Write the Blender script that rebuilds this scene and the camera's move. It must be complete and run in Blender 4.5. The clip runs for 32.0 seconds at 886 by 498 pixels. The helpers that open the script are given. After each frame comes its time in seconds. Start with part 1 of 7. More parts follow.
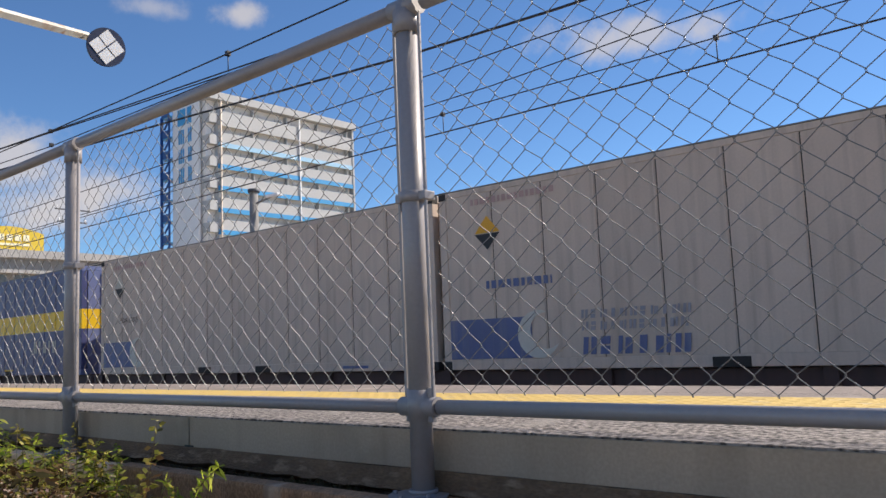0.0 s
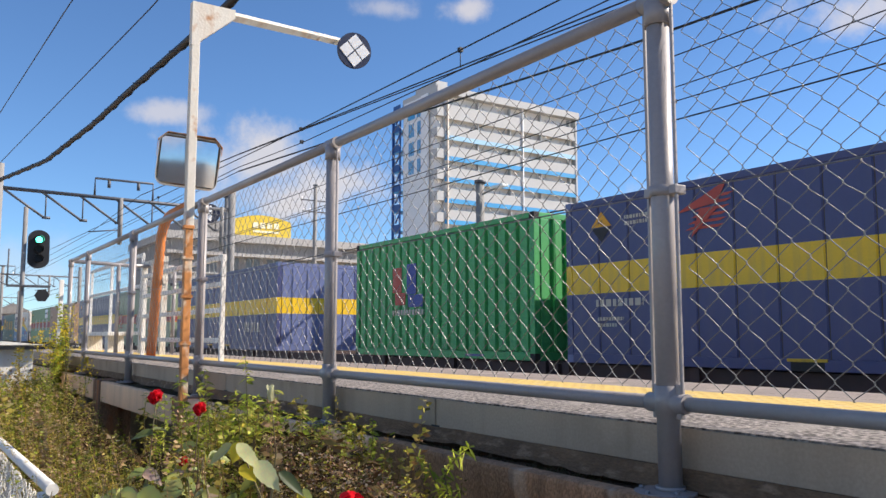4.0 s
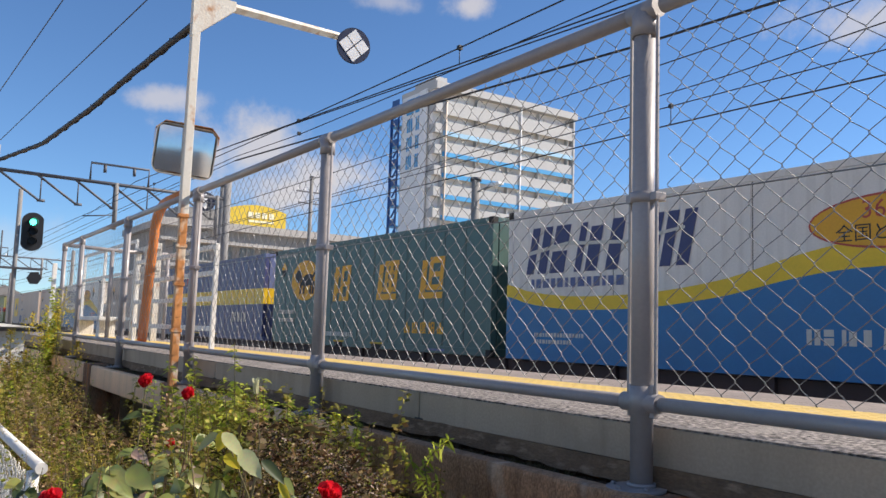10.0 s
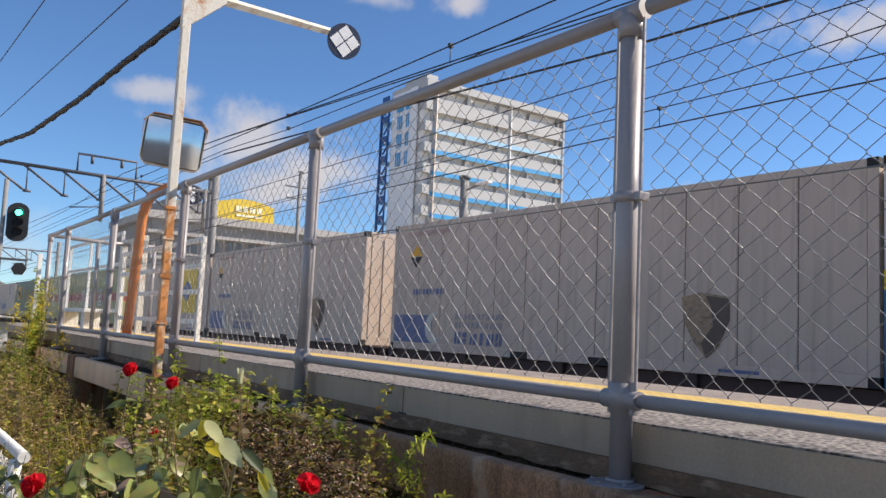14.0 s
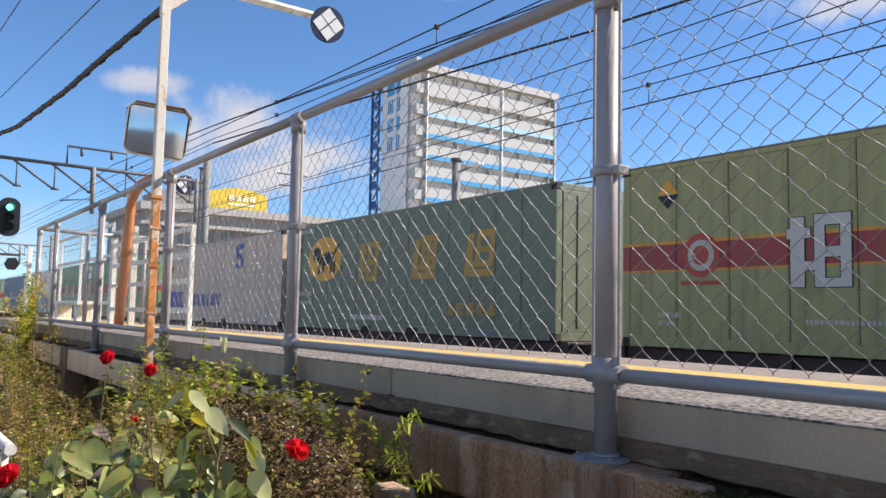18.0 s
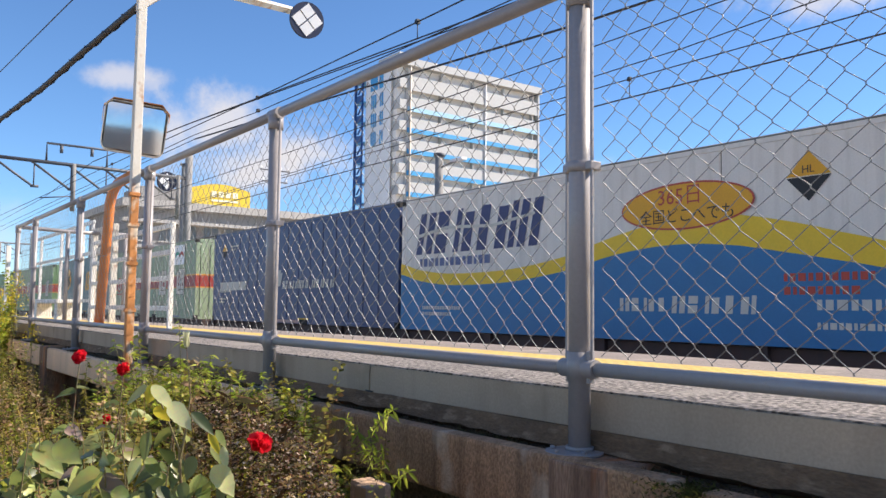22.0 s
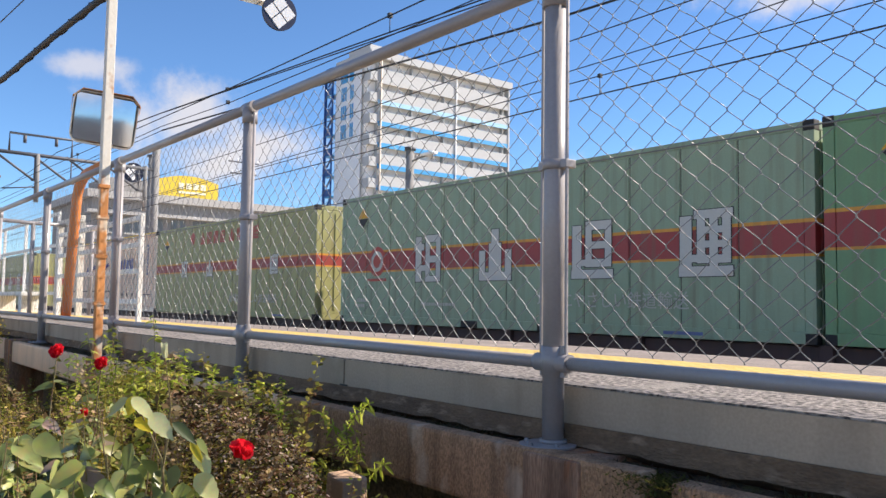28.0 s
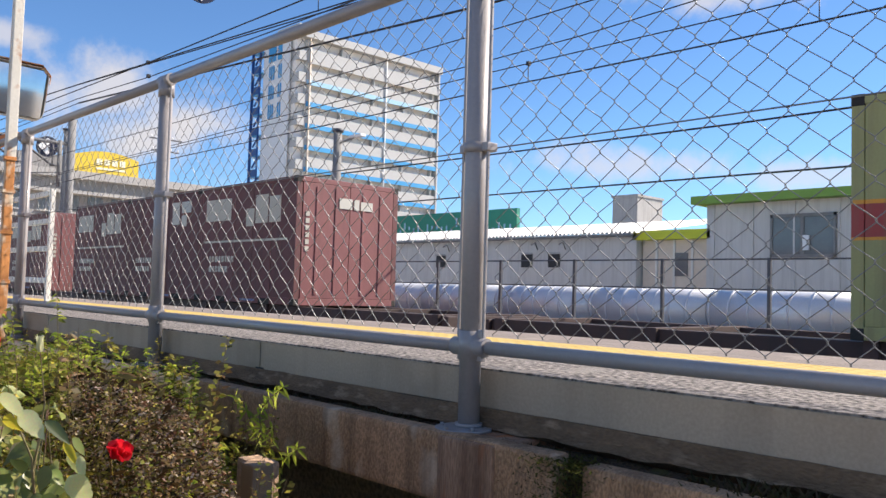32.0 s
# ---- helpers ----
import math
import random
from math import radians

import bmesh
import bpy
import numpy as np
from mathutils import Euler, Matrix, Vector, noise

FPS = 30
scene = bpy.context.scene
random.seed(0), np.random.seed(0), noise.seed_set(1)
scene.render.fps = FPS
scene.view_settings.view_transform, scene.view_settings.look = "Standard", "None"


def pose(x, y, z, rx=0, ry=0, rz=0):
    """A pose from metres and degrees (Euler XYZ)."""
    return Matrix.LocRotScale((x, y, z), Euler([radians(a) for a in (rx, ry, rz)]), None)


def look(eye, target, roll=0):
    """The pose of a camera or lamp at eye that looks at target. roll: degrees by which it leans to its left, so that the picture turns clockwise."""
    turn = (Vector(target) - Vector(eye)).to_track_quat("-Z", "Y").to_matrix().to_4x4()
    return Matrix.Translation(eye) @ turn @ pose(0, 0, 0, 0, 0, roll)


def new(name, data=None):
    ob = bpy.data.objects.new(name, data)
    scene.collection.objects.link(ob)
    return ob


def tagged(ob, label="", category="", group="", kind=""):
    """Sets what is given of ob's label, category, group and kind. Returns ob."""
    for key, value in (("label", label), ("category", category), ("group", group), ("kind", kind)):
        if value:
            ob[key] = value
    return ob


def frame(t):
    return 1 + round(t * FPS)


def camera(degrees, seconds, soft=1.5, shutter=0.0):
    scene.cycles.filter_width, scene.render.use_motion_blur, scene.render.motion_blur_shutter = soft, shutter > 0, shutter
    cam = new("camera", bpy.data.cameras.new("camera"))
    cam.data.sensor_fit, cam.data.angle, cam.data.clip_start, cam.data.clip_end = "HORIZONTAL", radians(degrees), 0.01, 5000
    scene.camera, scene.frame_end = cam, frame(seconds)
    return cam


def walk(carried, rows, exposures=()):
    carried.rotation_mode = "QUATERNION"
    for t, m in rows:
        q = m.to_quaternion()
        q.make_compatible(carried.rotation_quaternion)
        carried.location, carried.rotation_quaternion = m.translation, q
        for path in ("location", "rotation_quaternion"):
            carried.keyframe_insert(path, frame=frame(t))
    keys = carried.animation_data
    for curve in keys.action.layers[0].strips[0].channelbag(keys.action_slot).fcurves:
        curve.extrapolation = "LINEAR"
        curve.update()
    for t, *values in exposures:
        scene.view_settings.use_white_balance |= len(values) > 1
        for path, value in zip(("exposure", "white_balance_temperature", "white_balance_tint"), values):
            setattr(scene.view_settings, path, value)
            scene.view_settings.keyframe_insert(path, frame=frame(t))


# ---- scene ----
cam = camera(57.2, 32.0)
PATH = [
    (0, (-0.197, 0.431, 0.287), (-1.498, 1.933, 0.515), -2.4),
    (0.5, (-0.188, 0.413, 0.288), (-1.56, 1.851, 0.509), -2.7),
    (1, (-0.179, 0.391, 0.281), (-1.569, 1.812, 0.506), -2.2),
    (1.5, (-0.17, 0.389, 0.29), (-1.627, 1.741, 0.513), -2.2),
    (2, (-0.178, 0.381, 0.293), (-1.728, 1.625, 0.515), -1.6),
    (2.5, (-0.184, 0.369, 0.29), (-1.794, 1.533, 0.518), -1.0),
    (3, (-0.203, 0.365, 0.29), (-1.842, 1.489, 0.516), -0.6),
    (3.5, (-0.21, 0.353, 0.293), (-1.863, 1.457, 0.514), -0.2),
    (5.5, (-0.183, 0.338, 0.292), (-1.844, 1.433, 0.499), 0.3),
    (6, (-0.176, 0.332, 0.294), (-1.838, 1.426, 0.496), 0.3),
    (6.5, (-0.169, 0.339, 0.29), (-1.83, 1.434, 0.491), 0.6),
    (7, (-0.161, 0.334, 0.29), (-1.821, 1.432, 0.488), 0.9),
    (7.5, (-0.16, 0.346, 0.292), (-1.821, 1.444, 0.488), 0.9),
    (8, (-0.149, 0.331, 0.292), (-1.807, 1.433, 0.489), 1.2),
    (8.5, (-0.152, 0.332, 0.293), (-1.808, 1.436, 0.493), 1.4),
    (9, (-0.145, 0.327, 0.29), (-1.799, 1.432, 0.494), 1.6),
    (9.5, (-0.144, 0.331, 0.294), (-1.798, 1.438, 0.498), 1.7),
    (10, (-0.139, 0.327, 0.291), (-1.79, 1.436, 0.496), 1.9),
    (10.5, (-0.148, 0.339, 0.294), (-1.8, 1.447, 0.501), 1.8),
    (11, (-0.14, 0.325, 0.295), (-1.789, 1.438, 0.499), 2.0),
    (11.5, (-0.136, 0.328, 0.294), (-1.784, 1.444, 0.494), 2.2),
    (12, (-0.127, 0.317, 0.293), (-1.772, 1.439, 0.49), 2.6),
    (12.5, (-0.123, 0.322, 0.292), (-1.765, 1.447, 0.489), 2.7),
    (13, (-0.114, 0.319, 0.29), (-1.753, 1.449, 0.488), 2.9),
    (13.5, (-0.115, 0.337, 0.289), (-1.753, 1.466, 0.489), 2.7),
    (14, (-0.118, 0.322, 0.283), (-1.753, 1.456, 0.484), 2.8),
    (14.5, (-0.129, 0.339, 0.289), (-1.768, 1.469, 0.484), 2.3),
    (16.5, (-0.113, 0.36, 0.28), (-1.749, 1.497, 0.454), 1.5),
    (17, (-0.109, 0.358, 0.277), (-1.743, 1.5, 0.445), 1.4),
    (17.5, (-0.11, 0.365, 0.277), (-1.743, 1.508, 0.441), 1.2),
    (18, (-0.108, 0.366, 0.274), (-1.738, 1.513, 0.435), 1.2),
    (18.5, (-0.104, 0.368, 0.278), (-1.732, 1.519, 0.43), 0.9),
    (19, (-0.103, 0.369, 0.276), (-1.729, 1.525, 0.426), 0.9),
    (19.5, (-0.103, 0.382, 0.28), (-1.729, 1.538, 0.427), 0.8),
    (20, (-0.092, 0.376, 0.281), (-1.714, 1.537, 0.427), 0.8),
    (20.5, (-0.084, 0.37, 0.28), (-1.702, 1.536, 0.428), 0.8),
    (21, (-0.082, 0.374, 0.28), (-1.696, 1.545, 0.426), 0.8),
    (21.5, (-0.084, 0.378, 0.281), (-1.696, 1.553, 0.429), 0.7),
    (22, (-0.083, 0.383, 0.278), (-1.692, 1.562, 0.427), 0.7),
    (22.5, (-0.082, 0.388, 0.28), (-1.689, 1.571, 0.425), 0.5),
    (23, (-0.077, 0.387, 0.278), (-1.678, 1.577, 0.42), 0.5),
    (23.5, (-0.082, 0.397, 0.277), (-1.68, 1.591, 0.417), 0.4),
    (24, (-0.081, 0.398, 0.275), (-1.676, 1.595, 0.414), 0.4),
    (24.5, (-0.079, 0.399, 0.279), (-1.671, 1.602, 0.412), 0.2),
    (25, (-0.08, 0.4, 0.279), (-1.669, 1.608, 0.41), 0.3),
    (25.5, (-0.085, 0.402, 0.28), (-1.671, 1.615, 0.408), 0.3),
    (27.5, (-0.075, 0.357, 0.287), (-1.643, 1.592, 0.419), 0.6),
    (28, (-0.074, 0.351, 0.281), (-1.638, 1.59, 0.416), 0.9),
    (28.5, (-0.074, 0.351, 0.281), (-1.63, 1.601, 0.41), 1.1),
    (29, (-0.09, 0.356, 0.282), (-1.633, 1.623, 0.402), 1.4),
    (29.5, (-0.118, 0.387, 0.283), (-1.657, 1.659, 0.394), 1.4),
    (30, (-0.122, 0.387, 0.281), (-1.653, 1.669, 0.391), 1.6),
    (30.5, (-0.113, 0.381, 0.275), (-1.632, 1.677, 0.385), 1.8),
    (31, (-0.1, 0.38, 0.265), (-1.611, 1.686, 0.379), 2.2),
    (31.5, (-0.089, 0.382, 0.276), (-1.576, 1.715, 0.378), 1.7),
    (32, (-0.082, 0.388, 0.277), (-1.53, 1.764, 0.378), 1.7),
]
# stops of the camera's own exposure along the shot
EXPOSURE = [(t, stops + 0.30, 6720, 15) for t, stops in ((0.0, 0.19), (0.9, 0.44), (2.0, 0.53), (3.0, 0.42), (6.0, 0.48), (8.0, 0.42), (9.0, 0.44), (10.0, 0.30), (11.0, 0.29), (12.0, 0.42), (13.0, 0.46), (14.0, 0.28), (17.0, 0.42), (19.0, 0.58), (22.0, 0.62), (25.0, 0.72), (28.0, 0.62), (30.0, 0.62), (32.0, 0.53))]
walk(cam, [(t, look(eye, target, roll)) for t, eye, target, roll in PATH], EXPOSURE)

# ---- world, sun, exposure ----
SUN_AZ, SUN_EL = 66.0, 36.0          # degrees from +x towards +y, and above the horizon
world = bpy.data.worlds.new("sky")
scene.world = world
world.use_nodes = True
wn, wl = world.node_tree.nodes, world.node_tree.links
wn.clear()
sky = wn.new("ShaderNodeTexSky")
sky.sky_type, sky.sun_disc = "NISHITA", False
sky.sun_elevation, sky.sun_rotation = radians(SUN_EL), radians(90 - SUN_AZ)
sky.air_density, sky.dust_density, sky.ozone_density = 0.85, 0.0, 4.5
SKY = 0.098


def wmath(op, a, b=None, c=None):
    n = wn.new("ShaderNodeMath")
    n.operation = op
    for i, v in enumerate((a, b, c)):
        if v is None:
            continue
        if isinstance(v, (int, float)):
            n.inputs[i].default_value = v
        else:
            wl.new(v, n.inputs[i])
    return n.outputs[0]


def cloud_cover():
    """Fair-weather clouds: soft ragged heaps low over the horizon, more added out of view."""
    co = wn.new("ShaderNodeTexCoord")
    rag = wn.new("ShaderNodeTexNoise")
    rag.inputs["Scale"].default_value, rag.inputs["Detail"].default_value, rag.inputs["Roughness"].default_value = 9.0, 8.0, 0.62
    wl.new(co.outputs["Generated"], rag.inputs["Vector"])
    total = None
    heaps = (
        ((-0.917, 0.335, 0.205), 0.13, 0.045, 0.85), ((-0.881, 0.438, 0.178), 0.20, 0.062, 0.95),
        ((-0.939, 0.231, 0.256), 0.06, 0.016, 0.7), ((-0.754, 0.534, 0.385), 0.035, 0.018, 0.8),
        ((-0.806, 0.453, 0.385), 0.04, 0.014, 0.5), ((-0.400, 0.850, 0.345), 0.12, 0.026, 0.75),
        ((-0.993, 0.092, 0.075), 0.07, 0.045, 0.3), ((-0.544, 0.824, 0.155), 0.20, 0.028, 0.65),
        ((-0.381, 0.913, 0.140), 0.14, 0.024, 0.6), ((-0.97, -0.20, 0.16), 0.22, 0.07, 0.9),
        # unseen heaps beside, behind and overhead, added to fill the shade
        ((0.25, 0.94, 0.22), 0.30, 0.06, 0.8), ((0.9, -0.35, 0.25), 0.35, 0.12, 0.9), ((-0.1, -0.96, 0.26), 0.45, 0.16, 0.9),
        ((-0.55, -0.70, 0.50), 0.30, 0.16, 0.9), ((0.45, -0.70, 0.55), 0.35, 0.18, 0.9), ((0.75, 0.1, 0.66), 0.25, 0.12, 0.8),
        ((-0.2, -0.45, 0.87), 0.30, 0.15, 0.8),
    )
    for way, wide, high, much in heaps:
        d = Vector(way).normalized()
        sub = wn.new("ShaderNodeVectorMath")
        sub.operation = "SUBTRACT"
        sub.inputs[1].default_value = d
        wl.new(co.outputs["Generated"], sub.inputs[0])
        mul = wn.new("ShaderNodeVectorMath")
        mul.operation = "MULTIPLY"
        mul.inputs[1].default_value = (1 / wide, 1 / wide, 1 / high)
        wl.new(sub.outputs[0], mul.inputs[0])
        ln = wn.new("ShaderNodeVectorMath")
        ln.operation = "LENGTH"
        wl.new(mul.outputs[0], ln.inputs[0])
        ragged = wmath("ADD", ln.outputs["Value"], wmath("MULTIPLY", wmath("SUBTRACT", rag.outputs["Fac"], 0.5), 3.4))
        m = wn.new("ShaderNodeMapRange")
        m.interpolation_type = "SMOOTHSTEP"
        m.inputs["From Min"].default_value, m.inputs["From Max"].default_value = 1.0, 0.05
        m.inputs["To Min"].default_value, m.inputs["To Max"].default_value = 0.0, much
        wl.new(ragged, m.inputs["Value"])
        total = m.outputs["Result"] if total is None else wmath("MAXIMUM", total, m.outputs["Result"])
    return total


cover = cloud_cover()
mixc = wn.new("ShaderNodeMix")
mixc.data_type = "RGBA"
wl.new(cover, mixc.inputs["Factor"])
deep = wn.new("ShaderNodeMix")
deep.data_type, deep.blend_type = "RGBA", "MULTIPLY"
deep.inputs["Factor"].default_value = 1.0
deep.inputs["B"].default_value = (0.705, 0.92, 1.045, 1)
wl.new(sky.outputs[0], deep.inputs["A"])
wl.new(deep.outputs["Result"], mixc.inputs["A"])
mixc.inputs["B"].default_value = (4.5, 4.5, 4.6, 1)
bg = wn.new("ShaderNodeBackground")
bg.inputs["Strength"].default_value = SKY
wl.new(mixc.outputs["Result"], bg.inputs["Color"])
wo = wn.new("ShaderNodeOutputWorld")
wl.new(bg.outputs[0], wo.inputs["Surface"])

sun_data = bpy.data.lights.new("sun", "SUN")
sun_data.energy, sun_data.angle, sun_data.color = 5.0, radians(0.53), (1.0, 0.93, 0.80)
sun = new("sun", sun_data)
SUN_WAY = Vector((math.cos(radians(SUN_AZ)) * math.cos(radians(SUN_EL)), math.sin(radians(SUN_AZ)) * math.cos(radians(SUN_EL)), math.sin(radians(SUN_EL))))
sun.matrix_world = look(SUN_WAY * 50, (0, 0, 0))

# ---- materials ----


def rgb(c):
    return (*c, 1.0)


def surface(name, col, rough=0.6, metal=0.0, var=0.18, scale=4.0, fine=70.0, bump=0.15, streak=0.0, streak_col=(0.06, 0.05, 0.04), bands=None, high=1.0, spots=None, spot_at=0.6, random_tint=0.0, along=(1, 1, 1), speck=0.0, runs=9.0):
    """A painted or raw surface with coarse and fine variation, run-down dirt, colour bands up its height, and patches of a second colour."""
    m = bpy.data.materials.new(name)
    m.use_nodes = True
    nt = m.node_tree
    nodes, links = nt.nodes, nt.links
    bsdf = nodes["Principled BSDF"]
    co = nodes.new("ShaderNodeTexCoord").outputs["Object"]
    stretch = nodes.new("ShaderNodeMapping")
    stretch.inputs["Scale"].default_value = along
    links.new(co, stretch.inputs["Vector"])

    def noise_at(s, detail=5.0, vec=None):
        n = nodes.new("ShaderNodeTexNoise")
        n.inputs["Scale"].default_value, n.inputs["Detail"].default_value = s, detail
        links.new(vec if vec else stretch.outputs[0], n.inputs["Vector"])
        return n.outputs["Fac"]

    def blend(kind, fac, a, b):
        n = nodes.new("ShaderNodeMix")
        n.data_type, n.blend_type = "RGBA", kind
        for key, v in (("Factor", fac), ("A", a), ("B", b)):
            if isinstance(v, tuple):
                n.inputs[key].default_value = rgb(v)
            elif isinstance(v, float):
                n.inputs[key].default_value = v
            else:
                links.new(v, n.inputs[key])
        return n.outputs["Result"]

    def ramp(fac, lo, hi):
        n = nodes.new("ShaderNodeMapRange")
        n.inputs["From Min"].default_value, n.inputs["From Max"].default_value = lo, hi
        links.new(fac, n.inputs["Value"])
        return n.outputs["Result"]

    if bands:
        sep = nodes.new("ShaderNodeSeparateXYZ")
        links.new(co, sep.inputs[0])
        div = nodes.new("ShaderNodeMath")
        div.operation = "DIVIDE"
        links.new(sep.outputs["Z"], div.inputs[0])
        div.inputs[1].default_value = high
        cr = nodes.new("ShaderNodeValToRGB")
        cr.color_ramp.interpolation = "CONSTANT"
        el = cr.color_ramp.elements
        while len(el) > 1:
            el.remove(el[-1])
        el[0].position, el[0].color = 0.0, rgb(bands[0][1])
        for z, c in bands[1:]:
            e = el.new(z / high)
            e.color = rgb(c)
        links.new(div.outputs[0], cr.inputs["Fac"])
        base = cr.outputs["Color"]
    else:
        base = col
    coarse, grain = noise_at(scale), noise_at(fine, 3.0)
    base = blend("MULTIPLY", 1.0, base, blend("MIX", coarse, (1 - var,) * 3, (1 + var,) * 3))
    base = blend("MULTIPLY", 0.5, base, blend("MIX", grain, (0.8,) * 3, (1.2,) * 3))
    if speck:
        base = blend("MULTIPLY", 1.0, base, blend("MIX", ramp(noise_at(fine, 2.0), 0.36, 0.64), (1 - speck,) * 3, (1 + speck,) * 3))
    if random_tint:
        info = nodes.new("ShaderNodeObjectInfo").outputs["Random"]
        base = blend("MULTIPLY", 1.0, base, blend("MIX", info, (1 - random_tint,) * 3, (1 + random_tint,) * 3))
    if spots:
        base = blend("MIX", ramp(noise_at(scale * 1.7, 7.0), spot_at, spot_at + 0.12), base, spots)
    if streak:
        run = nodes.new("ShaderNodeMapping")
        run.inputs["Scale"].default_value = (runs, 9.0, 0.55)
        links.new(co, run.inputs["Vector"])
        f = ramp(noise_at(1.0, 6.0, run.outputs[0]), 0.48, 0.78)
        k = nodes.new("ShaderNodeMath")
        k.operation = "MULTIPLY"
        links.new(f, k.inputs[0])
        k.inputs[1].default_value = streak
        base = blend("MIX", k.outputs[0], base, streak_col)
    links.new(base, bsdf.inputs["Base Color"])
    bsdf.inputs["Metallic"].default_value = metal
    rr = nodes.new("ShaderNodeMapRange")
    rr.inputs["To Min"].default_value, rr.inputs["To Max"].default_value = max(rough - 0.1, 0.03), min(rough + 0.1, 1.0)
    links.new(coarse, rr.inputs["Value"])
    links.new(rr.outputs["Result"], bsdf.inputs["Roughness"])
    if bump:
        b = nodes.new("ShaderNodeBump")
        b.inputs["Strength"].default_value, b.inputs["Distance"].default_value = bump, 0.01
        links.new(grain, b.inputs["Height"])
        links.new(b.outputs[0], bsdf.inputs["Normal"])
    return m


def foliage(name, cols, thin=0.45, rough=0.5, gloss=0.25):
    """Leaves: each one takes a colour of its own between those given; light shines through."""
    m = bpy.data.materials.new(name)
    m.use_nodes = True
    nodes, links = m.node_tree.nodes, m.node_tree.links
    bsdf, out = nodes["Principled BSDF"], nodes["Material Output"]
    isl = nodes.new("ShaderNodeNewGeometry").outputs["Random Per Island"]
    cr = nodes.new("ShaderNodeValToRGB")
    el = cr.color_ramp.elements
    while len(el) > 1:
        el.remove(el[-1])
    el[0].position, el[0].color = 0.0, rgb(cols[0])
    for i, c in enumerate(cols[1:], 1):
        el.new(i / (len(cols) - 1)).color = rgb(c)
    links.new(isl, cr.inputs["Fac"])
    n = nodes.new("ShaderNodeTexNoise")
    n.inputs["Scale"].default_value = 40.0
    mx = nodes.new("ShaderNodeMix")
    mx.data_type, mx.blend_type = "RGBA", "MULTIPLY"
    mx.inputs["Factor"].default_value = 0.5
    links.new(cr.outputs["Color"], mx.inputs["A"])
    links.new(n.outputs["Color"], mx.inputs["B"])
    links.new(mx.outputs["Result"], bsdf.inputs["Base Color"])
    bsdf.inputs["Roughness"].default_value = rough + 0.15
    bsdf.inputs["Specular IOR Level"].default_value = gloss
    tr = nodes.new("ShaderNodeBsdfTranslucent")
    links.new(cr.outputs["Color"], tr.inputs["Color"])
    ms = nodes.new("ShaderNodeMixShader")
    ms.inputs[0].default_value = thin
    links.new(bsdf.outputs[0], ms.inputs[1])
    links.new(tr.outputs[0], ms.inputs[2])
    links.new(ms.outputs[0], out.inputs["Surface"])
    return m


def glow(name, col, strength):
    m = bpy.data.materials.new(name)
    m.use_nodes = True
    b = m.node_tree.nodes["Principled BSDF"]
    b.inputs["Base Color"].default_value = rgb(col)
    b.inputs["Emission Color"].default_value = rgb(col)
    b.inputs["Emission Strength"].default_value = strength
    return m


galv = surface("galvanised_paint", (0.31, 0.288, 0.288), 0.50, 0.03, 0.12, 5, 90, 0.06, 0.2, (0.24, 0.20, 0.17))
galv.node_tree.nodes["Principled BSDF"].inputs["Coat Weight"].default_value = 0.35
galv.node_tree.nodes["Principled BSDF"].inputs["Coat Roughness"].default_value = 0.14
wire = surface("zinc_wire", (0.225, 0.225, 0.225), 0.42, 0.85, 0.4, 14, 200, 0.0, spots=(0.17, 0.15, 0.135), spot_at=0.60)
concrete = surface("weathered_concrete", (0.41, 0.325, 0.24), 0.9, 0, 0.30, 1.7, 120, 0.12, 0.35, (0.17, 0.13, 0.095), spots=(0.30, 0.24, 0.17), spot_at=0.60, speck=0.03)
brown_ledge = surface("brown_ledge", (0.17, 0.105, 0.06), 0.95, 0, 0.7, 7, 70, 0.8, spots=(0.31, 0.21, 0.135), spot_at=0.56, speck=0.12, along=(1, 1, 3))
office_pale = surface("office_concrete", (0.42, 0.41, 0.40), 0.9, 0, 0.15, 0.6, 8, 0.1, 0.3)
old_concrete = surface("stained_concrete", (0.42, 0.24, 0.13), 0.95, 0, 0.6, 2.6, 90, 0.6, 0.85, (0.085, 0.04, 0.018), spots=(0.60, 0.44, 0.31), spot_at=0.57, speck=0.25, along=(2.2, 1, 1.1), runs=14.0)
pale_concrete = surface("pale_concrete", (0.92, 0.60, 0.37), 0.9, 0, 0.2, 3, 90, 0.3, 0.25, (0.16, 0.12, 0.09))
rust_concrete = surface("rust_stained_concrete", (0.34, 0.20, 0.125), 0.95, 0, 0.45, 4, 90, 0.5, 1.0, (0.10, 0.038, 0.017), spots=(0.46, 0.17, 0.065), spot_at=0.50, speck=0.2, along=(2.5, 1, 0.35), runs=16.0)
moss = surface("moss_and_grime", (0.06, 0.036, 0.018), 1.0, 0, 0.6, 12, 140, 0.9, spots=(0.075, 0.065, 0.015), spot_at=0.52, speck=0.5)
asphalt = surface("worn_asphalt", (0.20, 0.177, 0.16), 0.95, 0, 0.2, 2.5, 60, 0.9, spots=(0.26, 0.236, 0.21), spot_at=0.55, speck=0.75)
edge_paving = surface("edge_paving", (0.24, 0.20, 0.175), 0.9, 0, 0.25, 3, 90, 0.3, spots=(0.33, 0.28, 0.24), spot_at=0.55, speck=0.15)
tactile = surface("tactile_yellow", (0.60, 0.42, 0.12), 0.75, 0, 0.25, 4, 80, 0.3, spots=(0.52, 0.43, 0.27), spot_at=0.56)
# earth made pale so the unseen ground bounces warm light into shade
bounce_earth = surface("earth_pale_for_bounce", (0.40, 0.31, 0.21), 1.0, 0, 0.3, 0.4, 30, 0.6, speck=0.2)
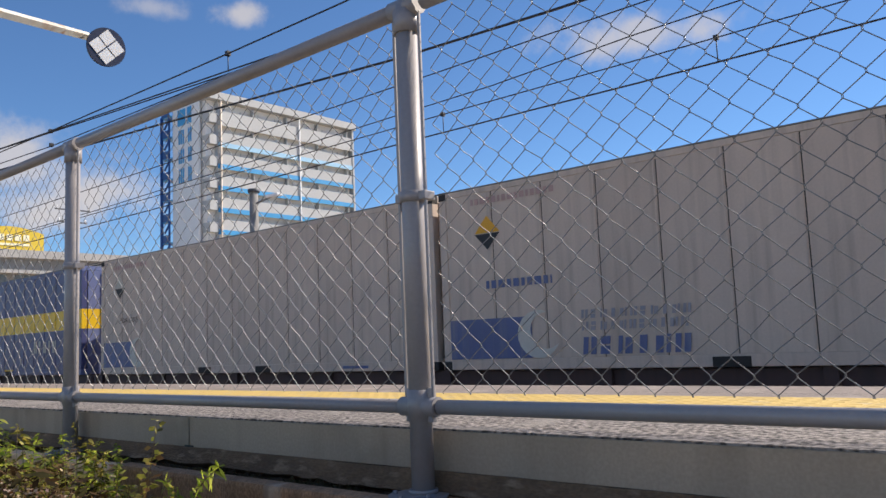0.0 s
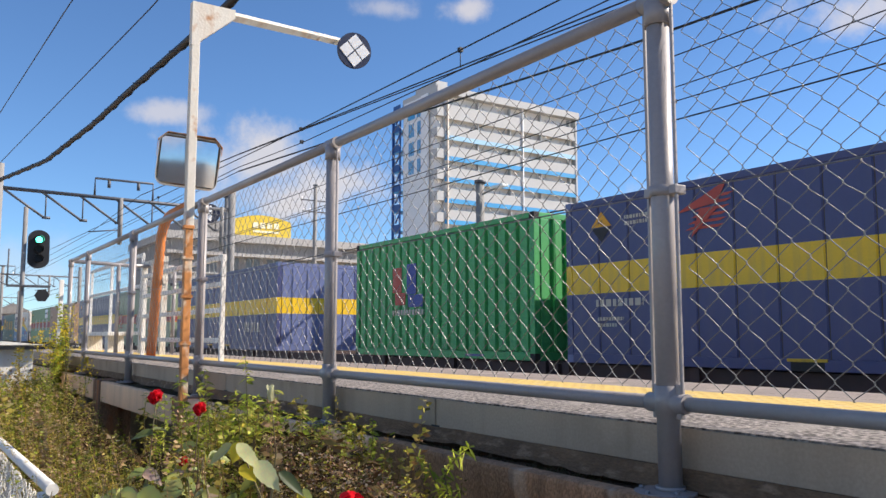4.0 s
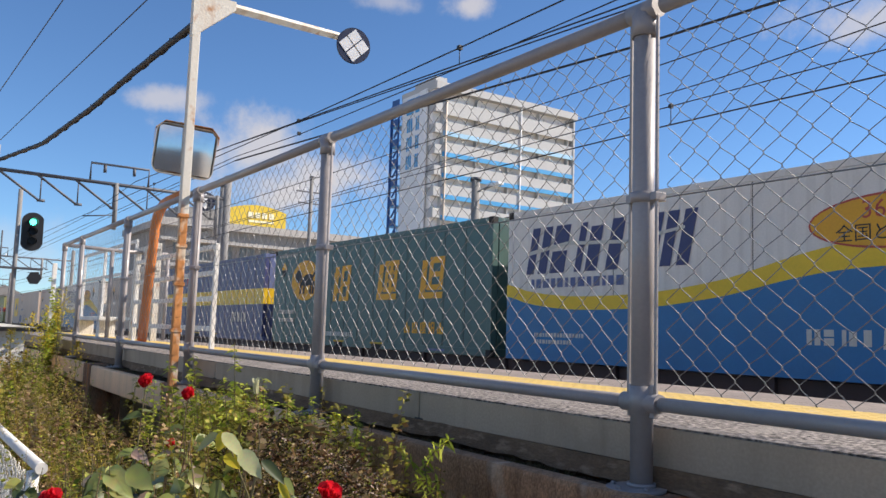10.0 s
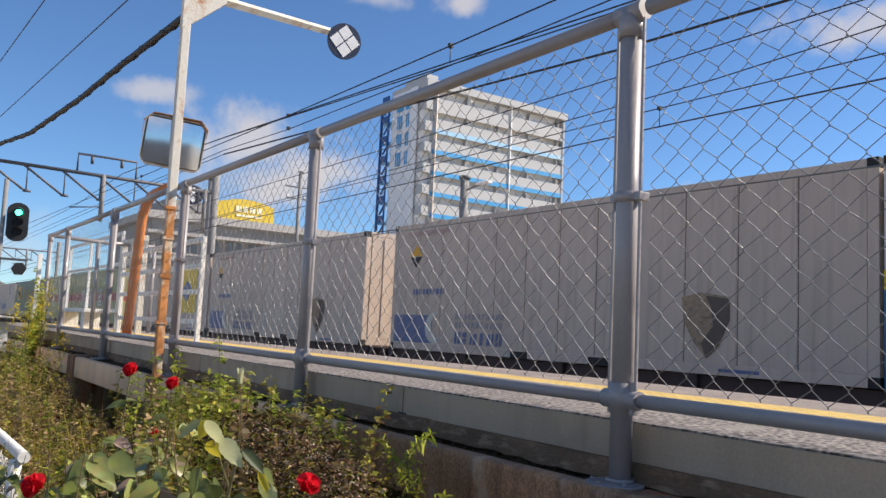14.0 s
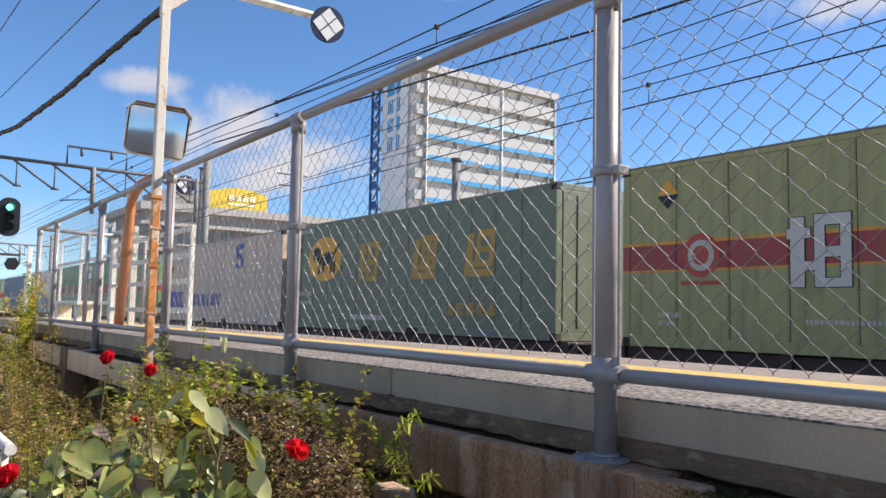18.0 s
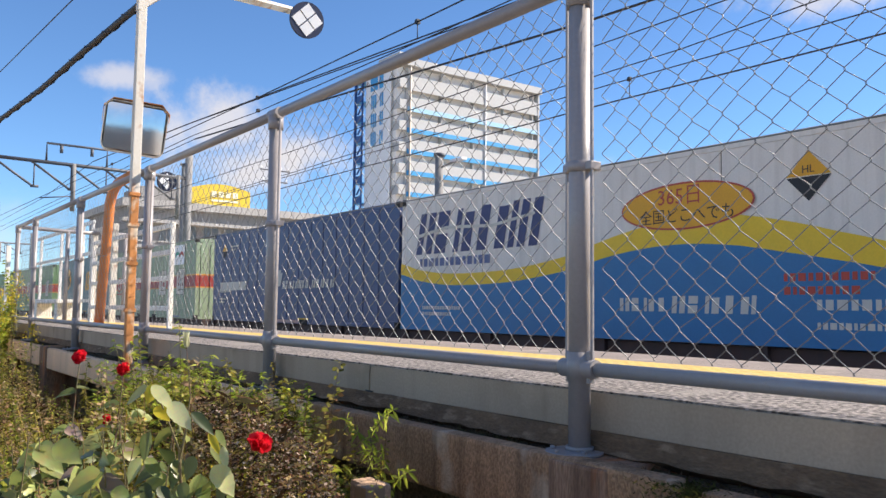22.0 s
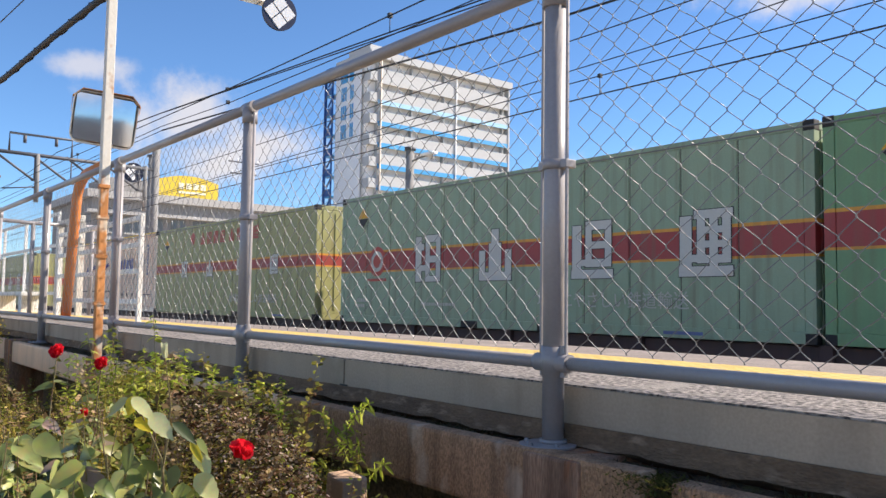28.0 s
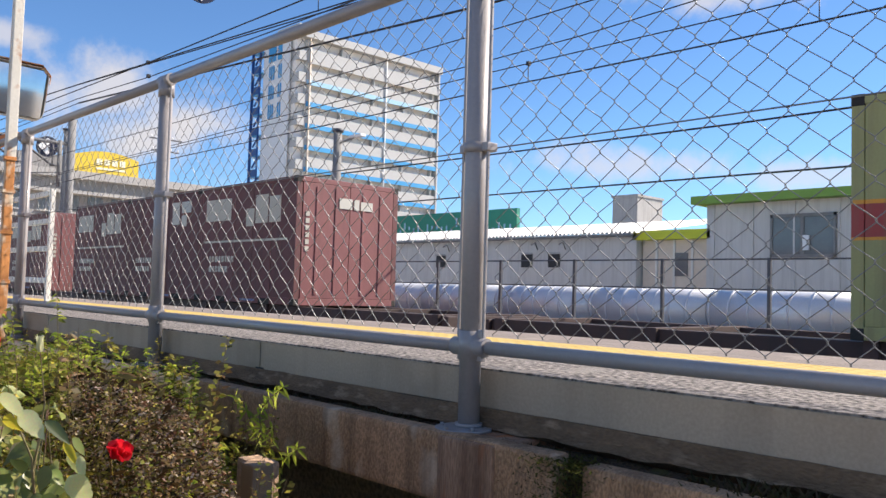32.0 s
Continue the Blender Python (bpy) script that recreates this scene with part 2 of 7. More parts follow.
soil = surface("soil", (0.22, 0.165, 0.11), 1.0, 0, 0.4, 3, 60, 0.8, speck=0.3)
ballast = surface("ballast", (0.34, 0.28, 0.225), 0.95, 0, 0.4, 14, 40, 1.0)
steel = surface("rail_steel", (0.35, 0.30, 0.26), 0.35, 0.8, 0.2, 3, 60, 0.1)
wood = surface("sleeper", (0.16, 0.14, 0.12), 0.9, 0, 0.3, 3, 60, 0.4)
wagon_paint = surface("red_brown_wagon_paint", (0.06, 0.034, 0.031), 0.7, 0, 0.3, 3, 60, 0.2, 0.5, (0.03, 0.025, 0.022), random_tint=0.15)
wagon_dark = surface("underframe_grime", (0.035, 0.032, 0.03), 0.8, 0.2, 0.3, 5, 60, 0.3)
wagon_yellow = surface("yellow_lip", (0.65, 0.40, 0.03), 0.6, 0, 0.2, 5, 60, 0.1, 0.3)
dark_rubber = surface("black_cable", (0.015, 0.015, 0.018), 0.6, 0, 0.2, 20, 90, 0.2)
white_rusty = surface("white_paint_rusting", (0.66, 0.62, 0.54), 0.65, 0, 0.15, 4, 60, 0.2, 0.55, (0.42, 0.20, 0.07), spots=(0.42, 0.17, 0.045), spot_at=0.60)
rust_orange = surface("rusted_orange_pole", (0.56, 0.23, 0.07), 0.8, 0, 0.4, 7, 60, 0.4, 0.9, (0.10, 0.035, 0.015), spots=(0.66, 0.54, 0.40), spot_at=0.53, along=(1, 1, 0.6))
orange_pipe = surface("orange_paint_pipe", (0.62, 0.20, 0.045), 0.55, 0, 0.2, 6, 60, 0.15, 0.35, (0.25, 0.09, 0.03))
white_paint = surface("white_paint", (0.78, 0.76, 0.71), 0.6, 0, 0.1, 4, 60, 0.1, 0.25, (0.4, 0.3, 0.2))
blue_black = surface("dark_blue_enamel", (0.02, 0.025, 0.06), 0.4, 0, 0.1, 10, 60, 0.0)
sign_white = surface("white_enamel", (0.84, 0.84, 0.84), 0.4, 0, 0.06, 10, 60, 0.0)
black_paint = surface("black_paint", (0.012, 0.012, 0.014), 0.5, 0, 0.1, 10, 60, 0.05)
pole_grey = surface("pole_concrete", (0.24, 0.235, 0.23), 0.9, 0, 0.2, 3, 60, 0.2, 0.3)
steel_grey = surface("catenary_steel", (0.10, 0.105, 0.12), 0.6, 0.4, 0.2, 5, 60, 0.1)
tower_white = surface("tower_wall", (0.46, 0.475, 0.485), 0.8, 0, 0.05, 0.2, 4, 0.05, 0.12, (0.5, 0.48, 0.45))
# end wall paler than the sunny front, to offset its shade by colour
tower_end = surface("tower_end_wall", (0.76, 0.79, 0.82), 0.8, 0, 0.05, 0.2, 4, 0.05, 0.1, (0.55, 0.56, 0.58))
# recess colour raised to offset the shade of the balconies
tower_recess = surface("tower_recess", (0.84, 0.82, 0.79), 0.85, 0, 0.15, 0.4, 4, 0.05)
tower_blue = surface("tower_blue", (0.03, 0.30, 0.62), 0.5, 0, 0.1, 0.4, 4, 0.0)
tower_pale = surface("tower_pale_blue", (0.30, 0.54, 0.74), 0.5, 0, 0.08, 0.4, 4, 0.0)
deep_blue = surface("stair_blue", (0.01, 0.07, 0.25), 0.5, 0, 0.1, 0.4, 4, 0.0)
sign_yellow = surface("billboard_yellow", (0.70, 0.50, 0.04), 0.5, 0, 0.08, 0.5, 6, 0.0)
grey_wall = surface("grey_render", (0.30, 0.29, 0.28), 0.9, 0, 0.12, 0.4, 8, 0.1, 0.25)
shed_wall = surface("shed_cladding", (0.62, 0.60, 0.57), 0.7, 0.1, 0.1, 0.6, 8, 0.1, 0.3, (0.2, 0.18, 0.16), along=(6, 6, 0.3))
shed_roof = surface("corrugated_roof_light", (0.62, 0.62, 0.62), 0.6, 0.1, 0.2, 3, 20, 0.1)
beige_wall = surface("beige_wall", (0.74, 0.63, 0.52), 0.8, 0, 0.1, 0.7, 8, 0.1)
lime_paint = surface("lime_fascia", (0.60, 0.62, 0.03), 0.5, 0, 0.08, 2, 20, 0.0)
leaf_fascia = surface("green_fascia", (0.20, 0.36, 0.06), 0.6, 0, 0.1, 2, 20, 0.0)
green_board = surface("green_board", (0.02, 0.25, 0.17), 0.6, 0, 0.15, 1.2, 20, 0.0)
aluminium = surface("aluminium_sheet", (0.74, 0.75, 0.77), 0.4, 0.35, 0.1, 2, 40, 0.1)
mirror_mat = surface("mirror", (0.75, 0.76, 0.77), 0.06, 1.0, 0.02, 2, 20, 0.0)
curtain_glass = surface("curtained_glass", (0.74, 0.71, 0.67), 0.3, 0, 0.2, 0.8, 8, 0.0)
glass_dark = surface("window_glass", (0.16, 0.17, 0.17), 0.12, 0.0, 0.2, 2, 20, 0.0)
hill_mat = surface("far_woods", (0.05, 0.08, 0.05), 1.0, 0, 0.4, 0.05, 0.6, 0.0)
red_mark = surface("red_paint", (0.60, 0.045, 0.04), 0.5, 0, 0.12, 6, 60, 0.0)
lamp_green = glow("signal_green", (0.05, 0.9, 0.55), 4.0)

leaf_weed = foliage("weed_leaves", ((0.24, 0.28, 0.04), (0.50, 0.46, 0.07), (0.72, 0.54, 0.16), (0.26, 0.14, 0.05), (0.06, 0.055, 0.018), (0.60, 0.52, 0.10), (0.05, 0.06, 0.015), (0.88, 0.74, 0.34)), 0.6)
# brown undergrowth, its colours darkened to paint the shade between the plants
leaf_shade = foliage("undergrowth_shade", ((0.07, 0.040, 0.016), (0.15, 0.085, 0.032), (0.03, 0.018, 0.009), (0.085, 0.075, 0.018)), 0.2, 0.8)
leaf_olive = foliage("olive_leaves", ((0.32, 0.28, 0.04), (0.10, 0.095, 0.018), (0.62, 0.50, 0.08), (0.09, 0.085, 0.018), (0.30, 0.27, 0.04), (0.90, 0.74, 0.22)), 0.66)
leaf_lush = foliage("lush_leaves", ((0.26, 0.34, 0.04), (0.70, 0.72, 0.08), (0.09, 0.13, 0.02), (0.90, 0.86, 0.20), (0.06, 0.085, 0.018), (0.30, 0.38, 0.045)), 0.64)
# dead leaves; most tones near black to deepen the painted shade
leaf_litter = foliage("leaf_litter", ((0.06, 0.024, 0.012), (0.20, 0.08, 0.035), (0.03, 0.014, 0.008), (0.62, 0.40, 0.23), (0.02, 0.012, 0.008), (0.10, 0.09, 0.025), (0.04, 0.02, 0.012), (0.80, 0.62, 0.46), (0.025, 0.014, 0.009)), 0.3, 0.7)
leaf_dry = foliage("dry_stems", ((0.38, 0.24, 0.10), (0.62, 0.44, 0.22), (0.20, 0.11, 0.05), (0.78, 0.60, 0.35)), 0.35, 0.8)
leaf_rose = foliage("rose_leaves", ((0.135, 0.175, 0.045), (0.37, 0.43, 0.12), (0.19, 0.24, 0.065), (0.58, 0.60, 0.21), (0.06, 0.085, 0.028), (0.24, 0.29, 0.09), (0.62, 0.60, 0.15), (0.09, 0.12, 0.04)), 0.36, 0.22, 0.55)
leaf_pale = foliage("pale_rose_leaves", ((0.80, 0.80, 0.34), (0.88, 0.88, 0.46), (0.74, 0.76, 0.30)), 0.5, 0.4, 0.3)
leaf_purple = foliage("ageing_rose_leaves", ((0.48, 0.35, 0.27), (0.36, 0.26, 0.20), (0.60, 0.48, 0.36)), 0.35, 0.35, 0.4)
leaf_bud = foliage("bud_petals", ((0.70, 0.72, 0.42), (0.78, 0.76, 0.48)), 0.4)
leaf_bright = foliage("bright_leaves", ((0.40, 0.50, 0.05), (0.72, 0.77, 0.10), (0.26, 0.34, 0.035), (0.88, 0.85, 0.20)), 0.55)
brown_stone = surface("brown_stone", (0.48, 0.31, 0.19), 0.95, 0, 0.25, 9, 90, 0.6, spots=(0.34, 0.22, 0.14), spot_at=0.62, speck=0.15)
leaf_gold = foliage("goldenrod_flowers", ((0.70, 0.52, 0.03), (0.80, 0.62, 0.05), (0.50, 0.42, 0.05)), 0.4)
leaf_yellow = foliage("yellow_leaves", ((0.74, 0.55, 0.03), (0.82, 0.66, 0.06), (0.60, 0.50, 0.06)), 0.45)
petal_red = foliage("red_petals", ((0.78, 0.012, 0.03), (0.92, 0.04, 0.06), (0.62, 0.006, 0.02)), 0.4, 0.4)
stem_mat = surface("brown_green_stem", (0.17, 0.14, 0.06), 0.7, 0, 0.2, 20, 90, 0.1, spots=(0.20, 0.10, 0.06), spot_at=0.52)

# ---- building helpers ----


def link(name, bm, material, parent=None, label="", smooth=False):
    """Links a bmesh as one object under its parent (or at top level)."""
    me = bpy.data.meshes.new(name)
    bm.to_mesh(me)
    bm.free()
    return put(name, me, material, parent, label, smooth)


def put(name, me, material, parent=None, label="", smooth=False):
    if material is not None and not me.materials:
        me.materials.append(material)
    if smooth:
        me.polygons.foreach_set("use_smooth", [True] * len(me.polygons))
    ob = new(name, me)
    if parent is not None:
        ob.parent = parent
    if label:
        tagged(ob, label)
    return ob


part = link


def empty(name, at=(0, 0, 0), label="", category="", group="", kind=""):
    ob = new(name)
    ob.empty_display_size = 0.1
    ob.location = at
    return tagged(ob, label, category, group, kind)


def block(bm, x0, x1, y0, y1, z0, z1, bevel=0.0):
    vs = [bm.verts.new(p) for p in ((x0, y0, z0), (x1, y0, z0), (x1, y1, z0), (x0, y1, z0), (x0, y0, z1), (x1, y0, z1), (x1, y1, z1), (x0, y1, z1))]
    fs = [bm.faces.new([vs[i] for i in f]) for f in ((3, 2, 1, 0), (4, 5, 6, 7), (0, 1, 5, 4), (1, 2, 6, 5), (2, 3, 7, 6), (3, 0, 4, 7))]
    if bevel:
        es = list({e for f in fs for e in f.edges})
        bmesh.ops.bevel(bm, geom=es, offset=bevel, segments=2, profile=0.6, affect="EDGES")
    return bm


def box(x0, x1, y0, y1, z0, z1, bevel=0.0):
    return block(bmesh.new(), x0, x1, y0, y1, z0, z1, bevel)


def tube(bm, pts, r, n=10, r2=None, cap=True):
    """A round bar along a line of points, tapering from r to r2."""
    pts = [Vector(p) for p in pts]
    rings = []
    side = None
    for i, p in enumerate(pts):
        d = (pts[min(i + 1, len(pts) - 1)] - pts[max(i - 1, 0)]).normalized()
        if side is None:
            side = d.cross(Vector((0, 0, 1)) if abs(d.z) < 0.9 else Vector((1, 0, 0))).normalized()
        side = (side - d * side.dot(d)).normalized()
        up = d.cross(side)
        rr = r if r2 is None else r + (r2 - r) * i / (len(pts) - 1)
        rings.append([bm.verts.new(p + (side * math.cos(a) + up * math.sin(a)) * rr) for a in (2 * math.pi * k / n for k in range(n))])
    for a, b in zip(rings, rings[1:]):
        for k in range(n):
            f = bm.faces.new((a[k], a[(k + 1) % n], b[(k + 1) % n], b[k]))
            f.smooth = n > 5
    if cap and n > 2:
        bm.faces.new(rings[0][::-1])
        bm.faces.new(rings[-1])
    return bm


def bar(pts, r, n=10, r2=None):
    return tube(bmesh.new(), pts, r, n, r2)


def plate(bm, outline, y, depth=0.004):
    """A thin flat shape in the xz plane, its face towards -y."""
    a = [bm.verts.new((x, y - depth, z)) for x, z in outline]
    b = [bm.verts.new((x, y, z)) for x, z in outline]
    n = len(a)
    bm.faces.new(a)
    for i in range(n):
        bm.faces.new((a[i], b[i], b[(i + 1) % n], a[(i + 1) % n]))
    return bm


def oval(cx, cz, rx, rz, n=28):
    return [(cx + rx * math.cos(2 * math.pi * k / n), cz + rz * math.sin(2 * math.pi * k / n)) for k in range(n)]


def wordmesh(body, size, squeeze=1.0):
    """Lettering as a flat mesh in the xz plane, read from -y."""
    cu = bpy.data.curves.new("word", "FONT")
    cu.body, cu.size, cu.extrude, cu.resolution_u = body, size, 0.001, 2
    tmp = bpy.data.objects.new("word", cu)
    scene.collection.objects.link(tmp)
    me = bpy.data.meshes.new_from_object(tmp.evaluated_get(bpy.context.evaluated_depsgraph_get()))
    bpy.data.objects.remove(tmp)
    bpy.data.curves.remove(cu)
    me.transform(Matrix(((squeeze, 0, 0, 0), (0, 0, -1, 0), (0, 1, 0, 0), (0, 0, 0, 1))))
    return me


def word(body, size, at, material, parent, squeeze=1.0, label=""):
    me = wordmesh(body, size, squeeze)
    ob = put("lettering", me, material, parent, label)
    ob.location = at
    return ob

# ---- the large structure: ground, track bed, platform ----
PLAT = 0.07           # platform surface
KERB = 0.0568         # kerb top: the deck falls towards its back
EDGE = 3.60           # platform edge over the near track
GROUND = -1.35
RAIL = -1.10
FENCE_Y = 2.0


def sheet(name, x0, x1, y0, y1, z, nx, ny, material, rough_z=0.0, label="", category=""):
    bm = bmesh.new()
    rows = [[bm.verts.new((x0 + (x1 - x0) * i / nx, y0 + (y1 - y0) * j / ny, z + rough_z * (noise.noise((i * 0.7, j * 0.7, 3.1)))) ) for i in range(nx + 1)] for j in range(ny + 1)]
    for j in range(ny):
        for i in range(nx):
            bm.faces.new((rows[j][i], rows[j][i + 1], rows[j + 1][i + 1], rows[j + 1][i]))
    return tagged(link(name, bm, material), label, category, kind="structure")


sheet("ground", -2600, 2600, -2600, 2600, GROUND, 8, 8, bounce_earth, 0, "earth reaching to the horizon, made pale to bounce light", "ground")
bank_bm = bmesh.new()
bank_rows = []
for j in range(37):
    row = []
    for i in range(151):
        x, y = -17.0 + 25.0 * i / 150, -3.4 + 5.6 * j / 36
        rim = min(1.0, (x + 17.0) / 2.0, (8.0 - x) / 2.0, (y + 3.4) / 1.6)
        z = GROUND - 0.02 + rim * (0.16 + 0.05 * noise.noise((x * 0.6, y * 0.6, 3.1)) + 0.02 * noise.noise((x * 3.0, y * 3.0, 5.1)))
        row.append(bank_bm.verts.new((x, y, z)))
    bank_rows.append(row)
for j in range(36):
    for i in range(150):
        bank_bm.faces.new((bank_rows[j][i], bank_rows[j][i + 1], bank_rows[j + 1][i + 1], bank_rows[j + 1][i]))
tagged(link("bank", bank_bm, soil, smooth=True), "uneven brown soil bank grown over with weeds", "soil", kind="structure")

bed = bmesh.new()
for y0, y1 in ((4.2, 12.6),):
    a = [bed.verts.new((x, y, z)) for x in (-600, 300) for y, z in ((y0 - 0.4, GROUND - 0.01), (y0, RAIL - 0.16), (y1, RAIL - 0.16), (y1 + 0.4, GROUND - 0.01))]
    for i in range(3):
        bed.faces.new((a[i], a[i + 4], a[i + 5], a[i + 1]))
tagged(link("track_bed", bed, ballast), "grey-brown ballast bed under two railway tracks", "track bed", kind="structure")
TRACK1, TRACK2 = 6.0, 9.85
for tr in (TRACK1, TRACK2):
    track = empty("railway_track", (0, tr, 0), "steel rails on sleepers in ballast", "track", "tracks", "structure")
    for sgn in (-1, 1):
        rail = bmesh.new()
        block(rail, -600, 300, sgn * 0.56 - 0.033, sgn * 0.56 + 0.033, RAIL - 0.04, RAIL)
        block(rail, -600, 300, sgn * 0.56 - 0.009, sgn * 0.56 + 0.009, RAIL - 0.12, RAIL - 0.04)
        block(rail, -600, 300, sgn * 0.56 - 0.06, sgn * 0.56 + 0.06, RAIL - 0.145, RAIL - 0.12)
        part("rail", rail, steel, track)
    sl = bmesh.new()
    for i in range(150):
        x = -60 + i * 0.6
        block(sl, x - 0.11, x + 0.11, -1.0, 1.0, RAIL - 0.25, RAIL - 0.146)
    tagged(part("sleepers", sl, wood, track), kind="stuff")

# platform deck
X0, X1 = -16.4, 6.0
platform = empty("platform", (0, 0, 0), "narrow concrete station platform with asphalt top and yellow line", "platform", kind="structure")
deck = box(X0, X1, 2.062, 2.64, PLAT - 0.002, PLAT + 0.003)
for v in deck.verts:
    if v.co.y < 2.3:
        v.co.z -= PLAT - KERB - 0.002
part("deck_asphalt", deck, asphalt, platform, "worn speckled asphalt surface")
part("deck_slab", box(X0, X1, 2.16, 2.64, PLAT - 0.12, KERB - 0.004), old_concrete, platform)
part("edge_slab", box(X0, X1, 3.069, 3.24, PLAT - 0.12, PLAT), edge_paving, platform)
part("edge_slab", box(X0, X1, 3.243, EDGE, PLAT - 0.22, PLAT), edge_paving, platform, "pale concrete edge paving")
core = bmesh.new()
block(core, X0, X1, 2.17, 3.40, -0.30, PLAT - 0.121)
part("core_slab", core, old_concrete, platform)


def tactile_tile():
    bm = bmesh.new()
    block(bm, 0.0005, 0.2995, 0, 0.42, -0.03, 0.0)
    for i in range(5):
        for j in range(7):
            cx, cy = 0.03 + i * 0.06, 0.030 + j * 0.06
            v = [bm.verts.new((cx + a, cy + b, z)) for z, s in ((0, 0.018), (0.0015, 0.012)) for a, b in ((-s, -s), (s, -s), (s, s), (-s, s))]
            bm.faces.new(v[4:])
            for k in range(4):
                bm.faces.new((v[k], v[(k + 1) % 4], v[4 + (k + 1) % 4], v[4 + k]))
    return bm


me = bpy.data.meshes.new("tactile_tile")
bmt = tactile_tile()
bmt.to_mesh(me)
bmt.free()
me.materials.append(tactile)
for i in range(int((X1 - X0) / 0.3)):
    t = put("tactile_tile", me, None, platform)
    t.location = (X0 + i * 0.3, 2.645, PLAT + 0.003)

# kerb stones along the back of the platform, each cast piece 2.42 m long
STONE = 2.42
for i in range(10):
    x1 = -2.845 + STONE * (3 - i)
    x0 = x1 - STONE
    k = bmesh.new()
    block(k, x0 + 0.004, x1 - 0.004, 2.058, 2.158, -0.046, KERB - 0.0005, 0.0015)
    part("kerb_stone", k, concrete, platform, "grey cast concrete kerb")
    n = bmesh.new()
    block(n, x1 - 0.028, x1 + 0.028, 2.056, 2.10, -0.058, -0.040)
    part("drain_slot", n, black_paint, platform)
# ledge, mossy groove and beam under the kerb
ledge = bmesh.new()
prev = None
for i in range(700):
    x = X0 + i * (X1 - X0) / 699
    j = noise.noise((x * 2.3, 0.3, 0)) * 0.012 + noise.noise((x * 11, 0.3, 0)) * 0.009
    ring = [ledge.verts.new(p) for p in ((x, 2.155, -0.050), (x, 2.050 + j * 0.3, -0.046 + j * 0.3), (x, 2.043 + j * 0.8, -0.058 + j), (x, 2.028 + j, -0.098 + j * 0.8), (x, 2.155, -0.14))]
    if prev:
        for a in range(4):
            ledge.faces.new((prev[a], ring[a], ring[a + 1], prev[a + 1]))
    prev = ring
part("ledge", ledge, brown_ledge, platform, "crumbling dark brown ledge with paler patches")
mossy = bmesh.new()
prev = None
for i in range(900):
    x = X0 + i * (X1 - X0) / 899
    h = 0.004 + 0.044 * abs(noise.noise((x * 5, 1.0, 0))) + 0.020 * abs(noise.noise((x * 19, 2.0, 0))) + 0.010 * noise.noise((x * 47, 2.0, 0))
    ring = [mossy.verts.new(p) for p in ((x, 2.05, -0.118 + h * 0.3), (x, 2.02 + h, -0.130 + h), (x, 1.962 + h, -0.142 + h * 0.8), (x, 1.945, -0.16))]
    if prev:
        for a in range(3):
            mossy.faces.new((prev[a], ring[a], ring[a + 1], prev[a + 1]))
    prev = ring
part("moss_strip", mossy, moss, platform, "dark moss and dirt in the groove")
for x0, x1, zt, mat_b in ((-1.19, 6.0, -0.104, old_concrete), (-3.05, -1.27, -0.096, old_concrete), (-5.6, -3.06, -0.104, pale_concrete), (-11.4, -5.62, -0.112, pale_concrete), (-16.4, -11.42, -0.112, pale_concrete)):
    part("beam", box(x0, x1, 1.885, 1.955, zt - 0.185, zt, 0.014), mat_b, platform, "stained concrete beam")
part("beam", box(-1.268, -1.192, 1.93, 2.09, -0.40, -0.14, 0.01), moss, platform, "mossy broken joint")
clump = random.Random(77)
mv, mf = [], []
for i in range(1500):
    q = Vector((-1.235 + clump.gauss(0, 0.055), 1.90 + clump.gauss(0, 0.035), -0.105 - 0.14 * clump.random() ** 1.6))
    ln, a, n0 = clump.uniform(0.006, 0.022), clump.uniform(0, 6.28), len(mv)
    way = Vector((math.cos(a), -0.5 + 0.6 * math.sin(a), 0.5)) * ln
    mv += [(q.x - 0.003, q.y, q.z), (q.x + 0.003, q.y, q.z), (q + way)[:]]
    mf.append((n0, n0 + 1, n0 + 2))
clump_me = bpy.data.meshes.new("moss_clump")
clump_me.from_pydata(mv, [], mf)
tagged(put("moss_clump", clump_me, foliage("moss_leaves", ((0.06, 0.07, 0.015), (0.14, 0.15, 0.03), (0.04, 0.03, 0.012), (0.22, 0.22, 0.05)), 0.3), platform, "dark green moss hanging over the broken joint"), kind="stuff")
# lengthened and soil-brown, added to darken the space under the platform
part("back_wall", box(-16.4, 6.0, 2.30, 2.42, GROUND, -0.20), soil, platform, "soil-brown backing wall for the shade under the platform")
for x in (0.35, -1.65, -3.65, -5.65, -8.35, -11.0, -14.0):
    w = 0.10 if x > -5 else 0.16
    part("pillar", box(x - w + 0.1 * (x > -5), x + w + 0.1 * (x > -5), 1.876, 2.16, GROUND, -0.103, 0.01), rust_concrete, platform, "rust-streaked concrete pillar")

# ---- boundary fence ----
MESH_W, MESH_H = 0.0845, 0.0790
TOP, LOW = 1.202, 0.13


